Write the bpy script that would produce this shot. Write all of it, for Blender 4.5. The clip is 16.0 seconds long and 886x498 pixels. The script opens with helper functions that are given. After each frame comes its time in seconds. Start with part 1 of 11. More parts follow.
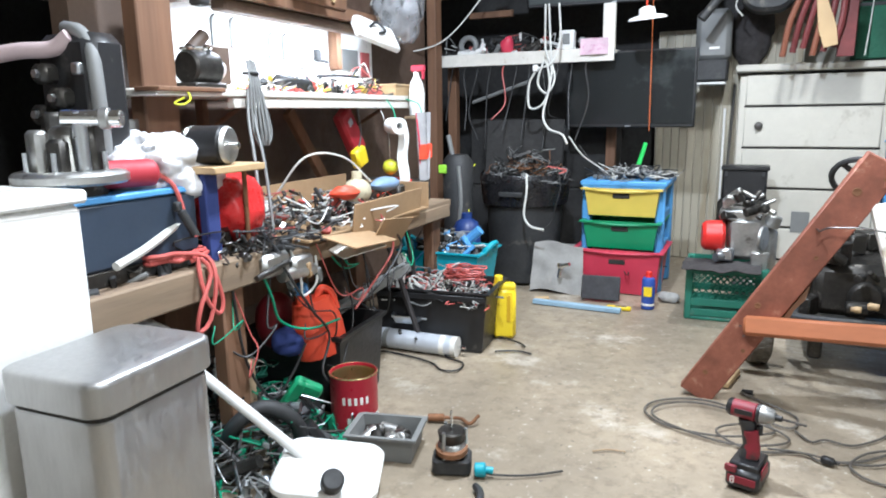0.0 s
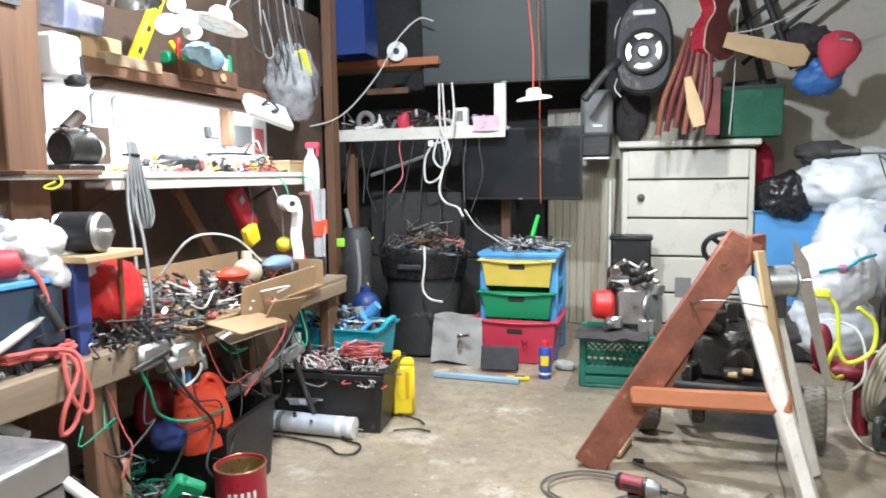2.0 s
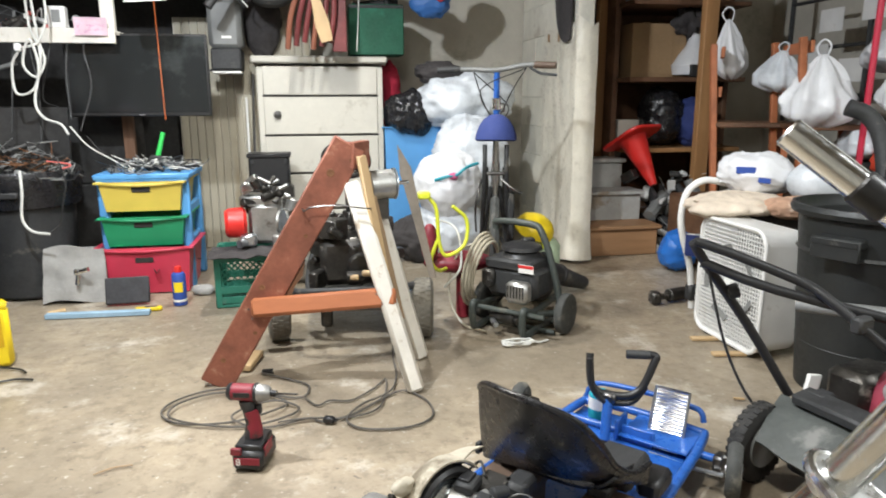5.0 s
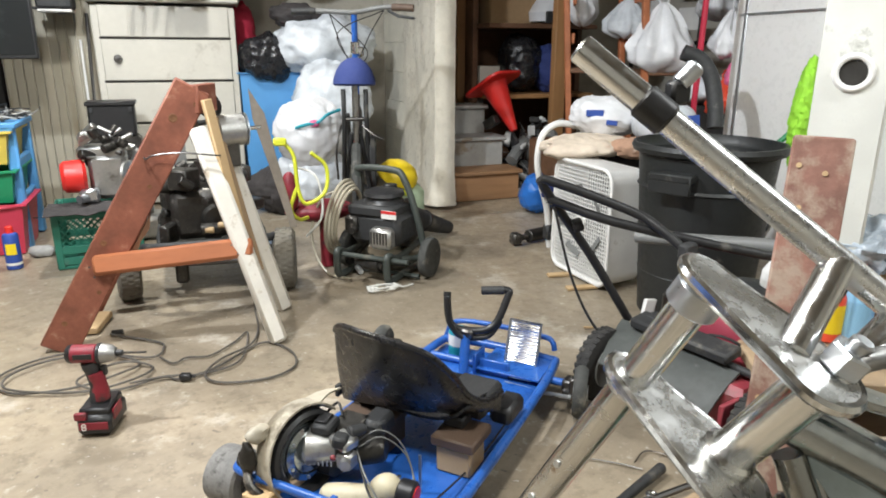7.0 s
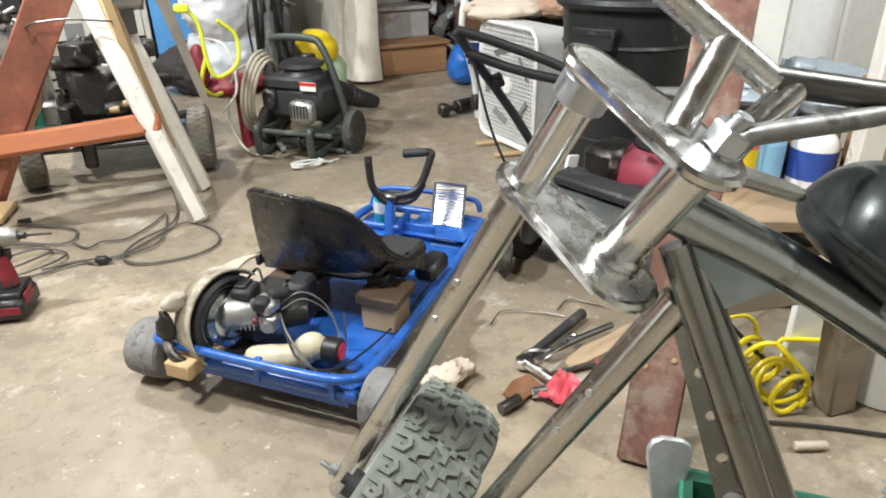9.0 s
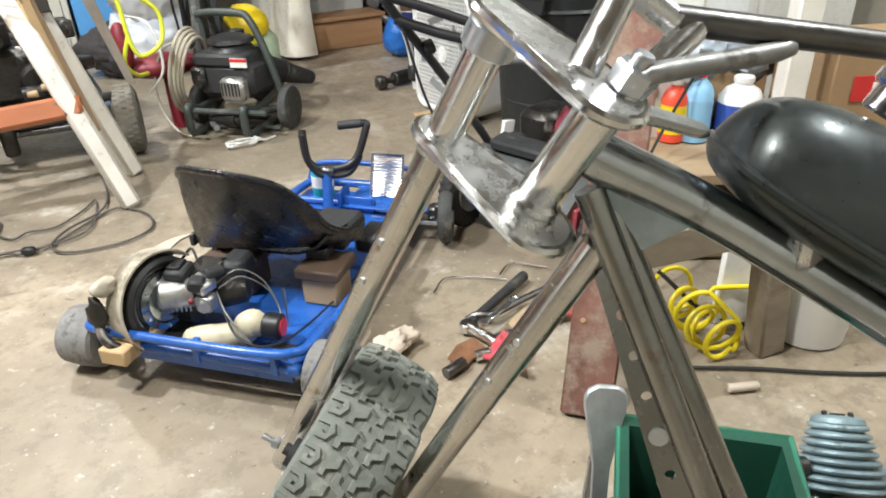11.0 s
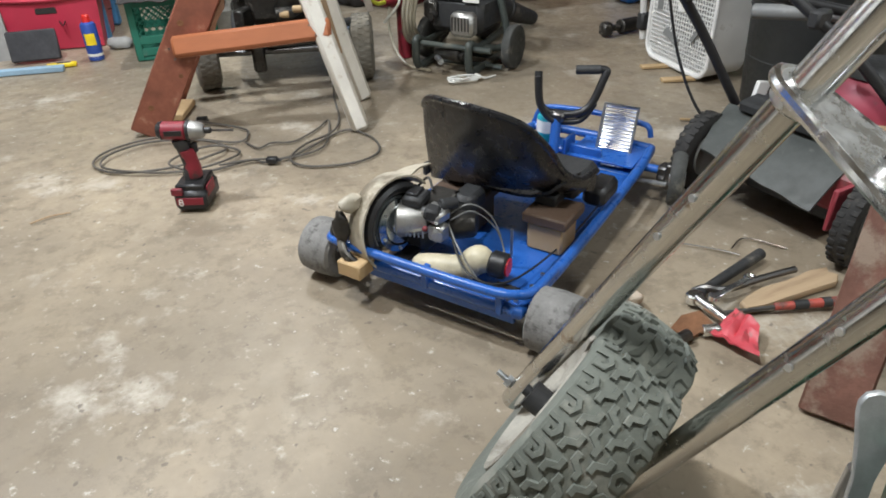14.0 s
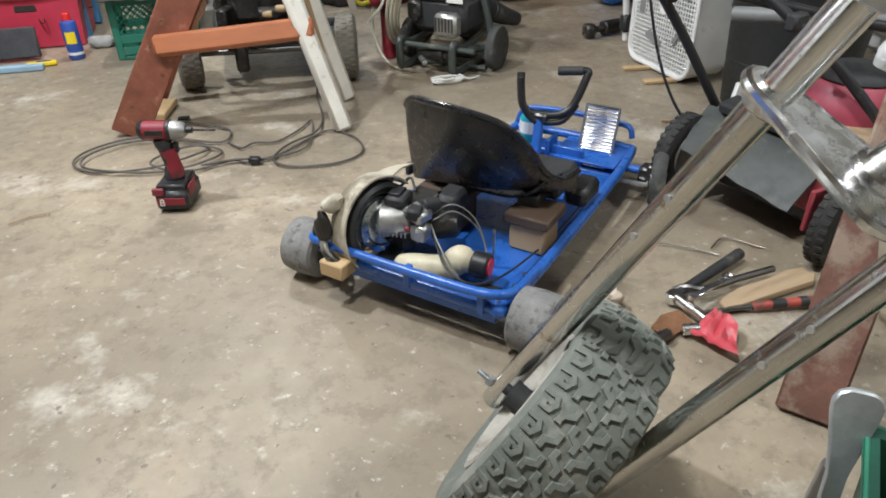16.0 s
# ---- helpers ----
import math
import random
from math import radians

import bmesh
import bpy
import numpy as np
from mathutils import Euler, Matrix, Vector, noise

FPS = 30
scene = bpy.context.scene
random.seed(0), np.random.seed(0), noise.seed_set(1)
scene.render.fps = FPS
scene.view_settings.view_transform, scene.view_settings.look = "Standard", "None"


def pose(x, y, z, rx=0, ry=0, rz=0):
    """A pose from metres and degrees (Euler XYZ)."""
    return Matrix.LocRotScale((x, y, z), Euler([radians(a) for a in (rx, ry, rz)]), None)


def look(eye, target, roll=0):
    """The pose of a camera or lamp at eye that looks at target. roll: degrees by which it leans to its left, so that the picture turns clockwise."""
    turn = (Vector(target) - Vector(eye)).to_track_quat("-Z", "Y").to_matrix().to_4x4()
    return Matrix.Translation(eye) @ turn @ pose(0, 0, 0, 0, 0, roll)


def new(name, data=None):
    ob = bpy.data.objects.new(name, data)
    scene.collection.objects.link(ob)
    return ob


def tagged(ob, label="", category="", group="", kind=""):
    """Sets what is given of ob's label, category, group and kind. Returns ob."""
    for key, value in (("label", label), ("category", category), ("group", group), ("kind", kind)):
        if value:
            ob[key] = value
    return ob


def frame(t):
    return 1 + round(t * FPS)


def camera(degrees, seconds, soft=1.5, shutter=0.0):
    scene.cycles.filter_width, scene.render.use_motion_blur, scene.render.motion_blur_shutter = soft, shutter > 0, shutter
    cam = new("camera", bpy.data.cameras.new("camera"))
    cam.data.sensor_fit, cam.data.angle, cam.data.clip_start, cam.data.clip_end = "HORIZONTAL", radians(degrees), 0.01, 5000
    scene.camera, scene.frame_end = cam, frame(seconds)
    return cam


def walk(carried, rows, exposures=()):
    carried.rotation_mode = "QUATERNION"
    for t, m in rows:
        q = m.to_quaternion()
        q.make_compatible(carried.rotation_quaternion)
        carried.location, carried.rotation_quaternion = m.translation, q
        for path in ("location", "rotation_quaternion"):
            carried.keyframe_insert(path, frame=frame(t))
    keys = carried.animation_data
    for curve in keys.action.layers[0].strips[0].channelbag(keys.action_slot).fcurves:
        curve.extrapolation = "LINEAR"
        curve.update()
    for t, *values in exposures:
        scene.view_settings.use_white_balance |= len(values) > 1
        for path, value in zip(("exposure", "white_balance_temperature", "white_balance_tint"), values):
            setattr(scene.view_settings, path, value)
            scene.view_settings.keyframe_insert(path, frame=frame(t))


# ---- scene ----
cam = camera(66.5, 16.0, 1.8, 0.3)
PATH = [
    (0, (0.661, 0.07, 0.995), (-0.172, 1.845, 0.601), -0.8),
    (0.5, (0.66, 0.08, 1.012), (-0.11, 1.901, 0.71), -0.9),
    (1, (0.689, 0.08, 1.039), (-0.035, 1.932, 0.825), -0.5),
    (1.5, (0.697, 0.091, 1.051), (0.051, 1.975, 0.872), -0.5),
    (2, (0.71, 0.1, 1.049), (0.119, 1.999, 0.835), -0.8),
    (2.5, (0.747, 0.116, 1.038), (0.327, 2.055, 0.786), -0.1),
    (3, (0.774, 0.13, 1.029), (0.478, 2.085, 0.732), -0.5),
    (3.5, (0.804, 0.136, 1.027), (0.676, 2.11, 0.737), 0.3),
    (4, (0.833, 0.143, 1.016), (0.855, 2.115, 0.684), 0.5),
    (4.5, (0.88, 0.143, 1.001), (1.068, 2.097, 0.622), -0.2),
    (5, (0.91, 0.155, 0.981), (1.249, 2.079, 0.55), -0.2),
    (5.2, (0.92, 0.156, 0.977), (1.301, 2.067, 0.526), -0.1),
    (7.3, (0.97, 0.141, 0.948), (1.666, 1.921, 0.36), 0.1),
    (7.5, (0.973, 0.142, 0.943), (1.662, 1.917, 0.334), -0.3),
    (8, (0.98, 0.135, 0.922), (1.659, 1.876, 0.208), -0.6),
    (8.5, (0.997, 0.127, 0.893), (1.755, 1.789, 0.079), -0.4),
    (8.7, (1.004, 0.128, 0.884), (1.775, 1.768, 0.038), -0.6),
    (10.8, (1.037, 0.118, 0.866), (1.946, 1.641, -0.057), -0.9),
    (11, (1.035, 0.11, 0.859), (1.933, 1.631, -0.08), -1.9),
    (11.5, (1.036, 0.112, 0.849), (1.934, 1.587, -0.159), -1.0),
    (12, (0.985, 0.146, 0.853), (1.671, 1.709, -0.189), -1.2),
    (12.5, (0.948, 0.174, 0.835), (1.455, 1.765, -0.266), -1.0),
    (13, (0.936, 0.179, 0.839), (1.391, 1.813, -0.22), -1.4),
    (13.5, (0.929, 0.18, 0.843), (1.359, 1.818, -0.222), -1.2),
    (14, (0.926, 0.181, 0.845), (1.343, 1.828, -0.21), -1.6),
    (14.5, (0.927, 0.18, 0.844), (1.36, 1.822, -0.212), -1.4),
    (15, (0.93, 0.18, 0.845), (1.374, 1.82, -0.211), -1.1),
    (15.5, (0.929, 0.18, 0.845), (1.377, 1.82, -0.209), -1.1),
    (16, (0.932, 0.176, 0.846), (1.39, 1.813, -0.209), -0.9),
]
EXPOSURES = [(0.0, 0.38, 6050, 10), (1.5, 0.46, 6150, 10), (3.0, 0.50, 6650, 10), (5.2, 0.44, 6750, 10), (7.4, 0.38, 6750, 10), (8.6, 0.48, 6750, 10), (11.5, 0.60, 6750, 10), (12.5, 0.28, 6700, 10), (13.5, 0.06, 6550, 10), (16.0, 0.08, 6500, 10)]
walk(cam, [(t, look(eye, target, roll)) for t, eye, target, roll in PATH], EXPOSURES)

# ---- building tools ----
rng = random.Random(7)


class Mesh:
    """Gathers vertices and faces of one part."""

    def __init__(self):
        self.v, self.f = [], []

    def add(self, verts, faces, m=None):
        k = len(self.v)
        self.v += [tuple(m @ Vector(p)) if m else tuple(p) for p in verts]
        self.f += [tuple(i + k for i in f) for f in faces]
        return self

    def box(self, c, s, m=None, bev=0.003):
        """A box of size s round c with chamfered edges."""
        h = [a / 2 for a in s]
        b = min(bev, min(h) * 0.45)
        verts, idx = [], {}
        for sx in (-1, 1):
            for sy in (-1, 1):
                for sz in (-1, 1):
                    for ax in range(3):
                        p = [sx * h[0], sy * h[1], sz * h[2]]
                        for o in range(3):
                            if o != ax:
                                p[o] -= (sx, sy, sz)[o] * b
                        idx[sx, sy, sz, ax] = len(verts)
                        verts.append((c[0] + p[0], c[1] + p[1], c[2] + p[2]))
        faces = []
        for ax in range(3):
            o1, o2 = [(1, 2), (2, 0), (0, 1)][ax]
            for s1 in (-1, 1):
                loop = []
                for a, d in ((-1, -1), (1, -1), (1, 1), (-1, 1)):
                    k = [0, 0, 0]
                    k[ax], k[o1], k[o2] = s1, a, d
                    loop.append(idx[k[0], k[1], k[2], ax])
                faces.append(loop if s1 > 0 else loop[::-1])
                for s2 in (-1, 1):
                    loop = []
                    for a, q in ((-1, o1), (1, o1), (1, o2), (-1, o2)):
                        k = [0, 0, 0]
                        k[ax], k[o1], k[o2] = a, s1, s2
                        loop.append(idx[k[0], k[1], k[2], q])
                    faces.append(loop if s1 * s2 < 0 else loop[::-1])
        for sx in (-1, 1):
            for sy in (-1, 1):
                for sz in (-1, 1):
                    loop = [idx[sx, sy, sz, a] for a in range(3)]
                    faces.append(loop if sx * sy * sz > 0 else loop[::-1])
        return self.add(verts, faces, m)

    def lathe(self, prof, n=20, m=None, a0=0.0, a1=360.0):
        """Turns (radius, height) points round z."""
        full = abs(a1 - a0) > 359.9
        cols = n if full else n + 1
        verts, faces = [], []
        for r, z in prof:
            for i in range(cols):
                a = radians(a0 + (a1 - a0) * i / n)
                verts.append((r * math.cos(a), r * math.sin(a), z))
        for j in range(len(prof) - 1):
            for i in range(n):
                p, q = i, (i + 1) % cols
                faces.append((j * cols + p, j * cols + q, (j + 1) * cols + q, (j + 1) * cols + p))
        if full and prof[0][0] > 1e-5:
            faces.append(tuple(range(cols))[::-1])
        if full and prof[-1][0] > 1e-5:
            k = (len(prof) - 1) * cols
            faces.append(tuple(range(k, k + cols)))
        return self.add(verts, faces, m)

    def open_lathe(self, prof, n=20, m=None):
        """As lathe, with no end caps: the profile runs out and back in."""
        verts, faces = [], []
        for r, z in prof:
            for i in range(n):
                a = 2 * math.pi * i / n
                verts.append((r * math.cos(a), r * math.sin(a), z))
        for j in range(len(prof) - 1):
            for i in range(n):
                q = (i + 1) % n
                faces.append((j * n + i, j * n + q, (j + 1) * n + q, (j + 1) * n + i))
        return self.add(verts, faces, m)

    def cyl(self, p0, p1, r0, r1=None, n=16, bev=0.0, m=None):
        """A rod from p0 to p1."""
        r1 = r0 if r1 is None else r1
        p0, p1 = Vector(p0), Vector(p1)
        d = p1 - p0
        q = Matrix.Translation(p0) @ d.to_track_quat("Z", "Y").to_matrix().to_4x4()
        L = d.length
        b = min(bev, L * 0.4, r0 * 0.6, r1 * 0.6)
        prof = [(r0, 0), (r1, L)] if b <= 0 else [(r0 - b, 0), (r0, b), (r1, L - b), (r1 - b, L)]
        return self.lathe(prof, n, (m @ q) if m else q)

    def tube(self, pts, r, n=8, steps=0, closed=False, m=None, cap=True):
        """A round bar along points; steps > 0 smooths the way between them."""
        P = [Vector(p) for p in pts]
        if steps:
            P = spline(P, steps, closed)
        N = len(P)
        R = r if isinstance(r, (list, tuple)) else [r] * N
        if len(R) != N:
            R = [R[min(len(R) - 1, int(i * len(R) / N))] for i in range(N)]
        T = []
        for i in range(N):
            a = P[(i - 1) % N] if (closed or i) else P[i]
            b = P[(i + 1) % N] if (closed or i < N - 1) else P[i]
            t = b - a
            T.append(t.normalized() if t.length > 1e-9 else Vector((0, 0, 1)))
        up = T[0].orthogonal().normalized()
        verts, faces = [], []
        for i in range(N):
            up = up - T[i] * up.dot(T[i])
            up = up.normalized() if up.length > 1e-6 else T[i].orthogonal().normalized()
            s = T[i].cross(up)
            for k in range(n):
                a = 2 * math.pi * k / n
                verts.append(P[i] + (up * math.cos(a) + s * math.sin(a)) * R[i])
        for i in range(N if closed else N - 1):
            j = (i + 1) % N
            for k in range(n):
                q = (k + 1) % n
                faces.append((i * n + k, i * n + q, j * n + q, j * n + k))
        if cap and not closed:
            faces.append(tuple(range(n))[::-1])
            faces.append(tuple(range((N - 1) * n, N * n)))
        return self.add(verts, faces, m)

    def ball(self, c, r, nu=16, nv=10, rough=0.0, scale=6.0, seed=0.0, m=None, flat=None, crease=0.0):
        """An ellipsoid, lumpy where rough > 0; flat: nothing sinks below that height."""
        r = (r, r, r) if isinstance(r, (int, float)) else r
        verts, faces = [], []
        for j in range(nv + 1):
            th = math.pi * j / nv
            for i in range(nu):
                a = 2 * math.pi * i / nu
                d = Vector((math.sin(th) * math.cos(a), math.sin(th) * math.sin(a), math.cos(th)))
                k = 1.0
                if rough:
                    q = Vector((d.x * r[0], d.y * r[1], d.z * r[2])) * scale + Vector((seed, seed * 1.7, 0))
                    k += rough * (noise.noise(q) + 0.5 * noise.noise(q * 2.3) + 0.3 * noise.noise(q * 5.1))
                if crease:
                    w = Vector((noise.noise(q * 0.8), noise.noise(q * 0.8 + Vector((9, 0, 0))), 0)) * 1.2
                    k += crease * ((1 - abs(noise.noise(q * 1.3 + w))) ** 6 + 0.5 * (1 - abs(noise.noise(q * 3.1 - w))) ** 6 - 0.45)
                p = [c[0] + d.x * r[0] * k, c[1] + d.y * r[1] * k, c[2] + d.z * r[2] * k]
                if flat is not None and p[2] < flat:
                    p[2] = flat + 0.0005 * (nv - j)
                verts.append(p)
        for j in range(nv):
            for i in range(nu):
                q = (i + 1) % nu
                faces.append((j * nu + i, (j + 1) * nu + i, (j + 1) * nu + q, j * nu + q))
        return self.add(verts, faces, m)

    def prism(self, poly, z0, z1, m=None, bev=0.0):
        """A flat outline in x, y made thick from z0 to z1."""
        n = len(poly)
        area = sum(poly[i][0] * poly[(i + 1) % n][1] - poly[(i + 1) % n][0] * poly[i][1] for i in range(n))
        poly = list(poly) if area > 0 else list(poly)[::-1]
        if bev > 0:
            cx, cy = sum(p[0] for p in poly) / n, sum(p[1] for p in poly) / n
            def shrink(p):
                d = Vector((p[0] - cx, p[1] - cy))
                k = max(0.0, 1 - bev / max(d.length, 1e-6))
                return cx + d.x * k, cy + d.y * k
            s = [shrink(p) for p in poly]
            rings = [(s, z0), (poly, z0 + bev), (poly, z1 - bev), (s, z1)]
        else:
            rings = [(poly, z0), (poly, z1)]
        verts = [(p[0], p[1], z) for ring, z in rings for p in ring]
        faces = [tuple(range(n))[::-1], tuple(range((len(rings) - 1) * n, len(rings) * n))]
        for j in range(len(rings) - 1):
            for i in range(n):
                q = (i + 1) % n
                faces.append((j * n + i, j * n + q, (j + 1) * n + q, (j + 1) * n + i))
        return self.add(verts, faces, m)

    def sheet(self, fn, nu, nv, thick=0.002, m=None):
        """A curved sheet, fn(u, v) for u, v from 0 to 1, with a thickness."""
        g = [[Vector(fn(i / nu, j / nv)) for i in range(nu + 1)] for j in range(nv + 1)]
        top, low = [], []
        for j in range(nv + 1):
            for i in range(nu + 1):
                du = g[j][min(i + 1, nu)] - g[j][max(i - 1, 0)]
                dv = g[min(j + 1, nv)][i] - g[max(j - 1, 0)][i]
                nn = du.cross(dv)
                nn = nn.normalized() if nn.length > 1e-9 else Vector((0, 0, 1))
                top.append(g[j][i] + nn * thick / 2)
                low.append(g[j][i] - nn * thick / 2)
        w, K = nu + 1, (nu + 1) * (nv + 1)
        faces = []
        for j in range(nv):
            for i in range(nu):
                a, b, c, d = j * w + i, j * w + i + 1, (j + 1) * w + i + 1, (j + 1) * w + i
                faces += [(a, b, c, d), (K + d, K + c, K + b, K + a)]
        rim = [i for i in range(w)] + [j * w + nu for j in range(1, nv + 1)] + [nv * w + i for i in range(nu - 1, -1, -1)] + [j * w for j in range(nv - 1, 0, -1)]
        for i in range(len(rim)):
            a, b = rim[i], rim[(i + 1) % len(rim)]
            faces.append((b, a, K + a, K + b))
        return self.add(top + low, faces, m)

    def data(self, name, mat, sharp=38):
        me = bpy.data.meshes.new(name)
        me.from_pydata(self.v, [], self.f)
        me.polygons.foreach_set("use_smooth", [True] * len(me.polygons))
        me.update()
        me.set_sharp_from_angle(angle=radians(sharp))
        if mat:
            me.materials.append(mat)
        return me


def spline(P, steps, closed=False):
    out, N = [], len(P)
    for i in range(N if closed else N - 1):
        a = P[(i - 1) % N] if (closed or i) else P[i] * 2 - P[i + 1]
        b, c = P[i], P[(i + 1) % N]
        d = P[(i + 2) % N] if (closed or i + 2 < N) else c * 2 - b
        for k in range(steps):
            t = k / steps
            out.append(0.5 * (2 * b + (c - a) * t + (2 * a - 5 * b + 4 * c - d) * t * t + (3 * b - a - 3 * c + d) * t ** 3))
    return out if closed else out + [P[-1]]


def thing(name, label, category, m=None, group="", kind=""):
    """An Empty at the base of a thing, to carry its parts."""
    ob = new(name)
    ob.empty_display_size = 0.05
    ob.matrix_world = m if m else Matrix()
    return tagged(ob, label, category, group, kind)


def part(name, mesh, mat, parent, label="", m=None, sharp=38):
    """One mesh as a part of a thing or of a part, in its parent's own axes."""
    ob = new(name, mesh.data(name, mat, sharp) if isinstance(mesh, Mesh) else mesh)
    ob.parent = parent
    if m:
        ob.matrix_basis = m
    return tagged(ob, label)


def solid(name, mesh, mat, label, category, m=None, group="", kind="", sharp=38):
    """A thing of one mesh."""
    ob = new(name, mesh.data(name, mat, sharp) if isinstance(mesh, Mesh) else mesh)
    if m:
        ob.matrix_world = m
    return tagged(ob, label, category, group, kind)


def axes(o, x, y=None, z=None):
    """A pose at o with its x axis along x (and z near z)."""
    x = Vector(x).normalized()
    z = Vector(z or (0, 0, 1))
    yy = z.cross(x).normalized()
    zz = x.cross(yy)
    return Matrix(((x.x, yy.x, zz.x, o[0]), (x.y, yy.y, zz.y, o[1]), (x.z, yy.z, zz.z, o[2]), (0, 0, 0, 1)))


def wire(pts, r=0.003, steps=6, n=6, m=None):
    return Mesh().tube(pts, r, n, steps, m=m)


def swell(mesh, pts, radii, steps=5, n=16):
    """A bar along points whose thickness changes smoothly; rounded ends."""
    P = spline([Vector((*p, r)) for p, r in zip(pts, radii)], steps)
    a, b = P[0], P[-1]
    lead = [(a.xyz - (P[1].xyz - a.xyz).normalized() * a.w * k, a.w * w) for k, w in ((0.62, 0.35), (0.45, 0.7), (0.2, 0.92))]
    tail = [(b.xyz - (P[-2].xyz - b.xyz).normalized() * b.w * k, b.w * w) for k, w in ((0.2, 0.92), (0.45, 0.7), (0.62, 0.35))]
    rows = lead + [(p.xyz, p.w) for p in P] + tail
    return mesh.tube([p for p, w in rows], [w for p, w in rows], n)


def stroke(pts, w):
    """The outline of a bar of width w along a bent line, with mitred corners."""
    L, R = [], []
    for i, (x, y) in enumerate(pts):
        a = Vector(pts[i]) - Vector(pts[i - 1]) if i else Vector(pts[1]) - Vector(pts[0])
        b = Vector(pts[i + 1]) - Vector(pts[i]) if i < len(pts) - 1 else a
        a, b = a.normalized(), b.normalized()
        m = (Vector((-a.y, a.x)) + Vector((-b.y, b.x))).normalized()
        k = w / 2 / max(0.4, m.dot(Vector((-a.y, a.x))))
        L.append((x + m.x * k, y + m.y * k))
        R.append((x - m.x * k, y - m.y * k))
    return L + R[::-1]


def coil(c, r, turns, lift=0.004, wob=0.2, seed=1, squash=(1, 1), n=14):
    """Points of a loose coil of cable."""
    g = random.Random(seed)
    pts = []
    for i in range(int(turns * n)):
        a = 2 * math.pi * i / n
        k = r * (1 + wob * (g.random() - 0.5))
        pts.append((c[0] + k * squash[0] * math.cos(a), c[1] + k * squash[1] * math.sin(a), c[2] + lift * (i / n) + 0.004 * g.random()))
    return pts

# ---- light ----
world = bpy.data.worlds.new("world")
scene.world = world
world.use_nodes = True
world.node_tree.nodes["Background"].inputs[0].default_value = (0.75, 0.85, 1.0, 1)
world.node_tree.nodes["Background"].inputs[1].default_value = 0.02


def lamp(name, kind, m, watts, colour=(1, 0.97, 0.9), size=0.1, size_y=None):
    d = bpy.data.lights.new(name, kind)
    d.energy, d.color = watts, colour
    if kind == "AREA":
        d.size = size
        if size_y:
            d.shape, d.size_y = "RECTANGLE", size_y
    else:
        d.shadow_soft_size = size
    ob = new(name, d)
    ob.matrix_world = m
    return ob


lamp("bench_bulb", "POINT", pose(0.05, 1.85, 2.5), 205, (0.92, 1, 1.10), 0.06)
lamp("shelf_strip_light", "AREA", pose(-1.035, 2.42, 1.338, 0, 22, 0), 9, (0.92, 1, 1.10), 0.05, 0.95)
rl = lamp("room_bulb", "SPOT", pose(0.74, 3.50, 2.35), 104, (0.99, 1, 0.985), 0.08)
rl.data.spot_size, rl.data.spot_blend = math.radians(124), 0.7
# Unseen lamp added to brighten the foreground, placed by the tank's highlight.
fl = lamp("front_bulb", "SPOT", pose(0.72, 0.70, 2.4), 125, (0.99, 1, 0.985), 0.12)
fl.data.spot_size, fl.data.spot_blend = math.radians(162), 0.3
# Unseen lamp added to brighten the right side; the paddle's shadow hints at one.
sl = lamp("side_bulb", "SPOT", pose(2.9, 0.15, 2.2), 80, (0.94, 1, 1.03), 0.1)
sl.data.spot_size, sl.data.spot_blend = math.radians(160), 0.3

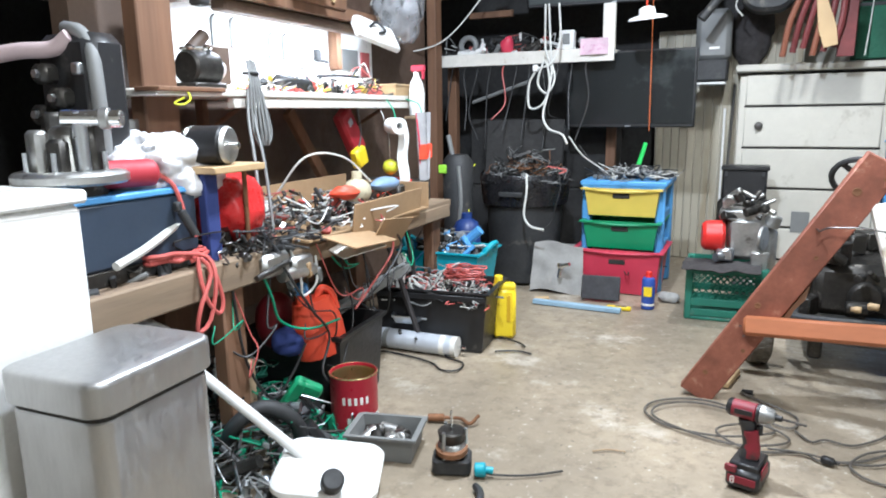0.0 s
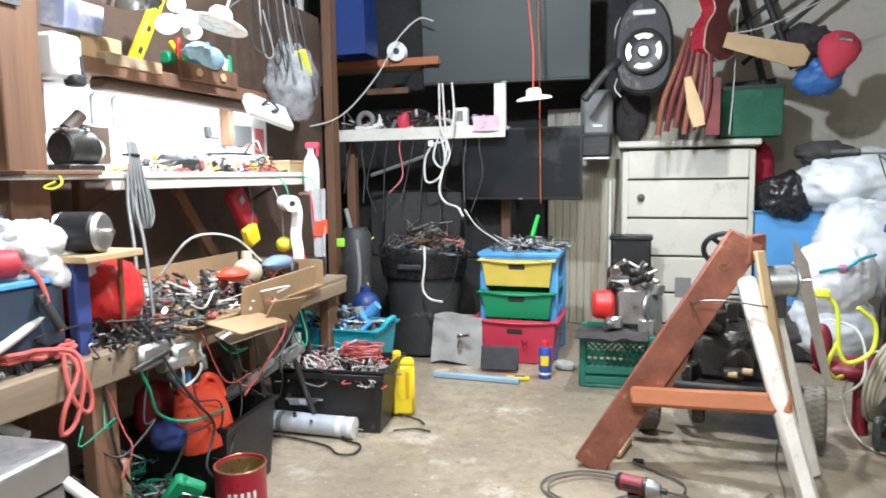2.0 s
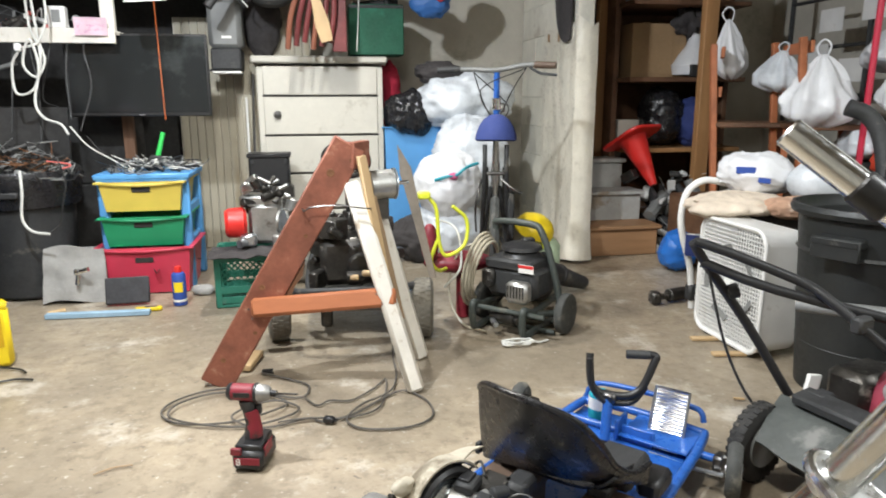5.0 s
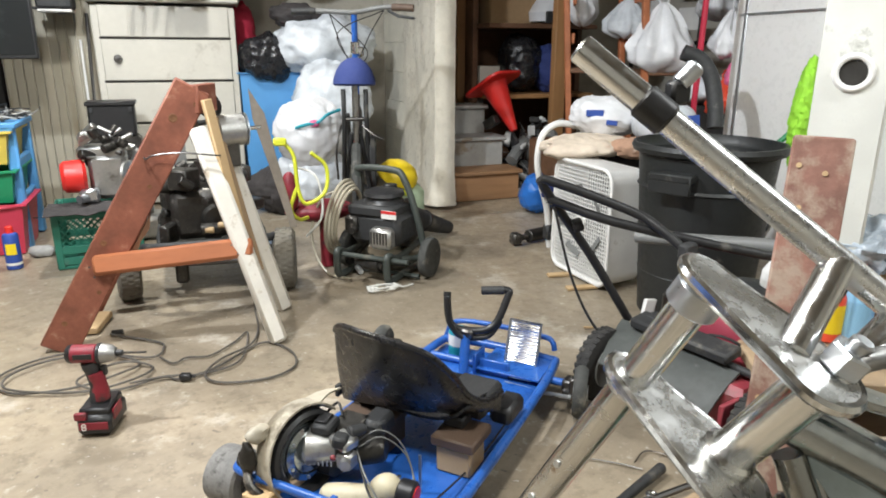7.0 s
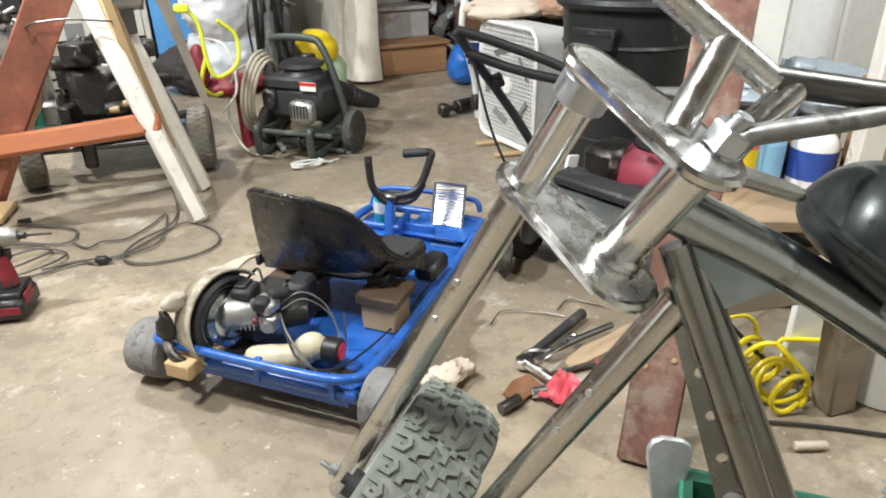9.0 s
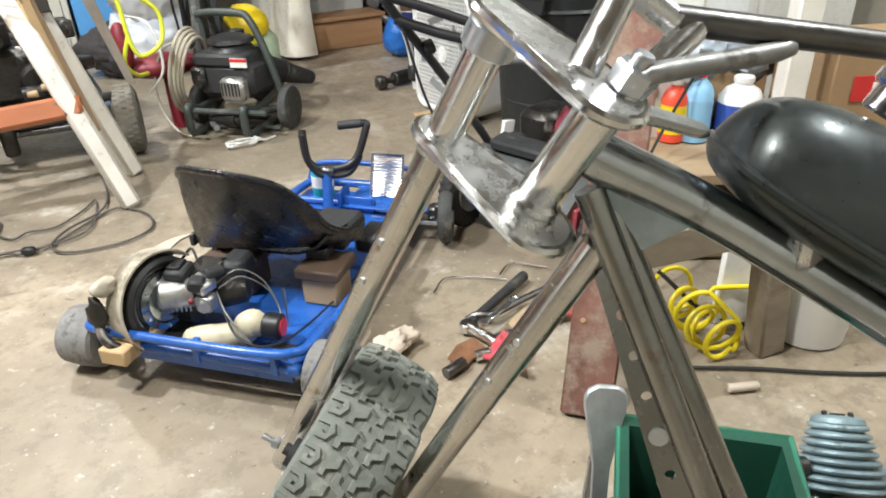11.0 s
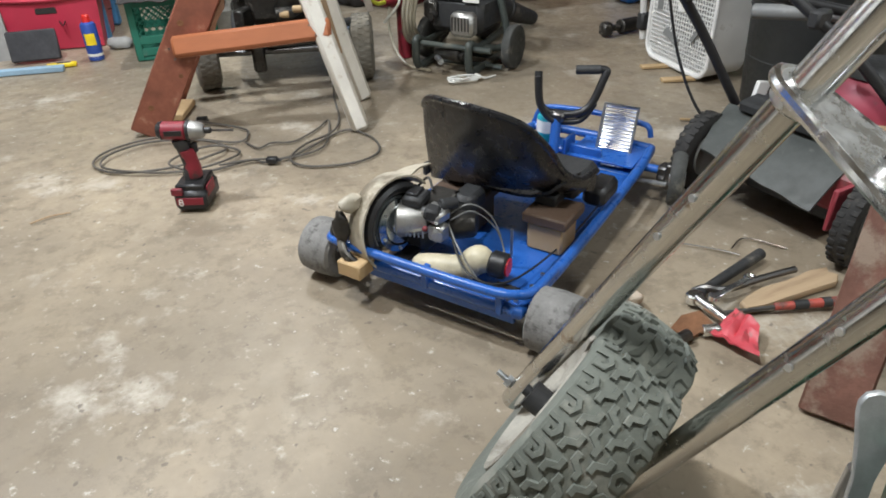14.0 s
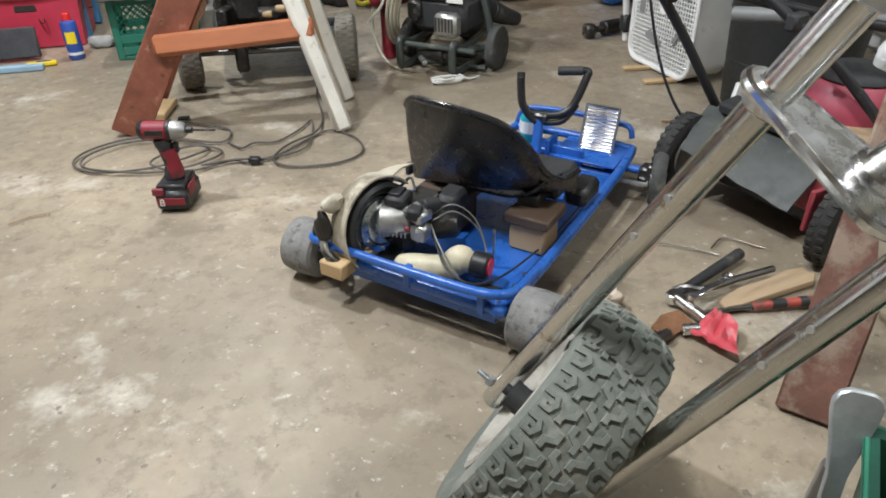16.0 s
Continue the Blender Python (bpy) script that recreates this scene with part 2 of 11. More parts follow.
# ---- materials ----
def mat(name, col, rough=0.6, metal=0.0, var=0.25, scale=8.0, fine=60.0, bump=0.15, second=None, amount=0.0, spot=5.0, stretch=(1, 1, 1), spec=0.5, coat=0.0, alpha=1.0, trans=0.0, rand=0.0, sub=0.0):
    """A surface: base colour with slow and fine variation, worn or dirty patches of a second colour, and relief."""
    ma = bpy.data.materials.new(name)
    ma.use_nodes = True
    nt = ma.node_tree
    N, L = nt.nodes, nt.links
    bs = N["Principled BSDF"]
    tc = N.new("ShaderNodeTexCoord")
    mp = N.new("ShaderNodeMapping")
    mp.inputs["Scale"].default_value = stretch
    L.new(tc.outputs["Object"], mp.inputs["Vector"])
    oi = N.new("ShaderNodeObjectInfo")
    sh = N.new("ShaderNodeVectorMath")
    sh.operation = "MULTIPLY_ADD"
    cb = N.new("ShaderNodeCombineXYZ")
    for k in range(3):
        L.new(oi.outputs["Random"], cb.inputs[k])
    sh.inputs[1].default_value = (17, 23, 31)
    L.new(cb.outputs[0], sh.inputs[0])
    L.new(mp.outputs[0], sh.inputs[2])
    vec = sh.outputs[0]

    def tex(s, detail=4.0, r=0.6):
        t = N.new("ShaderNodeTexNoise")
        t.inputs["Scale"].default_value, t.inputs["Detail"].default_value, t.inputs["Roughness"].default_value = s, detail, r
        L.new(vec, t.inputs["Vector"])
        return t.outputs["Fac"]

    def mapr(src, a, b, lo, hi):
        r = N.new("ShaderNodeMapRange")
        for i, x in enumerate((a, b, lo, hi)):
            r.inputs[i + 1].default_value = x
        L.new(src, r.inputs[0])
        return r.outputs[0]

    def mix(kind, fac, a, b):
        x = N.new("ShaderNodeMix")
        x.data_type, x.blend_type = "RGBA", kind
        for i, val in ((0, fac), (6, a), (7, b)):
            if isinstance(val, bpy.types.NodeSocket):
                L.new(val, x.inputs[i])
            else:
                x.inputs[i].default_value = val
        return x.outputs[2]

    big, small = tex(scale), tex(fine, 5.0, 0.7)
    rgb = (*col, 1)
    lo = (*[c * (1 - var) for c in col], 1)
    hi = (*[min(1, c * (1 + var * 0.7)) for c in col], 1)
    c = mix("MIX", mapr(big, 0.3, 0.7, 0, 1), lo, hi)
    c = mix("MIX", mapr(small, 0.35, 0.75, 0, 0.35), c, (*[x * (1 - var) ** 1.5 for x in col], 1))
    if second:
        c = mix("MIX", mapr(tex(spot, 7.0, 0.68), 0.62 - amount * 0.3, 0.70 - amount * 0.2, 0, 0.9), c, (*second, 1))
    if rand:
        hs = N.new("ShaderNodeHueSaturation")
        L.new(c, hs.inputs["Color"])
        L.new(mapr(oi.outputs["Random"], 0, 1, 1 - rand, 1 + rand), hs.inputs["Value"])
        c = hs.outputs[0]
    L.new(c, bs.inputs["Base Color"])
    L.new(mapr(small, 0.3, 0.7, max(0.02, rough - 0.12), min(1, rough + 0.12)), bs.inputs["Roughness"])
    bs.inputs["Metallic"].default_value = metal
    bs.inputs["Specular IOR Level"].default_value = spec
    bs.inputs["Coat Weight"].default_value = coat
    bs.inputs["Alpha"].default_value = alpha
    bs.inputs["Transmission Weight"].default_value = trans
    if sub:
        bs.inputs["Subsurface Weight"].default_value = sub
        bs.inputs["Subsurface Radius"].default_value = (0.02, 0.02, 0.02)
    if bump:
        b = N.new("ShaderNodeBump")
        b.inputs["Strength"].default_value, b.inputs["Distance"].default_value = bump, 0.004
        L.new(small, b.inputs["Height"])
        L.new(b.outputs[0], bs.inputs["Normal"])
    return ma


def concrete_floor():
    ma = mat("floor_concrete", (0.36, 0.297, 0.215), 0.42, var=0.30, scale=1.6, fine=26, bump=0.2)
    nt = ma.node_tree
    N, L = nt.nodes, nt.links
    bs = N["Principled BSDF"]
    src = bs.inputs["Base Color"].links[0].from_socket
    geo = N.new("ShaderNodeNewGeometry")

    def layer(prev, scale, a, b, col, top, detail=6.0, rough=0.65):
        t = N.new("ShaderNodeTexNoise")
        t.inputs["Scale"].default_value, t.inputs["Detail"].default_value, t.inputs["Roughness"].default_value = scale, detail, rough
        L.new(geo.outputs["Position"], t.inputs["Vector"])
        r = N.new("ShaderNodeMapRange")
        r.inputs[1].default_value, r.inputs[2].default_value, r.inputs[4].default_value = a, b, top
        L.new(t.outputs["Fac"], r.inputs[0])
        x = N.new("ShaderNodeMix")
        x.data_type = "RGBA"
        L.new(r.outputs[0], x.inputs[0])
        L.new(prev, x.inputs[6])
        x.inputs[7].default_value = (*col, 1)
        return x.outputs[2]
    c = layer(src, 0.9, 0.42, 0.66, (0.20, 0.168, 0.125), 0.85)
    c = layer(c, 3.1, 0.48, 0.64, (0.25, 0.208, 0.155), 0.7)
    c = layer(c, 2.6, 0.56, 0.68, (0.58, 0.54, 0.47), 0.75, 8.0, 0.7)
    c = layer(c, 7.0, 0.54, 0.66, (0.27, 0.225, 0.165), 0.65, 8.0, 0.75)
    c = layer(c, 15.0, 0.50, 0.60, (0.185, 0.152, 0.11), 0.6, 8.0, 0.75)
    c = layer(c, 22.0, 0.60, 0.70, (0.56, 0.51, 0.43), 0.5, 6.0, 0.7)
    c = layer(c, 44.0, 0.66, 0.72, (0.66, 0.63, 0.57), 0.5, 5.0, 0.6)
    c = layer(c, 60.0, 0.72, 0.76, (0.66, 0.63, 0.58), 0.5, 2.0, 0.5)
    c = layer(c, 38.0, 0.68, 0.72, (0.12, 0.10, 0.08), 0.7, 3.0, 0.5)
    L.new(c, bs.inputs["Base Color"])
    return ma


def paint(name, col, **k):
    return mat(name, col, **{**dict(rough=0.5, var=0.14, scale=5, fine=40, bump=0.08), **k})


FLOOR = concrete_floor()
WOOD = mat("pine_wood", (0.37, 0.255, 0.15), 0.7, var=0.35, scale=5, fine=22, bump=0.3, stretch=(1, 1, 0.12), second=(0.18, 0.1, 0.05), amount=0.05)
WOODX = mat("pine_board", (0.40, 0.29, 0.18), 0.7, var=0.35, scale=6, fine=26, bump=0.3, stretch=(0.1, 1, 1), second=(0.2, 0.12, 0.07), amount=0.05)
WOODY = mat("bench_board", (0.26, 0.19, 0.125), 0.75, var=0.4, scale=6, fine=26, bump=0.35, stretch=(1, 0.1, 1), second=(0.16, 0.11, 0.08), amount=0.2)
POSTW = mat("post_wood", (0.185, 0.095, 0.052), 0.72, var=0.4, scale=9, fine=40, bump=0.3, stretch=(1, 1, 0.06), second=(0.14, 0.075, 0.04), amount=0.1, spot=9)
REDWOOD = mat("red_painted_wood", (0.27, 0.092, 0.056), 0.62, var=0.38, scale=9, fine=45, bump=0.4, second=(0.44, 0.25, 0.17), amount=0.12, spot=9)
CEDAR = mat("orange_stained_wood", (0.43, 0.145, 0.06), 0.55, var=0.3, scale=6, fine=30, bump=0.25, stretch=(0.12, 1, 1), second=(0.25, 0.1, 0.05), amount=0.03)
WHITEW = mat("white_painted_wood", (0.74, 0.71, 0.64), 0.55, var=0.15, scale=6, fine=35, bump=0.25, second=(0.42, 0.34, 0.25), amount=0.05, spot=13)
BROWNP = mat("brown_hardboard", (0.115, 0.075, 0.052), 0.6, var=0.35, scale=3, fine=24, bump=0.15, second=(0.09, 0.055, 0.04), amount=0.25, spot=3)
# Near-black tone; on the alcove and side wall it stands in for shade.
DARKP = mat("dark_and_shade_tone", (0.030, 0.029, 0.028), 0.85, var=0.4, scale=3, fine=30)
CEIL = mat("ceiling_boards", (0.22, 0.19, 0.15), 0.85, var=0.3, scale=3, fine=30)
BLOCK = mat("whitewashed_block", (0.74, 0.71, 0.61), 0.85, var=0.16, scale=4, fine=55, bump=0.35, second=(0.5, 0.46, 0.38), amount=0.08, spot=3.5)
MORTAR = mat("mortar", (0.68, 0.655, 0.57), 0.9, var=0.2, bump=0.4)
PANEL = mat("beige_panelling", (0.42, 0.385, 0.30), 0.6, var=0.2, scale=4, fine=30, bump=0.1, stretch=(1, 1, 0.15), second=(0.3, 0.25, 0.17), amount=0.1)
WALLP = mat("plaster_wall", (0.5, 0.47, 0.4), 0.85, var=0.15, scale=2, fine=30, bump=0.15, second=(0.35, 0.32, 0.26), amount=0.15, spot=2)
STAIRG = mat("grey_painted_stair", (0.42, 0.42, 0.4), 0.6, var=0.2, scale=6, fine=40, bump=0.15, second=(0.25, 0.2, 0.14), amount=0.1)
STAIRW = mat("brown_stair_wood", (0.36, 0.2, 0.1), 0.6, var=0.3, scale=5, fine=30, bump=0.2, stretch=(0.1, 1, 1))
CREAM = mat("cream_painted_drawer", (0.56, 0.54, 0.475), 0.5, var=0.10, scale=3, fine=30, bump=0.06, second=(0.36, 0.335, 0.28), amount=0.06, spot=2.5)
# Near-black filler that stands in for shade inside gaps, slots and holes.
SLOT = mat("gap_shade", (0.03, 0.028, 0.025), 0.9, var=0.1, bump=0)
BLACKP = mat("black_plastic", (0.018, 0.018, 0.019), 0.42, var=0.25, scale=9, fine=70, bump=0.06, second=(0.09, 0.085, 0.075), amount=0.02, spot=11)
BLACKM = mat("matt_black_plastic", (0.03, 0.031, 0.032), 0.6, var=0.3, scale=8, fine=60, bump=0.1, second=(0.13, 0.12, 0.1), amount=0.1, spot=6)
CANP = mat("grey_black_bin_plastic", (0.018, 0.020, 0.020), 0.5, var=0.25, scale=5, fine=50, bump=0.1, second=(0.13, 0.12, 0.11), amount=0.05, spot=7)
RUBBER = mat("tyre_rubber", (0.06, 0.062, 0.058), 0.8, var=0.3, scale=9, fine=60, bump=0.25, second=(0.19, 0.18, 0.15), amount=0.25, spot=12)
RIMW = mat("chipped_white_rim", (0.40, 0.38, 0.33), 0.6, var=0.3, scale=12, fine=70, bump=0.35, second=(0.16, 0.14, 0.11), amount=0.45, spot=14)
RUBBERG = mat("dusty_tyre_rubber", (0.165, 0.18, 0.155), 0.85, var=0.25, scale=10, fine=70, bump=0.3, second=(0.26, 0.255, 0.22), amount=0.3, spot=10)
SLICK = mat("worn_grey_rubber", (0.23, 0.225, 0.215), 0.85, var=0.3, scale=18, fine=140, bump=0.5, second=(0.09, 0.085, 0.08), amount=0.32, spot=45)
CHROME = mat("polished_steel", (0.82, 0.83, 0.82), 0.19, 1.0, var=0.1, scale=12, fine=60, bump=0.03, second=(0.4, 0.36, 0.3), amount=-0.08, spot=12)
STEEL = mat("raw_steel_tube", (0.70, 0.705, 0.70), 0.29, 1.0, var=0.07, scale=7, fine=50, bump=0.0)
GUSSET = mat("heat_blued_steel", (0.42, 0.52, 0.57), 0.42, 0.7, var=0.25, scale=14, fine=60, bump=0.08, second=(0.3, 0.22, 0.12), amount=0.05, spot=12)
DULLM = mat("dull_gear_case", (0.36, 0.36, 0.35), 0.5, 0.9, var=0.25, scale=14, fine=60, bump=0.1, second=(0.15, 0.14, 0.13), amount=0.1, spot=14)
FORKT = mat("scuffed_bright_tube", (0.62, 0.615, 0.59), 0.2, 1.0, var=0.15, scale=9, fine=60, bump=0.01, second=(0.3, 0.22, 0.15), amount=0.0, spot=20)
DARKTUBE = mat("dark_polished_tube", (0.30, 0.305, 0.29), 0.2, 1.0, var=0.2, scale=9, fine=50, bump=0.02, second=(0.2, 0.13, 0.08), amount=0.02, spot=12)
PADDLE = mat("pale_cast_metal", (0.48, 0.50, 0.50), 0.42, 0.5, var=0.25, scale=16, fine=60, bump=0.25, second=(0.25, 0.24, 0.2), amount=0.15, spot=20)
OILED = mat("oiled_steel", (0.50, 0.545, 0.57), 0.17, 1.0, var=0.25, scale=10, fine=60, bump=0.05, second=(0.12, 0.1, 0.08), amount=0.02, spot=18)
HOSEG = paint("grey_fuel_hose", (0.17, 0.17, 0.16), rough=0.45)
DSTEEL = mat("dark_steel", (0.16, 0.155, 0.15), 0.38, 1.0, var=0.3, scale=10, fine=60, bump=0.1, second=(0.1, 0.07, 0.05), amount=0.15)
GALV = mat("zinc_steel", (0.62, 0.65, 0.68), 0.35, 1.0, var=0.12, scale=14, fine=60, bump=0.05)
ALU = mat("cast_aluminium", (0.52, 0.52, 0.5), 0.45, 1.0, var=0.25, scale=12, fine=70, bump=0.2, second=(0.2, 0.19, 0.17), amount=0.15, spot=15)
INOX = mat("brushed_stainless", (0.50, 0.50, 0.495), 0.46, 1.0, var=0.04, scale=2, fine=90, bump=0.0, stretch=(1, 1, 0.2))
BLUE = paint("blue_enamel", (0.020, 0.112, 0.43), rough=0.33, second=(0.012, 0.05, 0.2), amount=0.08, spot=9, coat=0.3)
BLUEPL = paint("light_blue_plastic", (0.10, 0.33, 0.66), rough=0.4)
YELLOW = paint("yellow_plastic", (0.72, 0.55, 0.10), rough=0.4)
YELLOWB = paint("bright_yellow_plastic", (0.85, 0.63, 0.02), rough=0.4)
LEMON = paint("yellow_green_plastic", (0.68, 0.72, 0.05), rough=0.45)
GREEN = paint("green_plastic", (0.012, 0.27, 0.115), rough=0.4)
CRATEG = paint("green_crate_plastic", (0.02, 0.17, 0.115), rough=0.55, second=(0.12, 0.16, 0.13), amount=0.1)
REDPL = paint("red_plastic", (0.58, 0.045, 0.085), rough=0.4)
TOOLRED = paint("dusty_red_tool", (0.23, 0.015, 0.028), rough=0.5, second=(0.07, 0.035, 0.035), amount=0.25, spot=16)
REDB = paint("bright_red_plastic", (0.72, 0.03, 0.025), rough=0.4, second=(0.4, 0.02, 0.02), amount=0.02)
ORANGE = paint("orange_red_plastic", (0.78, 0.085, 0.04), rough=0.4)
TEAL = paint("teal_plastic", (0.012, 0.33, 0.42), rough=0.45)
NAVY = paint("navy_fabric", (0.03, 0.05, 0.19), rough=0.85, bump=0.3)
BLUEB = paint("blue_barrel_plastic", (0.014, 0.04, 0.17), rough=0.45)
WHITEP = paint("white_plastic", (0.78, 0.78, 0.76), rough=0.45, second=(0.5, 0.48, 0.42), amount=-0.05)
PALEP = paint("faded_pink_rubber", (0.42, 0.33, 0.33), rough=0.7)
WHITEM = mat("glossy_white_enamel", (0.82, 0.82, 0.80), 0.3, var=0.05, scale=3, fine=30, bump=0.03)
RECOIL = mat("grimy_cream_plastic", (0.52, 0.47, 0.37), 0.55, var=0.3, scale=7, fine=40, bump=0.12, second=(0.16, 0.13, 0.09), amount=0.3, spot=9)
IVORY = mat("translucent_cream_plastic", (0.60, 0.54, 0.38), 0.45, var=0.25, scale=12, fine=40, bump=0.15, sub=0.15, second=(0.3, 0.24, 0.15), amount=0.12, spot=16)
BAGW = mat("white_plastic_bag", (0.74, 0.75, 0.77), 0.4, var=0.08, scale=10, fine=45, bump=0.5, sub=0.1)
BAGG = mat("grey_translucent_bag", (0.62, 0.66, 0.70), 0.3, var=0.2, scale=9, fine=36, bump=0.6)
BAGB = mat("black_plastic_bag", (0.014, 0.014, 0.016), 0.28, var=0.3, scale=9, fine=30, bump=0.8)
CARD = mat("cardboard", (0.36, 0.235, 0.125), 0.85, var=0.15, scale=4, fine=50, bump=0.1, second=(0.3, 0.2, 0.11), amount=0.05)
CLOTHG = mat("grey_cloth", (0.33, 0.325, 0.31), 0.9, var=0.2, scale=9, fine=60, bump=0.5)
CLOTHD = mat("dark_cloth", (0.05, 0.045, 0.045), 0.95, var=0.35, scale=9, fine=60, bump=0.6)
CLOTHW = mat("soiled_white_cloth", (0.68, 0.58, 0.47), 0.9, var=0.2, scale=9, fine=50, bump=0.6, second=(0.45, 0.25, 0.16), amount=0.12, spot=8)
RUSTY = mat("rusty_iron", (0.25, 0.12, 0.06), 0.75, 0.4, var=0.35, scale=14, fine=60, bump=0.3)
SEATB = mat("polished_seat_plastic", (0.011, 0.011, 0.012), 0.3, var=0.15, scale=8, fine=55, bump=0.08, second=(0.05, 0.047, 0.043), amount=-0.08, spot=9)
GREASE = mat("oily_metal", (0.07, 0.066, 0.06), 0.42, 0.7, var=0.45, scale=14, fine=60, bump=0.3, second=(0.3, 0.28, 0.25), amount=0.1, spot=16)
TANKB = mat("black_tank_paint", (0.055, 0.066, 0.066), 0.36, 0.55, var=0.25, scale=5, fine=60, bump=0.03, coat=0.35)
SCREEN = mat("dark_screen", (0.014, 0.016, 0.017), 0.16, var=0.1, scale=2, fine=80, bump=0.0, second=(0.035, 0.04, 0.04), amount=0.1, spot=2)
SCREENG = mat("dusty_screen", (0.042, 0.052, 0.05), 0.6, var=0.08, scale=2, fine=90, bump=0.0)
GREYPL = paint("grey_plastic", (0.2, 0.205, 0.2), rough=0.55)
MGREY = mat("mower_grey_plastic", (0.075, 0.082, 0.078), 0.6, var=0.3, scale=6, fine=40, bump=0.12, second=(0.2, 0.2, 0.19), amount=0.1)
MAROON = mat("guitar_red_leather", (0.15, 0.03, 0.03), 0.45, var=0.3, scale=7, fine=40, bump=0.2)
TANW = mat("tan_wood", (0.52, 0.36, 0.19), 0.6, var=0.2, scale=5, fine=40, bump=0.1)
PINK = paint("pink_plastic", (0.75, 0.14, 0.30))
LIME = paint("lime_green_bristle", (0.33, 0.72, 0.05), rough=0.7, bump=0.4)
CABLEB = mat("black_cable", (0.02, 0.02, 0.02), 0.5, var=0.2, bump=0.05)
CABLEW = mat("white_cable", (0.62, 0.62, 0.58), 0.5, var=0.1, bump=0.05)
CABLEGR = mat("dusty_cord", (0.10, 0.09, 0.078), 0.6, var=0.3, bump=0.05)
CABLER = mat("red_cable", (0.55, 0.115, 0.10), 0.45, var=0.15, bump=0.05)
CABLEG = mat("green_cable", (0.01, 0.3, 0.16), 0.45, var=0.15, bump=0.05)
CABLEY = mat("yellow_hose", (0.82, 0.66, 0.02), 0.4, var=0.12, bump=0.05)
HOSET = mat("clear_tan_hose", (0.42, 0.38, 0.29), 0.35, var=0.15, bump=0.05)
LBLUE = mat("aqua_cast_metal", (0.27, 0.37, 0.40), 0.42, 0.2, var=0.3, scale=14, fine=70, bump=0.3, second=(0.10, 0.11, 0.105), amount=0.2, spot=18)
LABELW = mat("white_label", (0.78, 0.77, 0.73), 0.6, var=0.05, bump=0)
REDINK = mat("red_label", (0.60, 0.03, 0.03), 0.5, var=0.1, bump=0)
BLUEINK = mat("blue_label", (0.03, 0.08, 0.35), 0.5, var=0.1, bump=0)

# ---- the large structure ----
def wall(name, x0, x1, y0, y1, z0, z1, ma, label="", bev=0.0):
    m = Mesh().box(((x0 + x1) / 2, (y0 + y1) / 2, (z0 + z1) / 2), (x1 - x0, y1 - y0, z1 - z0), bev=bev)
    return solid(name, m, ma, label, "", kind="structure")


floor = Mesh()
floor.sheet(lambda u, v: (-2.6 + 7.4 * u, -2.4 + 8.4 * v, 0.0035 * noise.noise(Vector((u * 7, v * 8, 0))) - 0.0085), 74, 84, 0.01)
solid("floor", floor, FLOOR, "stained brown-grey concrete garage floor with paint specks", "floor", kind="structure")
solid("ceiling", Mesh().box((1.0, 1.7, 2.85), (7.4, 8.6, 0.1)), CEIL, "dark boarded garage ceiling", "ceiling", kind="structure")
# The side bay's shade is put into this wall's near-black colour.
wall("wall_west", -2.4, -2.25, -2.3, 5.5, 0, 2.8, DARKP, "garage side wall, its shade put into a near-black colour")
wall("wall_north", -2.25, 4.6, 5.2, 5.35, 0, 2.8, WALLP, "dull plastered back wall of the garage")
wall("wall_east", 4.45, 4.6, -2.3, 5.2, 0, 2.8, WALLP, "dull plastered side wall")
wall("wall_south", -2.25, 4.45, -2.3, -2.15, 0, 2.8, WALLP, "plain wall behind")
wall("wall_bench", -1.30, -1.22, 1.5, 3.86, 0.0, 2.0, BROWNP, "brown hardboard panel behind the workbench")
# Near-black colour here replaces the shadow lying over the alcove.
wall("wall_alcove", -2.25, 0.52, 4.95, 5.0, 0, 2.8, DARKP, "wall behind the shelves, its shadow put into a near-black colour")

# panelled strip of the back wall: boards with grooves between
pan = solid("wall_panelling", Mesh().box((0.43, 4.905, 0.75), (0.86, 0.02, 1.5), bev=0), MORTAR, "beige grooved wall panelling", "wall", kind="structure")
board = Mesh().box((0, 0, 0.75), (0.046, 0.012, 1.5), bev=0.003).data("panel_board", PANEL)
for i in range(4, 21):
    part("panel_board", board, None, pan, m=pose(-0.17 + i * 0.05, 4.889, 0))

# whitewashed block partition with an uneven end
prt = solid("wall_partition", Mesh().box((2.45, 4.62, 1.2), (0.075, 1.12, 2.4), bev=0), MORTAR, "whitewashed concrete block partition beside the stairs", "wall", kind="structure")
blk = {}
for r in range(12):
    cuts = [4.062, 4.262, 4.662, 5.062, 5.18] if r % 2 else [4.062, 4.462, 4.862, 5.18]
    for a, b in zip(cuts, cuts[1:]):
        key = round(b - a, 3)
        if key not in blk:
            blk[key] = Mesh().box((0, 0, 0), (0.1, key - 0.002, 0.1985), bev=0.0025).data("block", BLOCK)
        part("block", blk[key], None, prt, m=pose(2.45 + rng.uniform(-0.002, 0.002), (a + b) / 2, 0.1 + 0.2 * r))

FILM = mat("clouded_plastic_film", (0.70, 0.66, 0.56), 0.32, var=0.16, scale=6, fine=30, bump=0.5, second=(0.5, 0.46, 0.38), amount=0.12, spot=5)


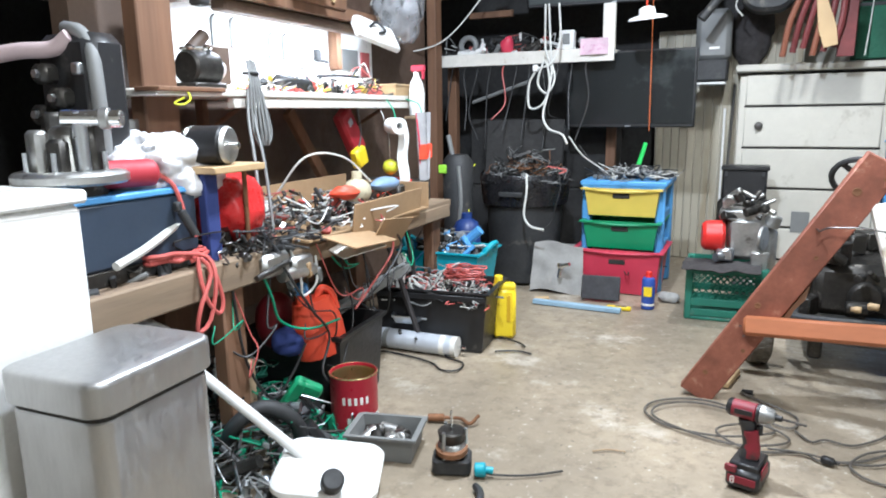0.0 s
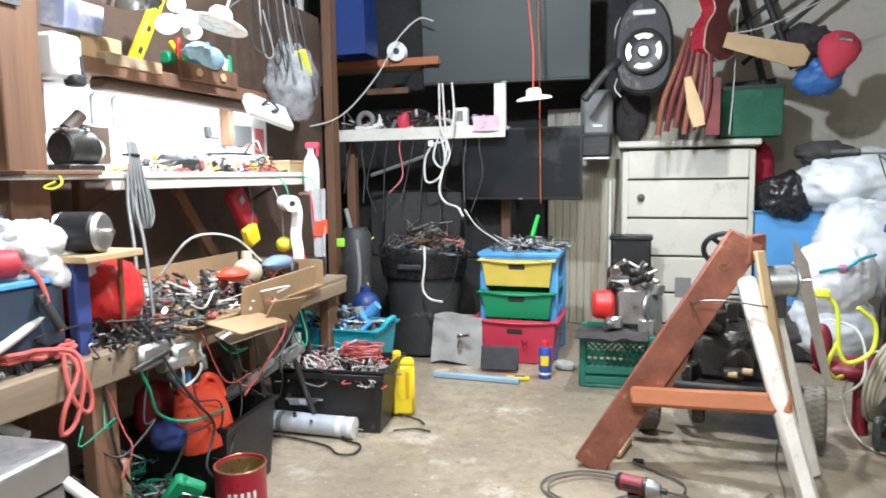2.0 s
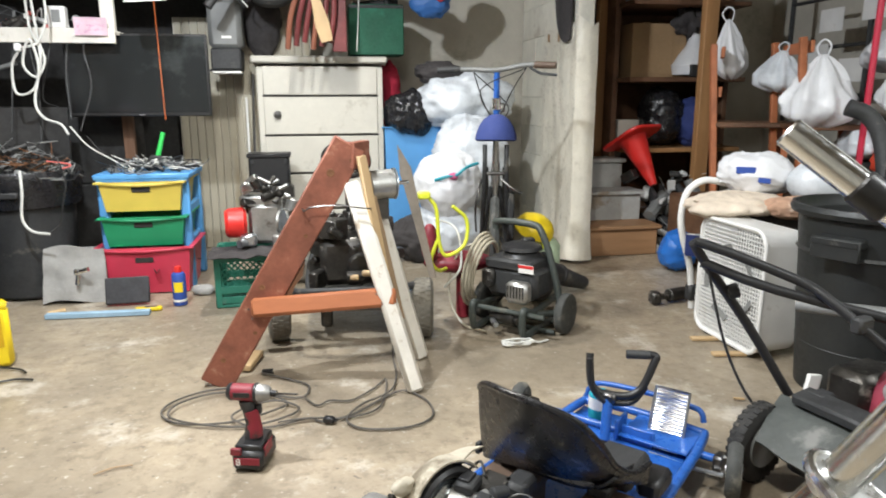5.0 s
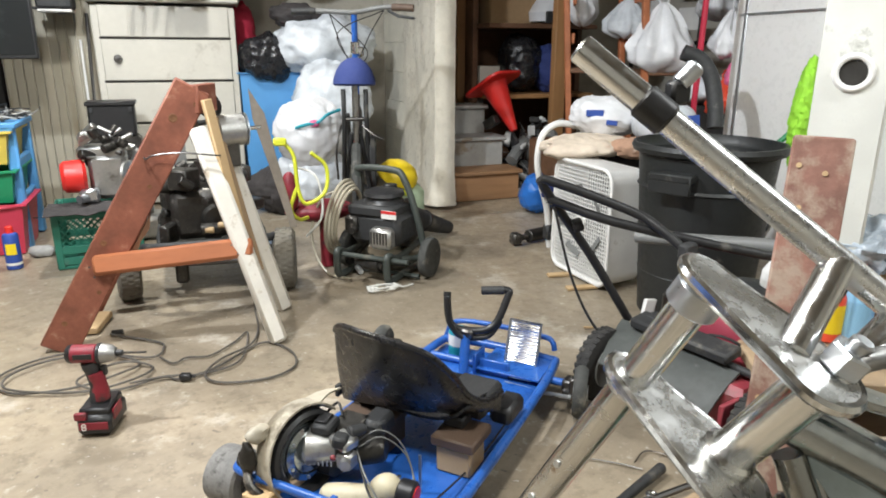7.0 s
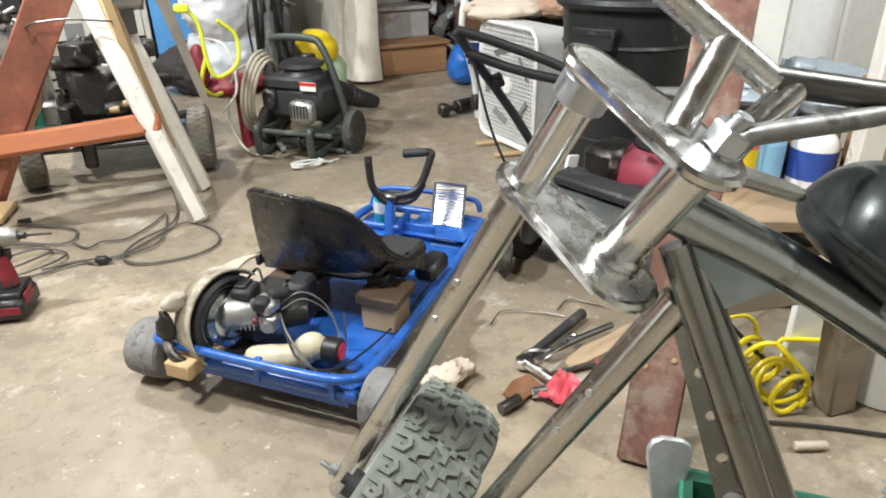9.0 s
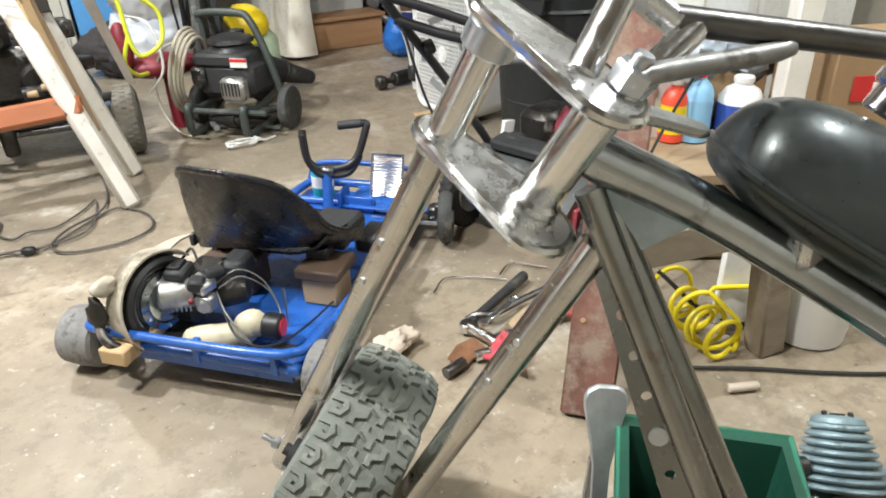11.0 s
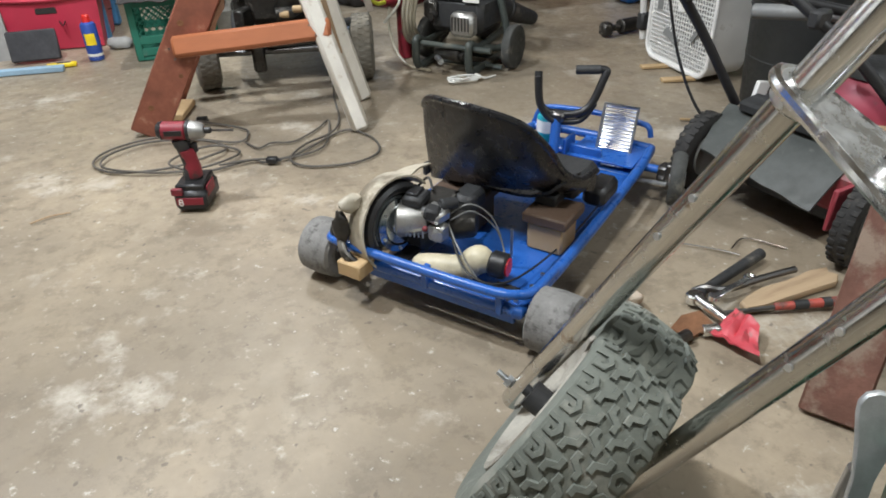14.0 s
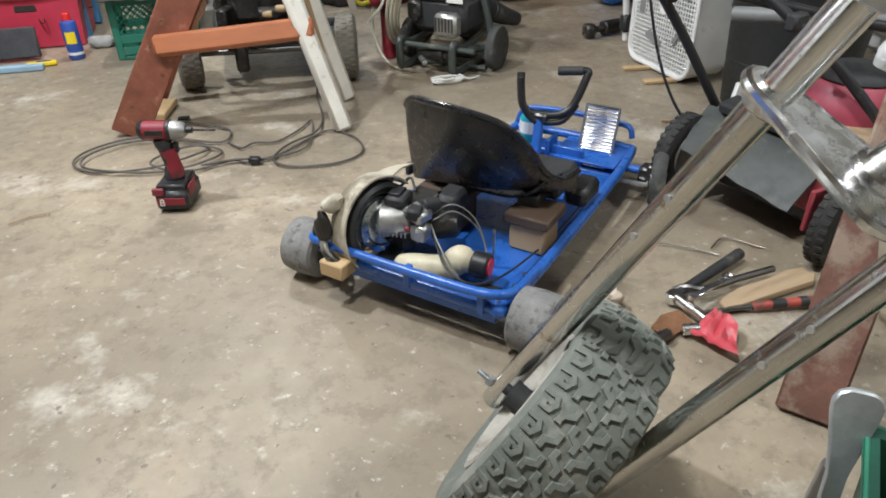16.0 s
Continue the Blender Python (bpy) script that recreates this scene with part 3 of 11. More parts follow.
def film(u, v):
    """Film hung over the partition's end: creased down its length, torn below, flaring at the foot."""
    q = Vector((u * 2.6 + v * 0.7, v * 2.4 - u * 0.6, 4.0))
    wav = 0.014 * noise.noise(q) + 0.007 * noise.noise(q * 2.3) + 0.002 * noise.noise(q * 6.0)
    flare = 0.05 * max(0.0, (v - 0.8) / 0.2) ** 2
    if u < 0.78:
        return (2.382 - abs(wav) - flare, 4.62 - 0.60 * u / 0.78, 1.42 - 1.40 * v + 0.05 * noise.noise(Vector((u * 7, 0, 1))) * (1 - v))
    k = (u - 0.78) / 0.22
    return (2.382 + 0.125 * k - abs(wav) * (1 - k), 4.02 - 0.02 * math.sin(math.pi * k) - flare * 0.8 - abs(wav), 1.42 - 1.40 * v + 0.05 * noise.noise(Vector((u * 7, 0, 1))) * (1 - v))


pf = solid("plastic_film", Mesh().sheet(film, 60, 40, 0.0015), FILM, "clouded plastic film hanging over the partition end", "plastic sheet", sharp=70)
for u in (0.12, 0.36, 0.60):
    part("tape_strip", Mesh().sheet(lambda a, b, u=u: Vector(film(u + 0.05 * a, 0.02 + 0.035 * b)) + Vector((-0.004, 0, 0)), 6, 4, 0.001), CARD, pf)

# stairs beside the partition
stair = thing("stairs", "short flight of worn stairs, brown lowest step and grey upper steps", "stairs", pose(2.5, 4.12, 0), kind="structure")
for i, (w, ma, tr) in enumerate([(0.53, STAIRW, STAIRW), (0.50, STAIRG, STAIRG), (0.45, STAIRG, STAIRG)]):
    y, z = i * 0.2, i * 0.195
    st = part("step", Mesh().box((w / 2, y + 0.11 + (0.6 - 0.2 * i) / 2, z + 0.085), (w - 0.03, 0.6 - 0.2 * i + 0.2, 0.17), bev=0.004), ma, stair)
    part("tread", Mesh().box((w / 2, y + 0.1, z + 0.183), (w, 0.24, 0.026), bev=0.006), tr, st)
part("landing", Mesh().box((0.3, 0.95, 0.30), (0.6, 0.3, 0.6), bev=0.004), STAIRG, stair)

# grey inner wall above the stairs
wall("wall_stair", 2.52, 2.88, 4.98, 5.1, 0.3, 2.8, STAIRG, "grey painted wall above the stairs")

# posts
for nm, c, s, z1, lab in [("post", (-0.985, 1.575), (0.06, 0.13), 2.8, "rough brown timber post with a notch at the bench"), ("post", (-1.175, 3.90), (0.06, 0.088), 2.8, "brown timber post at the end of the bench")]:
    solid(nm, Mesh().box((c[0], c[1], z1 / 2), (s[0], s[1], z1), bev=0.005), POSTW, lab, "post")

# ---- kart ----
KART = pose(1.153, 1.275, 0, 0, 0, 42.9)
kart = thing("mini_kart", "small blue go-kart frame with a black bucket seat and bare engine", "kart", KART)
pm = Mesh()
pm.sheet(lambda u, v: (0.02 + 0.83 * u, 0.175 - 0.015 * u - v * (0.393 - 0.03 * u), 0.062), 16, 8, 0.004)
part("floor_pan", pm, BLUE, kart, "scratched blue steel pan")
rail = [(0.0, -0.195, 0.085), (0.0, 0.0, 0.085), (0.0, 0.15, 0.085), (0.03, 0.178, 0.085), (0.4, 0.178, 0.085), (0.80, 0.162, 0.085), (0.85, 0.13, 0.085), (0.865, 0, 0.085), (0.85, -0.17, 0.085), (0.80, -0.208, 0.085), (0.4, -0.224, 0.085), (0.03, -0.222, 0.085)]
part("side_rail", Mesh().tube(rail, 0.0125, 10, 5, True), BLUE, kart)
part("rear_bumper", Mesh().tube([(0.04, 0.228, 0.112), (0.0, 0.222, 0.120), (-0.018, 0.195, 0.124), (-0.021, 0.1, 0.125), (-0.022, 0.0, 0.125), (-0.018, -0.165, 0.125), (0.0, -0.216, 0.122), (0.04, -0.232, 0.112), (0.14, -0.230, 0.1)], 0.0095, 10, 5), BLUE, kart)
part("front_plate", Mesh().box((0.775, -0.105, 0.084), (0.15, 0.185, 0.006), bev=0.002), BLUE, kart, "chipped blue front plate")
part("rear_lip", Mesh().box((0.008, -0.022, 0.061), (0.012, 0.375, 0.026), bev=0.004), BLUE, kart)
for y in (-0.02, -0.185):
    part("bracket", Mesh().box((-0.006, y, 0.1), (0.02, 0.014, 0.05), bev=0.002), BLUE, kart)
part("pan_opening", Mesh().box((0.07, -0.152, 0.0645), (0.05, 0.05, 0.003), bev=0.001), SLOT, kart)
for x, y in [(0.05, -0.19), (0.11, -0.195), (0.16, -0.195), (0.05, -0.04), (0.13, -0.04), (0.18, -0.06)]:
    part("bolt", Mesh().cyl((x, y, 0.063), (x, y, 0.069), 0.005, n=8), GALV, kart)
# rear axle and slick wheels
part("axle", Mesh().cyl((0.03, 0.31, 0.062), (0.03, -0.335, 0.062), 0.008, n=10), DSTEEL, kart)
wm = Mesh().lathe([(0.034, -0.040), (0.054, -0.042), (0.061, -0.037), (0.0635, 0.0), (0.061, 0.037), (0.054, 0.042), (0.034, 0.040)], 32).data("slick_tyre", SLICK)
hm = Mesh().lathe([(0.012, -0.04), (0.03, -0.04), (0.036, -0.028), (0.036, 0.028), (0.03, 0.04), (0.012, 0.04)], 20).data("hub", DSTEEL)
for y in (0.262, -0.283):
    w = part("rear_wheel", wm, None, kart, "worn smooth grey rubber wheel", pose(0.03, y, 0.0635, 90, 0, 0))
    part("hub", hm, None, w)
    for k in range(5):
        a = 2 * math.pi * k / 5
        part("bolt", Mesh().cyl((0.022 * math.cos(a), 0.022 * math.sin(a), -0.044), (0.022 * math.cos(a), 0.022 * math.sin(a), 0.044), 0.004, n=8), GALV, w)
# front axle, knuckle and wheel
part("front_axle", Mesh().cyl((0.745, 0.27, 0.075), (0.745, -0.27, 0.075), 0.011, n=10), BLUE, kart)
part("tie_rod", Mesh().tube([(0.70, -0.1, 0.06), (0.695, -0.2, 0.058), (0.70, -0.29, 0.06)], 0.006, 8), GALV, kart)
fw = Mesh().lathe([(0.02, -0.015), (0.062, -0.018), (0.07, -0.01), (0.072, 0), (0.07, 0.01), (0.062, 0.018), (0.02, 0.015)], 28).data("front_tyre", RUBBER)
for y, s in ((0.31, 1), (-0.31, -1)):
    k = part("knuckle", Mesh().box((0.735, y - s * 0.03, 0.075), (0.045, 0.045, 0.045), bev=0.006).box((0.72, y - s * 0.02, 0.075), (0.03, 0.02, 0.07), bev=0.004), DSTEEL, kart)
    f = part("front_wheel", fw, None, kart, "narrow grey-black front wheel", pose(0.72, y, 0.072, 90, 0, 12))
    part("hub", Mesh().cyl((0, 0, -0.02), (0, 0, 0.02), 0.02, n=14), GALV, f)
# seat: a moulded shell whose rim sweeps down into the wings
SEAT_RIM = spline([Vector(p) for p in ((0.29, 0.158, 0.315), (0.262, 0.15, 0.339), (0.225, 0.108, 0.37), (0.185, 0.03, 0.385), (0.172, -0.05, 0.386), (0.195, -0.122, 0.362), (0.235, -0.16, 0.305), (0.28, -0.176, 0.243), (0.34, -0.193, 0.205), (0.40, -0.205, 0.205))], 4)
SEAT_FOOT = spline([Vector(p) for p in ((0.30, 0.155, 0.155), (0.285, 0.148, 0.155), (0.272, 0.10, 0.165), (0.262, 0.03, 0.178), (0.260, -0.05, 0.187), (0.264, -0.10, 0.193), (0.285, -0.14, 0.19), (0.32, -0.165, 0.176), (0.36, -0.185, 0.166), (0.40, -0.20, 0.155))], 4)


def seat_shell(u, v):
    k = min(u, 0.99999) * (len(SEAT_RIM) - 1)
    i = int(k)
    a = Vector(SEAT_FOOT[i]).lerp(Vector(SEAT_FOOT[i + 1]), k - i)
    b = Vector(SEAT_RIM[i]).lerp(Vector(SEAT_RIM[i + 1]), k - i)
    belly = math.sin(math.pi * v) * math.sin(math.pi * u)
    return a.lerp(b, v) + Vector((-0.018 * belly, 0.0, -0.006 * belly))


seat = part("seat", Mesh().sheet(seat_shell, 36, 12, 0.007), SEATB, kart, "moulded glossy black plastic bucket seat")
part("seat_rim", Mesh().tube([seat_shell(i / 36, 1) for i in range(37)], 0.0075, 8, 2), SEATB, seat)
part("seat_base", Mesh().sheet(lambda u, v: (0.265 + 0.20 * u, -0.02 + 0.32 * (v - 0.5), 0.172 + 0.05 * abs(2 * v - 1) ** 4 * (1 - u) + 0.012 * u), 10, 14, 0.007), SEATB, seat)
part("seat_hole", Mesh().cyl((0.196, 0.055, 0.352), (0.212, 0.055, 0.354), 0.009, n=12), SLOT, seat)
part("seat_bracket", Mesh().box((0.288, 0.168, 0.17), (0.02, 0.012, 0.03), bev=0.004), BLACKM, seat)
part("armrest", Mesh().box((0.46, -0.198, 0.128), (0.10, 0.055, 0.045), bev=0.016), BLACKP, kart, "rounded black rubber pad on the rail")
# timber blocks under the seat
for x, y, s, ma, lb in [(0.285, 0.06, 0.11, BROWNP, "dark stained timber block"), (0.282, -0.158, 0.082, TANW, "pale sawn timber block")]:
    part("timber_block", Mesh().box((x, y, 0.096), (0.08, s, 0.062), bev=0.004), ma, kart, lb)
    part("timber_cap", Mesh().box((x + 0.004, y, 0.141), (0.105, s + 0.02, 0.024), bev=0.004), BROWNP, kart, "brown stained timber board")
    part("timber_riser", Mesh().box((x + 0.03, y + 0.02, 0.165), (0.06, s * 0.6, 0.026), bev=0.004), BLACKM, kart)
part("timber_offcut", Mesh().box((-0.008, 0.135, 0.090), (0.10, 0.058, 0.034), bev=0.003), TANW, kart, "tan wood offcut under the engine")
part("timber_batten", Mesh().box((0.08, 0.118, 0.096), (0.13, 0.05, 0.022), bev=0.003), WOODX, kart, "pale grey batten under the engine")
part("seat_cushion", Mesh().box((0.392, -0.135, 0.178), (0.13, 0.11, 0.05), pose(0, 0, 0), 0.018), BLACKM, seat, "black padded seat corner")
# engine: blower housing, cylinder, carburettor, muffler, tank
eng = part("engine", Mesh().box((0.13, 0.075, 0.125), (0.10, 0.09, 0.09), bev=0.02).cyl((0.15, 0.02, 0.13), (0.17, -0.035, 0.135), 0.034, 0.028, 16, 0.006), GREASE, kart, "small two-stroke engine with black shroud")
BLOW = pose(0.070, 0.098, 0.148, 84, 0, -12)
part("blower_housing", Mesh().lathe([(0.052, -0.026), (0.088, -0.026), (0.092, -0.01), (0.090, 0.012), (0.083, 0.018), (0.074, 0.014), (0.066, 0.0), (0.056, -0.012), (0.052, -0.026)], 30, BLOW, 40, 318), BLACKP, eng, "scuffed black blower volute")
part("volute_wall", Mesh().lathe([(0.02, -0.030), (0.07, -0.024), (0.076, -0.008), (0.071, 0.006), (0.067, 0.006), (0.066, -0.016), (0.02, -0.022)], 24, BLOW, 55, 200), DULLM, eng, "bare grey metal inner wall")
part("flywheel", Mesh().lathe([(0.0, 0.008), (0.02, 0.008), (0.026, -0.002), (0.060, -0.006), (0.062, -0.02), (0.0, -0.022)], 30, BLOW), GREASE, eng)
part("shroud_plate", Mesh().lathe([(0.0, 0.016), (0.018, 0.016), (0.022, 0.011), (0.040, 0.010), (0.044, 0.013), (0.058, 0.008), (0.065, -0.004), (0.0, -0.006)], 36, BLOW), OILED, eng, "grey oil-stained round cover")
for k in range(6):
    part("cover_screw", Mesh().cyl((0.051, 0, 0.009), (0.051, 0, 0.014), 0.0035, n=8, m=BLOW @ Matrix.Rotation(2 * math.pi * k / 6 + 0.3, 4, "Z")), GALV, eng)
part("crankcase", Mesh().cyl((0.070, 0.096, 0.160), (0.094, 0.035, 0.162), 0.038, 0.029, 22, 0.006).box((0.086, 0.058, 0.178), (0.045, 0.05, 0.026), pose(0, 0, 0, 8, 0, -10), 0.008), ALU, eng, "bright cast aluminium crankcase")
for k in range(7):
    part("casting_rib", Mesh().box((0.045 + 0.003 * k, 0.082 - 0.0085 * k, 0.142), (0.003, 0.003, 0.012), bev=0.001), GALV, eng)
part("recoil_cover", Mesh().lathe([(0.0, -0.062), (0.05, -0.060), (0.088, -0.052), (0.104, -0.032), (0.105, 0.012), (0.101, 0.012), (0.100, -0.030), (0.085, -0.047), (0.05, -0.055), (0.0, -0.057)], 30, BLOW, 38, 246), RECOIL, eng, "cracked cream plastic recoil cover")
part("cover_shard", Mesh().prism([(0.0, -0.025), (0.055, -0.018), (0.088, -0.028), (0.072, 0.002), (0.05, 0.016), (0.0, 0.025)], -0.002, 0.002, axes((0.115, 0.118, 0.236), (0.95, 0.1, -0.10), z=(0.1, 0.15, 1)), 0.001), RECOIL, eng, "broken pointed end of the cream cover")
part("cover_crust", Mesh().ball((-0.012, 0.148, 0.222), (0.03, 0.018, 0.02), 18, 12, 0.4, 30, 3), RECOIL, eng)
part("starter_bracket", Mesh().ball((-0.03, 0.165, 0.175), (0.012, 0.02, 0.035), 16, 12, 0.4, 40, 7).tube([(-0.03, 0.17, 0.15), (-0.045, 0.15, 0.12), (-0.03, 0.12, 0.09)], 0.009, 8, 4), GREASE, eng)
part("spark_lead", wire([(0.15, 0.06, 0.20), (0.17, 0.085, 0.215), (0.165, 0.11, 0.19)], 0.003), CABLEB, eng)
part("pull_handle", Mesh().tube([(0.0, 0.2, 0.165), (-0.012, 0.205, 0.14), (-0.002, 0.2, 0.115)], 0.007, 8, 4), BLACKM, eng)
for i in range(7):
    part("cooling_fin", Mesh().box((0.15, 0.045, 0.155 + i * 0.006), (0.075, 0.06, 0.003), bev=0.001), GREASE, eng)
part("muffler", Mesh().box((0.20, 0.005, 0.17), (0.075, 0.055, 0.045), bev=0.012), BLACKM, eng)
part("air_filter", Mesh().box((0.108, 0.052, 0.203), (0.055, 0.045, 0.024), pose(0, 0, 0, 0, 0, 9), bev=0.006).box((0.078, 0.022, 0.192), (0.034, 0.03, 0.026), pose(0, 0, 0, 10, 0, 20), 0.005).cyl((0.10, 0.01, 0.20), (0.135, -0.006, 0.196), 0.014, 0.012, 14, 0.003).box((0.138, 0.038, 0.213), (0.03, 0.026, 0.02), pose(0, 0, 0, 0, 12, -15), 0.004), BLACKM, eng)
part("carburettor", Mesh().box((0.082, 0.005, 0.15), (0.034, 0.035, 0.035), bev=0.005).cyl((0.07, 0.0, 0.155), (0.05, -0.012, 0.157), 0.011, n=10), ALU, eng)
part("filter_ridge", Mesh().box((0.110, 0.055, 0.217), (0.038, 0.026, 0.008), pose(0, 0, 0, 0, 0, 9), 0.003), BLACKP, eng)
part("red_primer", Mesh().ball((0.055, 0.02, 0.165), 0.006, 10, 6), TOOLRED, eng)
ft = part("fuel_tank", swell(swell(Mesh(), [(0.042, 0.028, 0.086), (0.044, 0.0, 0.09), (0.056, -0.04, 0.092), (0.07, -0.075, 0.094)], [0.022, 0.026, 0.027, 0.026]), [(0.074, -0.07, 0.095), (0.082, -0.088, 0.112), (0.088, -0.104, 0.108)], [0.027, 0.030, 0.024]), IVORY, kart, "dirty cream plastic fuel tank")
part("tank_foot", Mesh().box((0.035, 0.005, 0.068), (0.03, 0.035, 0.012), bev=0.004), IVORY, ft)
part("fuel_cap", Mesh().cyl((0.09, -0.112, 0.108), (0.094, -0.148, 0.106), 0.027, n=20, bev=0.004), BLACKP, ft)
part("cap_face", Mesh().cyl((0.094, -0.147, 0.106), (0.0945, -0.151, 0.106), 0.019, n=20), REDB, ft)
for pts in [[(0.12, 0.01, 0.165), (0.15, -0.03, 0.19), (0.175, -0.07, 0.155), (0.17, -0.10, 0.09), (0.13, -0.11, 0.085)], [(0.11, -0.005, 0.165), (0.15, -0.035, 0.175), (0.18, -0.075, 0.13), (0.165, -0.11, 0.075)], [(0.11, 0.0, 0.16), (0.05, -0.06, 0.15), (0.03, -0.12, 0.1), (0.03, -0.17, 0.07)]]:
    part("fuel_line", wire(pts, 0.0017), HOSEG, kart)
part("throttle_cable", wire([(0.11, 0.0, 0.15), (0.02, -0.1, 0.12), (0.06, -0.17, 0.1), (0.3, -0.19, 0.075), (0.5, -0.19, 0.075)], 0.0025), CABLEB, kart)
part("tank_bolt", Mesh().cyl((0.155, -0.125, 0.065), (0.155, -0.125, 0.155), 0.0035, n=8), GALV, kart)
part("bolt_stand", Mesh().cyl((0.22, 0.178, 0.095), (0.22, 0.178, 0.125), 0.004, n=8).cyl((0.22, 0.178, 0.12), (0.22, 0.178, 0.126), 0.009, n=6), GALV, kart)
part("ball_knob", Mesh().ball((0.44, 0.165, 0.2), 0.018, 12, 8).cyl((0.44, 0.165, 0.08), (0.44, 0.165, 0.19), 0.006, n=8), BLACKP, kart)
# steering column and bars
col = part("steering_column", Mesh().cyl((0.66, 0.04, 0.07), (0.70, 0.05, 0.19), 0.014, n=12, bev=0.003), BLUE, kart, "", Matrix.Translation((0, -0.03, 0.008)))
bars = [(0.70, 0.108, 0.29), (0.692, 0.104, 0.265), (0.685, 0.094, 0.212), (0.69, 0.075, 0.19), (0.70, 0.045, 0.185), (0.715, 0.0, 0.188), (0.735, -0.03, 0.212), (0.762, -0.05, 0.282), (0.768, -0.05, 0.296), (0.76, -0.03, 0.299), (0.745, 0.0, 0.297)]
hb = part("handlebar", Mesh().tube(bars, 0.0108, 12, 4), BLACKP, kart, "bent black tube handlebar", Matrix.Translation((0, -0.028, 0.01)))
part("bar_clamp", Mesh().box((0.70, 0.047, 0.178), (0.036, 0.045, 0.028), bev=0.008), DSTEEL, hb)
part("grip", Mesh().cyl((0.735, 0.02, 0.297), (0.762, -0.04, 0.299), 0.0120, n=14, bev=0.003), BLACKM, hb)
part("cross_strut", Mesh().tube([(0.674, 0.098, 0.285), (0.668, 0.088, 0.22), (0.68, 0.062, 0.175), (0.70, 0.03, 0.165), (0.72, -0.012, 0.172), (0.742, -0.038, 0.215)], 0.0085, 10, 4), BLACKP, hb)
part("column_gusset", Mesh().box((0.735, -0.005, 0.095), (0.07, 0.01, 0.06), bev=0.003).box((0.72, -0.06, 0.085), (0.012, 0.09, 0.05), bev=0.003), BLUE, kart)
part("front_hoop", Mesh().tube([(0.86, 0.16, 0.09), (0.865, 0.13, 0.14), (0.87, 0.0, 0.15), (0.865, -0.15, 0.145), (0.855, -0.185, 0.14), (0.85, -0.195, 0.115)], 0.008, 10, 4), BLUE, kart)
part("can", Mesh().lathe([(0.0, 0), (0.03, 0), (0.032, 0.004), (0.032, 0.075), (0.028, 0.082), (0.0, 0.083)], 20, pose(0.80, 0.088, 0.066)), TEAL, kart, "small teal can by the steering column")
part("can_label", Mesh().lathe([(0.0325, 0.035), (0.0325, 0.07)], 20, pose(0.80, 0.088, 0.066)), LABELW, kart)
# wire-wound pedal
ped = part("pedal", Mesh().tube([(0.78, -0.155, 0.075), (0.815, -0.155, 0.185), (0.815, -0.075, 0.185), (0.78, -0.075, 0.075)], 0.0035, 8), GALV, kart, "pedal frame wound with shiny wire", Matrix.Translation((0.79, -0.115, 0.075)) @ Matrix.Scale(1.16, 4) @ Matrix.Translation((-0.79, 0.115, -0.075)))
wind = []
for i in range(26):
    t = i / 25
    y0, y1 = (-0.157, -0.073) if i % 2 else (-0.073, -0.157)
    wind += [(0.783 + 0.03 * t + 0.004, y0, 0.085 + 0.098 * t), (0.783 + 0.03 * t + 0.004, y1, 0.085 + 0.098 * t + 0.002)]
part("wire_winding", Mesh().tube(wind, 0.0019, 6), CHROME, ped)
part("pedal_plate", Mesh().box((0.76, -0.115, 0.07), (0.06, 0.09, 0.004), bev=0.001), GALV, ped)

# ---- chopper: fork and front of the frame ----
UP = Vector((0.23, -0.413, 0.881)).normalized()
SIDE = Vector((0.18, -0.87, -0.455))
SIDE = (SIDE - UP * SIDE.dot(UP)).normalized()
F1 = Vector((1.334, 0.612, 0.661))           # near fork leg at the lower yoke
FWD = UP.cross(SIDE).normalized()
L2 = F1 + SIDE * 0.154 + FWD * 0.067          # top of the far fork leg
U2 = (UP - SIDE * 0.048 + FWD * 0.129).normalized()
AXC = Vector((1.2334, 0.7425, 0.1805))       # middle of the front wheel
AXD = Vector((0.597, -0.642, -0.481)).normalized()
chop = thing("chopper_frame", "bare steel mini chopper frame with black tank and knobby tyre", "motorcycle", Matrix.Translation((1.45, 0.5, 0)))
OFF = -Vector((1.45, 0.5, 0))


def C(p):
    return Vector(p) + OFF


for k, (top, line, reach, up) in enumerate(((F1, UP, 0.60, 0.02), (L2, U2, 0.56, -0.004))):
    leg = part("fork_leg", Mesh().cyl(C(top - line * reach), C(top + line * up), 0.0165, n=24, bev=0.002), FORKT, chop, "raw steel fork tube with rust specks")
    g = -1 if k == 0 else 1
    b = top - line * (reach - 0.03)
    part("axle_nut", Mesh().cyl(C(b + AXD * g * 0.017), C(b + AXD * g * 0.025), 0.009, n=6), GALV, leg)
    part("axle_bolt", Mesh().cyl(C(b), C(b + AXD * g * 0.042), 0.0045, n=8), GALV, leg)
    for h in (0.13, 0.19):
        c = top - line * h
        part("set_screw", Mesh().cyl(C(c - FWD * 0.012), C(c - FWD * 0.0185), 0.004, n=8), GALV, leg)
part("chrome_sleeve", Mesh().cyl(C(F1), C(F1 + UP * 0.125), 0.0172, n=24, bev=0.002), CHROME, chop)
YX = (SIDE.x, FWD.x, UP.x), (SIDE.y, FWD.y, UP.y), (SIDE.z, FWD.z, UP.z)


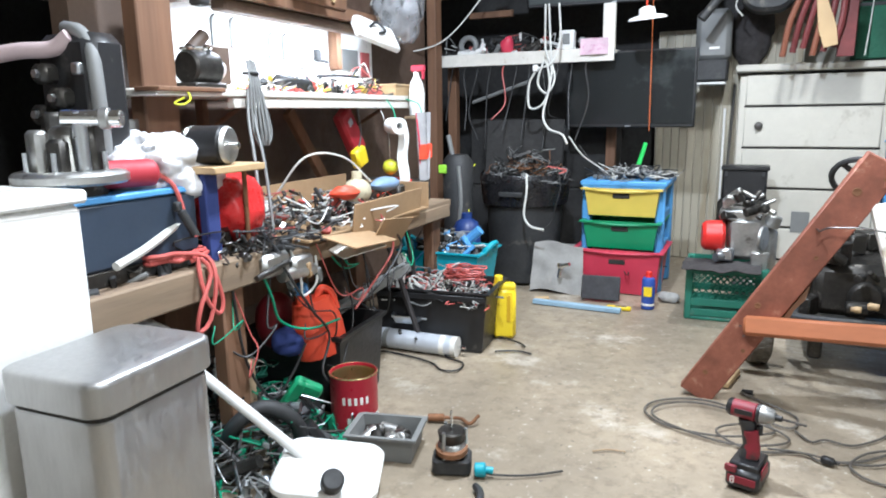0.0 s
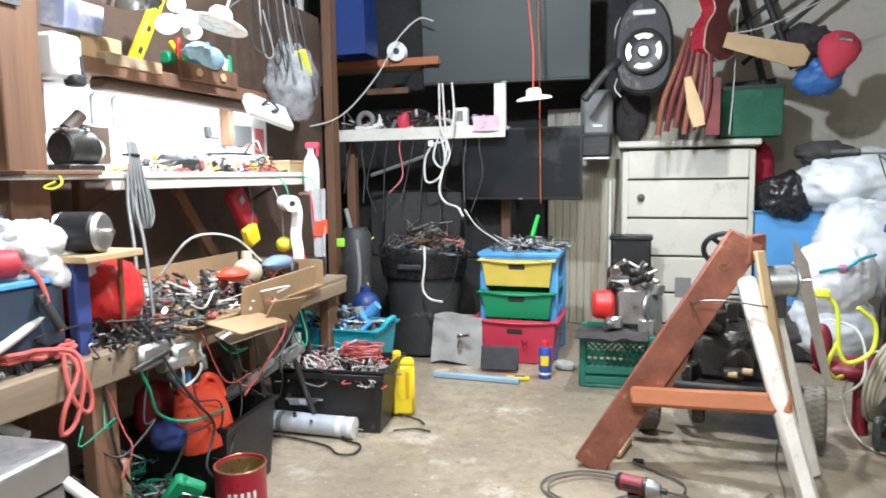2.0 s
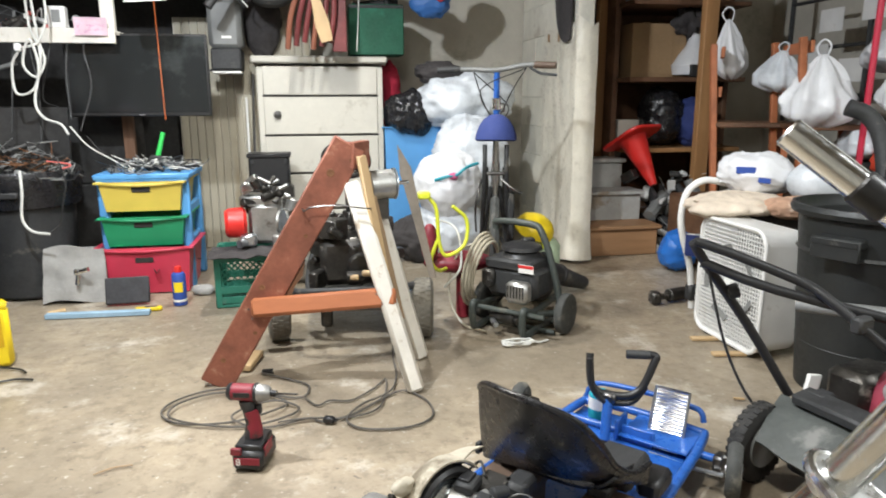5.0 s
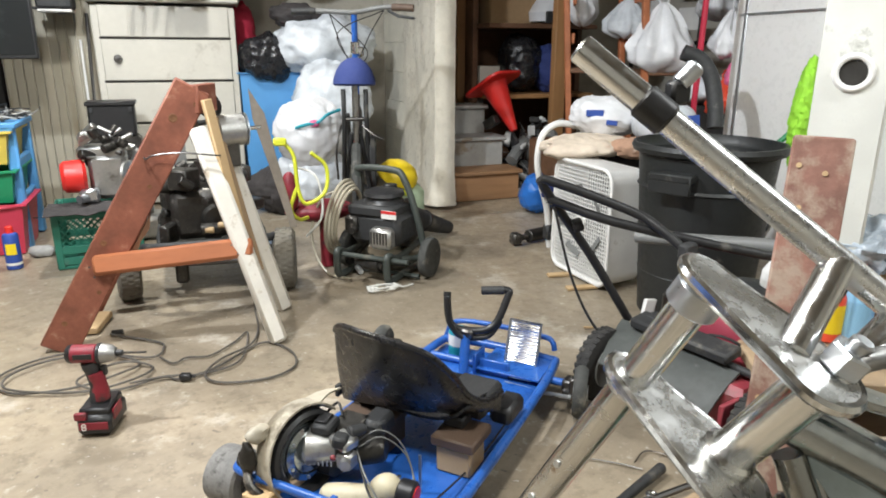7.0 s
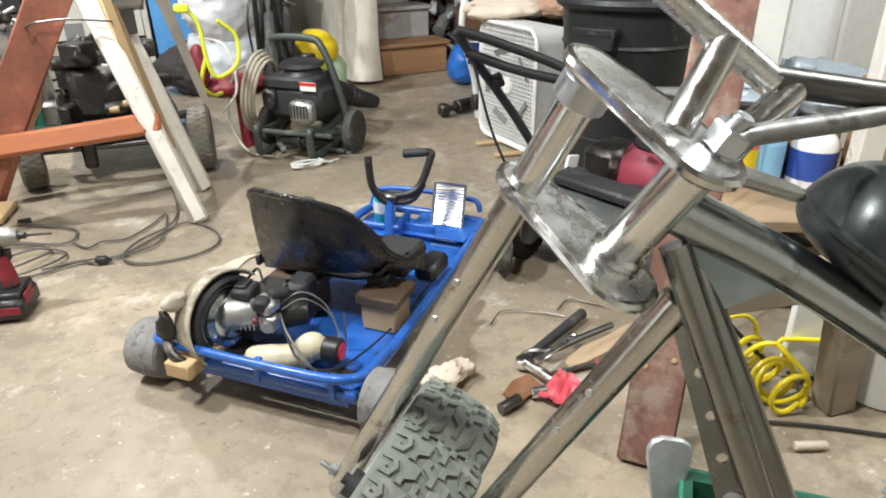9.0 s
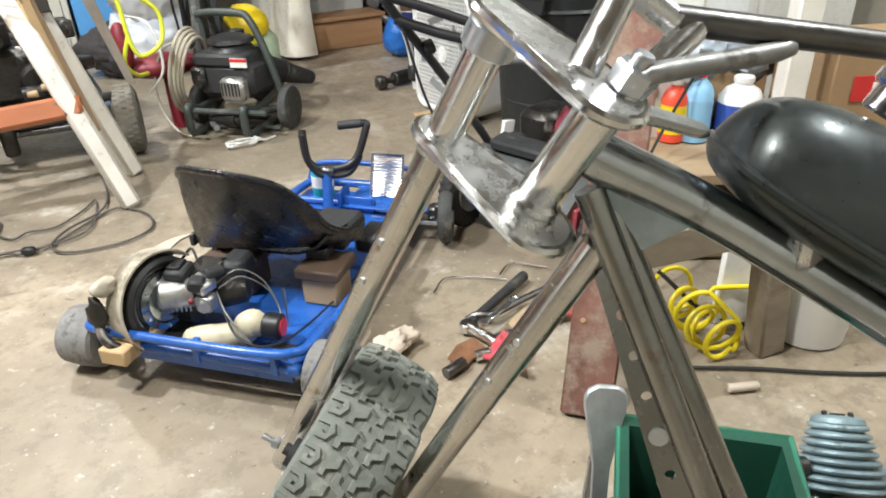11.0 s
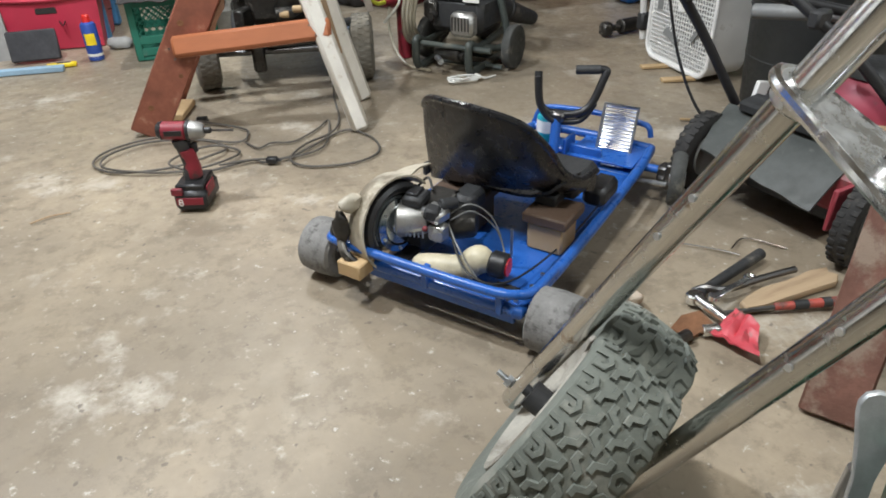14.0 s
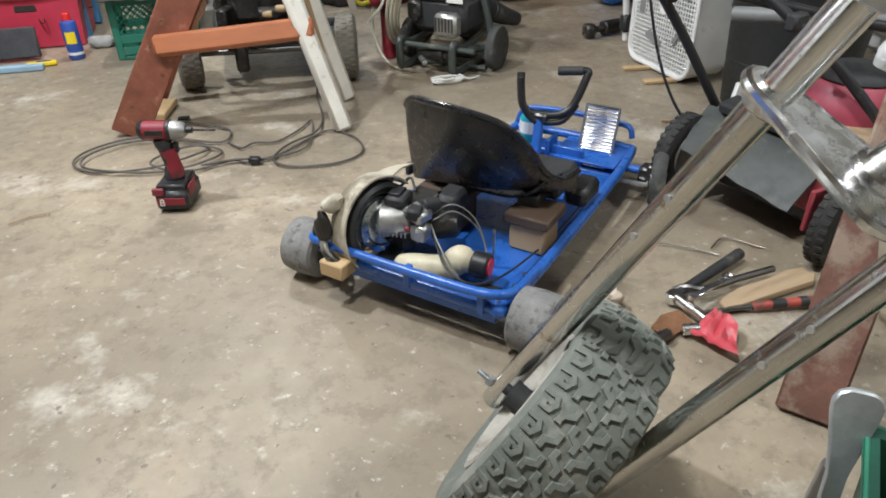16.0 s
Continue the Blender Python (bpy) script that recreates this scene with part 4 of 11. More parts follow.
def yoke(base, name, length, thick):
    """A flat triple-clamp plate with rounded ends and a polished rim."""
    o = base + OFF
    q = Matrix(((*YX[0], o.x), (*YX[1], o.y), (*YX[2], o.z), (0, 0, 0, 1)))
    r = 0.026
    out = [(-r * math.sin(math.pi * i / 10), -r * math.cos(math.pi * i / 10) * 0.9) for i in range(11)]
    wide = 0.034
    out += [(length * 0.3, wide), (length * 0.55, wide + 0.012)]
    out += [(length + r * math.sin(math.pi * i / 10), 0.008 + (r + 0.009) * math.cos(math.pi * i / 10)) for i in range(11)]
    pl = part(name, Mesh().prism(out, -thick / 2, thick / 2, q, 0.003), STEEL, chop, "brushed steel triple-clamp plate")
    part("rim", Mesh().tube([(x, y, 0.0) for x, y in out], 0.0058, 8, 0, True, q), CHROME, pl)
    return pl


low = yoke(F1, "lower_yoke", 0.122, 0.010)
upp = yoke(F1 + UP * 0.125, "upper_yoke", 0.112, 0.010)
part("clamp_ring", Mesh().cyl(C(F1 + UP * 0.093), C(F1 + UP * 0.117), 0.0235, n=24, bev=0.002), GALV, upp)
part("lower_stub", Mesh().cyl(C(F1 - UP * 0.004), C(F1 - UP * 0.016), 0.021, n=24, bev=0.003), STEEL, low)
ST = F1 + SIDE * 0.098 + FWD * 0.024
SU = F1 + SIDE * 0.108 + FWD * 0.016 + UP * 0.125
stem = part("steering_stem", Mesh().cyl(C(ST + UP * 0.004), C(SU - UP * 0.005), 0.0195, n=28, bev=0.003), CHROME, chop, "thick polished steering stem")
part("stem_flange", Mesh().cyl(C(ST + UP * 0.002), C(ST + UP * 0.016), 0.0245, n=28, bev=0.004), CHROME, stem)
part("stem_nut", Mesh().cyl(C(SU + FWD * 0.012 + UP * 0.006), C(SU + FWD * 0.012 + UP * 0.026), 0.017, n=6, bev=0.002), GALV, stem)
part("stem_bolt", Mesh().cyl(C(SU + FWD * 0.012 + UP * 0.024), C(SU + FWD * 0.012 + UP * 0.036), 0.009, n=14, bev=0.002), GALV, stem)
# swept handlebar on two risers
ELBOW = Vector((1.474, 0.491, 0.764))
TIPB = Vector((1.277, 0.648, 0.956))
BD = (TIPB - ELBOW).normalized()
bar = part("handlebar", Mesh().cyl(C(ELBOW - BD * 0.008), C(TIPB), 0.0120, n=24, bev=0.003), STEEL, chop, "straight raw steel handlebar tube")
part("bar_sleeve", Mesh().cyl(C(TIPB - BD * 0.085), C(TIPB), 0.0127, n=24, bev=0.002), CHROME, bar)
tj = TIPB - BD * 0.082
lc = part("lever_clamp", Mesh().cyl(C(tj - BD * 0.014), C(tj + BD * 0.016), 0.0150, n=18, bev=0.003).box(C(tj + Vector((0.02, 0.0, 0.014))), (0.02, 0.014, 0.02), bev=0.004), BLACKP, bar)
part("clamp_bolt", Mesh().cyl(C(tj + Vector((0.02, 0.0, 0.02))), C(tj + Vector((0.034, -0.004, 0.036))), 0.008, n=10, bev=0.002), GALV, bar)
part("bar_return", Mesh().tube([C(ELBOW), C(ELBOW + Vector((0.10, -0.035, -0.018))), C(ELBOW + Vector((0.28, -0.10, -0.05)))], 0.0120, 24), DSTEEL, bar)
RB1, RB2 = Vector((1.385, 0.488, 0.739)), Vector((1.405, 0.466, 0.72))
part("bar_riser", Mesh().cyl(C(RB1 - UP * 0.008), C(ELBOW + BD * 0.045), 0.0135, n=20, bev=0.002), CHROME, chop)
part("bar_riser", Mesh().cyl(C(RB2 - UP * 0.008), C(ELBOW + Vector((0.02, -0.008, -0.008))), 0.0125, n=20, bev=0.002), CHROME, chop)
# flattened strap from the upper yoke back to the tank
part("tank_strap", Mesh().prism([(0.0, -0.012), (0.07, -0.011), (0.082, -0.006), (0.084, 0.006), (0.07, 0.011), (0.0, 0.012)], -0.004, 0.004, axes(C(Vector((1.398, 0.460, 0.714))), (0.076, -0.02, -0.029), z=(0.3, -0.3, 0.9)), 0.003), OILED, chop, "flattened steel strap")
part("bar_strut", Mesh().tube([C(Vector((1.415, 0.458, 0.732))), C(Vector((1.43, 0.455, 0.736))), C(Vector((1.56, 0.450, 0.734))), C(Vector((1.578, 0.452, 0.742)))], [0.0085, 0.0085, 0.0085, 0.006], 14, 3), DULLM, chop, "dull grey strut under the handlebar")
# neck, backbone, down tubes, gusset
NK = ST.lerp(SU, 0.5)
BB = [NK + Vector((0.02, 0.0, 0.0)), Vector((1.531, 0.439, 0.588)), Vector((1.70, 0.315, 0.455)), Vector((1.86, 0.21, 0.33))]
part("backbone", Mesh().tube([C(p) for p in BB], 0.0215, 20, 4), OILED, chop, "thick oiled steel backbone tube")
for a, b, r, ma in [((1.410, 0.500, 0.632), (1.490, 0.358, 0.288), 0.0135, DARKTUBE), ((1.435, 0.506, 0.61), (1.535, 0.362, 0.262), 0.0165, DARKTUBE)]:
    part("down_tube", Mesh().cyl(C(a), C(b), r, n=20), ma, chop)
GA, GB, GC = Vector((1.408, 0.51, 0.662)), Vector((1.50, 0.448, 0.600)), Vector((1.445, 0.482, 0.565))
part("gusset", Mesh().sheet(lambda u, v: C(GA.lerp(GB, u).lerp(GA.lerp(GC, u), v)), 8, 6, 0.005), GUSSET, chop, "torch-cut bluish steel gusset")
# drilled flat bar beside the down tube
h0, h1 = Vector((1.436, 0.497, 0.555)), Vector((1.462, 0.392, 0.315))
BN = Vector((-0.5, -0.4, 0.5)).normalized()
def drilled(L, w, t, holes):
    """A flat bar along x with round holes through it, given as (x, radius)."""
    me = Mesh()
    ends = [0.0] + [(a[0] + b[0]) / 2 for a, b in zip(holes, holes[1:])] + [L]
    seen, vs, fs = {}, [], []

    def at(x, y, z):
        key = (round(x, 6), round(y, 6), z)
        if key not in seen:
            seen[key] = len(vs)
            vs.append((x, y, z))
        return seen[key]

    for (c, r), x0, x1 in zip(holes, ends, ends[1:]):
        angles = sorted([2 * math.pi * k / 12 + 0.1 for k in range(12)] + [math.atan2(y, x - c) % (2 * math.pi) for x in (x0, x1) for y in (-w / 2, w / 2)])
        ring, rect = [], []
        for a in angles:
            u, v = math.cos(a), math.sin(a)
            k = min((x1 - c) / u if u > 0 else (x0 - c) / u, w / 2 / abs(v))
            ring.append((c + r * u, r * v))
            rect.append((c + k * u, k * v))
        n = len(angles)
        for i in range(n):
            q = (i + 1) % n
            lo = [at(*p, -t / 2) for p in (ring[i], ring[q], rect[q], rect[i])]
            hi = [at(*p, t / 2) for p in (ring[i], ring[q], rect[q], rect[i])]
            fs += [tuple(lo), tuple(hi[::-1]), (lo[0], hi[0], hi[1], lo[1])]
            inner = any(abs(rect[i][0] - e) < 1e-6 and abs(rect[q][0] - e) < 1e-6 for e in ends[1:-1])
            if not inner:
                fs.append((lo[3], lo[2], hi[2], hi[3]))
    me.add(vs, fs, axes(C(h0), h1 - h0, z=BN))
    return me


HL = (h1 - h0).length
flat = part("drilled_bar", drilled(HL, 0.028, 0.005, [(HL * (0.20 + 0.16 * k), 0.0055) for k in range(5)]), DARKTUBE, chop, "flat steel bar with a row of holes")
bn = BN - (h1 - h0).normalized() * BN.dot((h1 - h0).normalized())
bn.normalize()
hb3 = h0 + (h1 - h0) * 0.68
part("washer", Mesh().lathe([(0.0056, 0.0), (0.0095, 0.0), (0.0095, 0.0016), (0.0056, 0.0016)], 20, axes(C(hb3 + bn * 0.0026), h1 - h0, z=BN)), GALV, flat, "bright zinc washer")
# tank with a pressed seam and a filler cap
TD = Vector((0.71, -0.475, -0.51)).normalized()
TN = (Vector((0, 0, 1)) - TD * TD.z).normalized()
TL = TD.cross(TN)
tc0 = C(Vector((1.533, 0.468, 0.652)) + TD * 0.19)
TQ = Matrix(((TL.x, TN.x, TD.x, tc0.x), (TL.y, TN.y, TD.y, tc0.y), (TL.z, TN.z, TD.z, tc0.z), (0, 0, 0, 1)))


def tank_shell(u, v):
    """A rounded tank: fat in the middle, blunt at both ends, flatter below."""
    a, b = 2 * math.pi * u, math.pi * v
    w = max(0.0, math.sin(b)) ** 0.5
    x, y = 0.088 * w * math.cos(a), (0.088 if math.sin(a) > 0 else 0.036) * w * math.sin(a)
    z = -0.19 * math.copysign(abs(math.cos(b)) ** 0.9, math.cos(b))
    return TQ @ Vector((x, y, z))


tk = part("fuel_tank", Mesh().add([tank_shell(i / 48, j / 30) for j in range(31) for i in range(48)], [(j * 48 + i, j * 48 + (i + 1) % 48, (j + 1) * 48 + (i + 1) % 48, (j + 1) * 48 + i) for j in range(30) for i in range(48)]), TANKB, chop, "gloss black sausage-shaped fuel tank")
part("tank_seam", Mesh().tube([tank_shell(0.0 if i <= 20 else 0.5, (i if i <= 20 else 40 - i) / 20) for i in range(40)], 0.005, 8, 0, True), TANKB, tk)
fc = Vector((1.715, 0.432, 0.655))
part("filler_neck", Mesh().cyl(C(fc), C(fc + TN * 0.025), 0.022, n=24, bev=0.003), CHROME, tk)
part("filler_cap", Mesh().cyl(C(fc + TN * 0.024), C(fc + TN * 0.042), 0.029, n=24, bev=0.004), CHROME, tk)
part("tank_mount", Mesh().box(C((1.60, 0.40, 0.575)), (0.08, 0.03, 0.05), bev=0.008), STEEL, chop)
# bottom engine cradle, reaching out of sight to the back of the frame
part("cradle_tube", Mesh().tube([C((1.490, 0.358, 0.288)), C((1.53, 0.29, 0.245)), C((1.62, 0.22, 0.225)), C((1.78, 0.16, 0.20)), C((1.95, 0.11, 0.13))], 0.0135, 14, 4), STEEL, chop)
part("cradle_tube", Mesh().tube([C((1.535, 0.362, 0.262)), C((1.57, 0.305, 0.235)), C((1.66, 0.26, 0.22)), C((1.82, 0.22, 0.19)), C((2.02, 0.15, 0.13))], 0.0165, 14, 4), OILED, chop)
part("frame_stand", Mesh().box(C((1.93, 0.16, 0.055)), (0.34, 0.16, 0.11), pose(0, 0, 0), bev=0.006), WOODX, chop, "timber block propping the frame")
# knobby wheel on the fork
WQ = axes(C(AXC), AXD.cross(Vector((0, 0, 1))), z=AXD)


def dent(p):
    """The flat tyre: a fold across the tread and a squashed foot."""
    x, y, z = p
    r, a = math.hypot(x, y), math.atan2(y, x)
    d = (a - FOLD + math.pi) % (2 * math.pi) - math.pi
    k = 0.034 * math.exp(-(d / 0.10) ** 2) * max(0.0, min(1.0, (r - 0.11) / 0.05)) * (0.75 + 0.25 * math.cos(z * 40))
    r -= k
    return (r * math.cos(a), r * math.sin(a), z)


FOLD = math.radians(268)
prof = [(0.095, -0.040), (0.115, -0.050), (0.145, -0.0585), (0.162, -0.0585), (0.170, -0.054), (0.174, -0.038), (0.176, -0.019), (0.1765, 0), (0.176, 0.019), (0.174, 0.038), (0.170, 0.054), (0.162, 0.0585), (0.145, 0.0585), (0.115, 0.050), (0.095, 0.040)]
NT = 120
tv = [WQ @ Vector(dent((r * math.cos(2 * math.pi * i / NT), r * math.sin(2 * math.pi * i / NT), z))) for r, z in prof for i in range(NT)]
tf = [(j * NT + i, j * NT + (i + 1) % NT, (j + 1) * NT + (i + 1) % NT, (j + 1) * NT + i) for j in range(len(prof) - 1) for i in range(NT)]
tv = [(v.x, v.y, max(v.z, 0.001)) for v in tv]
whl = part("front_wheel", Mesh().add(tv, tf), RUBBERG, chop, "fat dusty flat knobby tyre")
ZIG = stroke([(-0.0128, -0.0060), (-0.0030, -0.0060), (0.0030, 0.0060), (0.0128, 0.0060)], 0.0066)
HOOK = stroke([(-0.001, -0.0135), (-0.001, 0.0015), (0.0070, 0.0058), (0.0155, 0.0020), (0.0155, -0.0070), (0.0080, -0.0070)], 0.0052)
lv, lf = [], []
PITCH = 36
for i in range(PITCH):
    for row in range(5):
        edge = row in (0, 4)
        z0 = (-0.0415, -0.0192, 0.0, 0.0192, 0.0415)[row]
        a0 = 2 * math.pi * (i + (0.5 if row % 2 else 0) + (0.25 if edge else 0)) / PITCH
        m = (1, -1, 1, -1, -1)[row]
        shape = HOOK if edge else ZIG
        n = len(shape)
        k = len(lv)
        for h, grow in ((-0.004, 1.05), (0.0050, 1.0), (0.0058, 0.94)):
            for u, v in shape:
                z = z0 + m * v * (grow if not edge else 1)
                R = 0.1755 - 0.0065 * (abs(z) / 0.05) ** 3.5
                a = a0 + u * grow / R
                lv.append(WQ @ Vector(dent(((R + h) * math.cos(a), (R + h) * math.sin(a), z))))
        for g in (0, n):
            for j in range(n):
                q = (k + g + j, k + g + (j + 1) % n, k + g + n + (j + 1) % n, k + g + n + j)
                lf.append(q if m < 0 else q[::-1])
        lf.append(tuple(k + 2 * n + j for j in (range(n) if m < 0 else range(n - 1, -1, -1))))
lv = [(v.x, v.y, max(v.z, 0.001)) for v in lv]
lg = part("tread", Mesh().add(lv, lf), RUBBERG, whl, "angular interlocking tread blocks")
lg["kind"] = "stuff"
part("rim", Mesh().lathe([(0.02, -0.034), (0.05, -0.034), (0.09, -0.046), (0.104, -0.056), (0.112, -0.054), (0.112, 0.054), (0.104, 0.056), (0.09, 0.046), (0.05, 0.034), (0.02, 0.034)], 48, WQ), RIMW, whl, "chipped white painted rim")
part("axle", Mesh().cyl(C(AXC - AXD * 0.078), C(AXC + AXD * 0.078), 0.008, n=12).cyl(C(AXC - AXD * 0.07), C(AXC - AXD * 0.03), 0.02, n=14), BLACKM, whl)

# ---- sawhorse of odd timbers ----
saw = thing("sawhorse", "home-made sawhorse of red, orange and white painted timbers", "sawhorse", Matrix.Translation((0.85, 2.5, 0)))
def plank(name, a, b, w, t, face, ma, label="", parent=saw, o=(0.85, 2.5, 0), bev=0.004):
    """A board from a to b; face: the way its broad side looks."""
    a, b = Vector(a) - Vector(o), Vector(b) - Vector(o)
    d = b - a
    return part(name, Mesh().box((d.length / 2, 0, 0), (d.length, w, t), axes(a, d, z=face), bev=bev), ma, parent, label)


plank("red_leg", (0.505, 2.50, 0.0), (1.0, 2.455, 0.84), 0.112, 0.038, (0.1, -1, 0.1), REDWOOD, "worn red-painted board leg")
plank("red_leg", (0.55, 2.80, 0.0), (0.985, 2.52, 0.82), 0.095, 0.038, (0.3, -1, 0.0), REDWOOD, "worn red-painted board leg")
plank("white_leg", (1.195, 2.31, 0.0), (1.0, 2.46, 0.71), 0.058, 0.052, (0.1, -1, 0.1), WHITEW, "chipped white-painted leg", bev=0.023)
plank("white_leg", (1.255, 2.62, 0.0), (1.06, 2.52, 0.70), 0.058, 0.052, (0.3, -1, 0.1), WHITEW, "chipped white-painted leg", bev=0.023)
plank("cross_bar", (0.65, 2.458, 0.285), (1.138, 2.372, 0.325), 0.066, 0.045, (0.1, -1, 0.35), CEDAR, "orange-stained timber cross bar", bev=0.014)
plank("splinter_board", (1.035, 2.44, 0.80), (1.13, 2.40, 0.24), 0.035, 0.018, (0.6, -1, 0.1), TANW, "split pale wood batten")
plank("splinter_board", (1.055, 2.47, 0.74), (1.16, 2.43, 0.22), 0.03, 0.02, (0.9, -0.6, 0.1), WOOD, "split pale wood batten")
plank("ridge_board", (1.0, 2.44, 0.80), (1.06, 2.56, 0.80), 0.09, 0.03, (1, 0.1, 0.0), REDWOOD)
plank("block", (0.565, 2.60, 0.012), (0.60, 2.76, 0.012), 0.10, 0.024, (0, 0, 1), TANW, "wood block between the feet")
SL = axes(Vector((0.505, 2.50, 0.0)) - Vector((0.85, 2.5, 0)), Vector((0.495, -0.045, 0.84)), z=(0.1, -1, 0.1))
for x, y, r in ((0.10, 0.02, 0.008), (0.24, -0.03, 0.006), (0.40, 0.025, 0.009), (0.63, -0.02, 0.006), (0.86, 0.01, 0.012), (0.93, -0.03, 0.006)):
    part("knot", Mesh().lathe([(0.0, 0.0), (r * 0.6, 0.0004), (r, 0.0012), (r * 1.15, 0.0)], 14, SL @ pose(x, y, 0.0191)), RUSTY, saw)
part("wane_edge", Mesh().prism([(0.34, -0.0595), (0.39, -0.082), (0.45, -0.072), (0.50, -0.078), (0.55, -0.0595)], -0.012, 0.014, SL, 0.002), POSTW, saw, "dark broken edge of the red board")
for x, y in ((0.03, 0.015), (0.04, -0.018), (0.47, 0.02), (0.485, -0.012)):
    part("nail", Mesh().cyl((x, y, 0.021), (x, y, 0.0232), 0.0035, n=8, m=axes(Vector((0.615, 2.462, 0.262)) - Vector((0.85, 2.5, 0)), Vector((0.51, -0.09, 0.056)), z=(0.1, -1, 0.35))), DSTEEL, saw)
part("wire_tie", wire([(-0.01, -0.10, 0.625), (0.02, -0.085, 0.635), (0.10, -0.10, 0.64), (0.19, -0.11, 0.63), (0.2, -0.07, 0.625), (0.05, 0.02, 0.63), (-0.01, -0.02, 0.625), (-0.01, -0.1, 0.625)], 0.0028), DSTEEL, saw)

# ---- dresser ----
dr = thing("dresser", "tall cream-painted chest of five drawers with smudged front", "dresser", pose(0.915, 4.94, 0))
part("carcass", Mesh().box((0, 0, 0.60), (0.80, 0.46, 1.18), bev=0.006), CREAM, dr)
part("top", Mesh().box((0, -0.005, 1.235), (0.86, 0.50, 0.045), bev=0.012), CREAM, dr)
zs = [1.205, 1.012, 0.762, 0.515, 0.275, 0.07]
for z1, z0 in zip(zs, zs[1:]):
    d = part("drawer", Mesh().box((0, -0.232, (z0 + z1) / 2 - 0.004), (0.725, 0.02, z1 - z0 - 0.016), bev=0.005), CREAM, dr)
    part("gap", Mesh().box((0, -0.2305, z0 - 0.002), (0.735, 0.006, 0.012), bev=0.001), SLOT, dr)
part("knob", Mesh().lathe([(0.0, 0.028), (0.018, 0.026), (0.024, 0.015), (0.012, 0.006), (0.012, 0)], 16, pose(-0.28, -0.242, 0.893, 90, 0, 0)), DSTEEL, dr, "dark round knob")
part("paper_patch", Mesh().box((-0.01, -0.2435, 0.31), (0.10, 0.002, 0.13), pose(0, 0, 0)), GREYPL, dr)

# ---- drawer cart: blue frame with yellow, green and red drawers ----
dc = thing("drawer_cart", "blue plastic drawer cart with yellow, green and red drawers", "drawer unit", pose(-0.015, 4.03, 0))
for x in (-0.2, 0.2):
    for y in (-0.15, 0.19):
        part("leg", Mesh().box((x, y, 0.295), (0.05, 0.045, 0.59), bev=0.01), BLUEPL, dc)
part("top_shelf", Mesh().box((0, 0.02, 0.60), (0.47, 0.42, 0.03), bev=0.012).box((0, -0.17, 0.585), (0.45, 0.03, 0.03), bev=0.008), BLUEPL, dc)
for z in (0.415, 0.235):
    part("side_rail", Mesh().box((0.2, 0.02, z), (0.03, 0.36, 0.05), bev=0.008), BLUEPL, dc)
    part("side_rail", Mesh().box((-0.2, 0.02, z), (0.03, 0.36, 0.05), bev=0.008), BLUEPL, dc)


def tub(w, d, h, lip=0.02, t=0.006):
    """An open tapered tray."""
    m = Mesh()
    o = [(w / 2, d / 2), (-w / 2, d / 2), (-w / 2, -d / 2), (w / 2, -d / 2)]
    k = 0.9
    rings = []
    for s, z in ((k, 0), (1, h), (1 + lip / w * 2, h), (1 + lip / w * 2, h + 0.008), (1 - t / w * 2, h + 0.008), (k - t / w * 2, t)):
        rings.append([(x * s, y * s, z) for x, y in o])
    verts = [p for r in rings for p in r]
    faces = [(3, 2, 1, 0)]
    for j in range(len(rings) - 1):
        for i in range(4):
            q = (i + 1) % 4
            faces.append((j * 4 + i, j * 4 + q, (j + 1) * 4 + q, (j + 1) * 4 + i))
    e = (len(rings) - 1) * 4
    faces.append((e, e + 1, e + 2, e + 3))
    return m.add(verts, faces)


for nm, ma, w, h, y, z in [("yellow_drawer", YELLOW, 0.40, 0.145, -0.035, 0.425), ("green_drawer", GREEN, 0.40, 0.145, -0.05, 0.245), ("red_drawer", REDPL, 0.455, 0.235, -0.10, 0.004)]:
    d = part(nm, tub(w, 0.37, h), ma, dc, m=pose(0, y, z))
    part("handle_slot", Mesh().box((0, -0.186, h * 0.72), (0.09, 0.012, 0.03), pose(0, 0, 0, -3, 0, 0), bev=0.006), SLOT, d)
    part("front_lip", Mesh().tube([(-w / 2, -0.19, h + 0.003), (-w / 4, -0.196, h - 0.004), (0, -0.198, h - 0.008), (w / 4, -0.196, h - 0.004), (w / 2, -0.19, h + 0.003)], 0.009, 8, 4), ma, d)

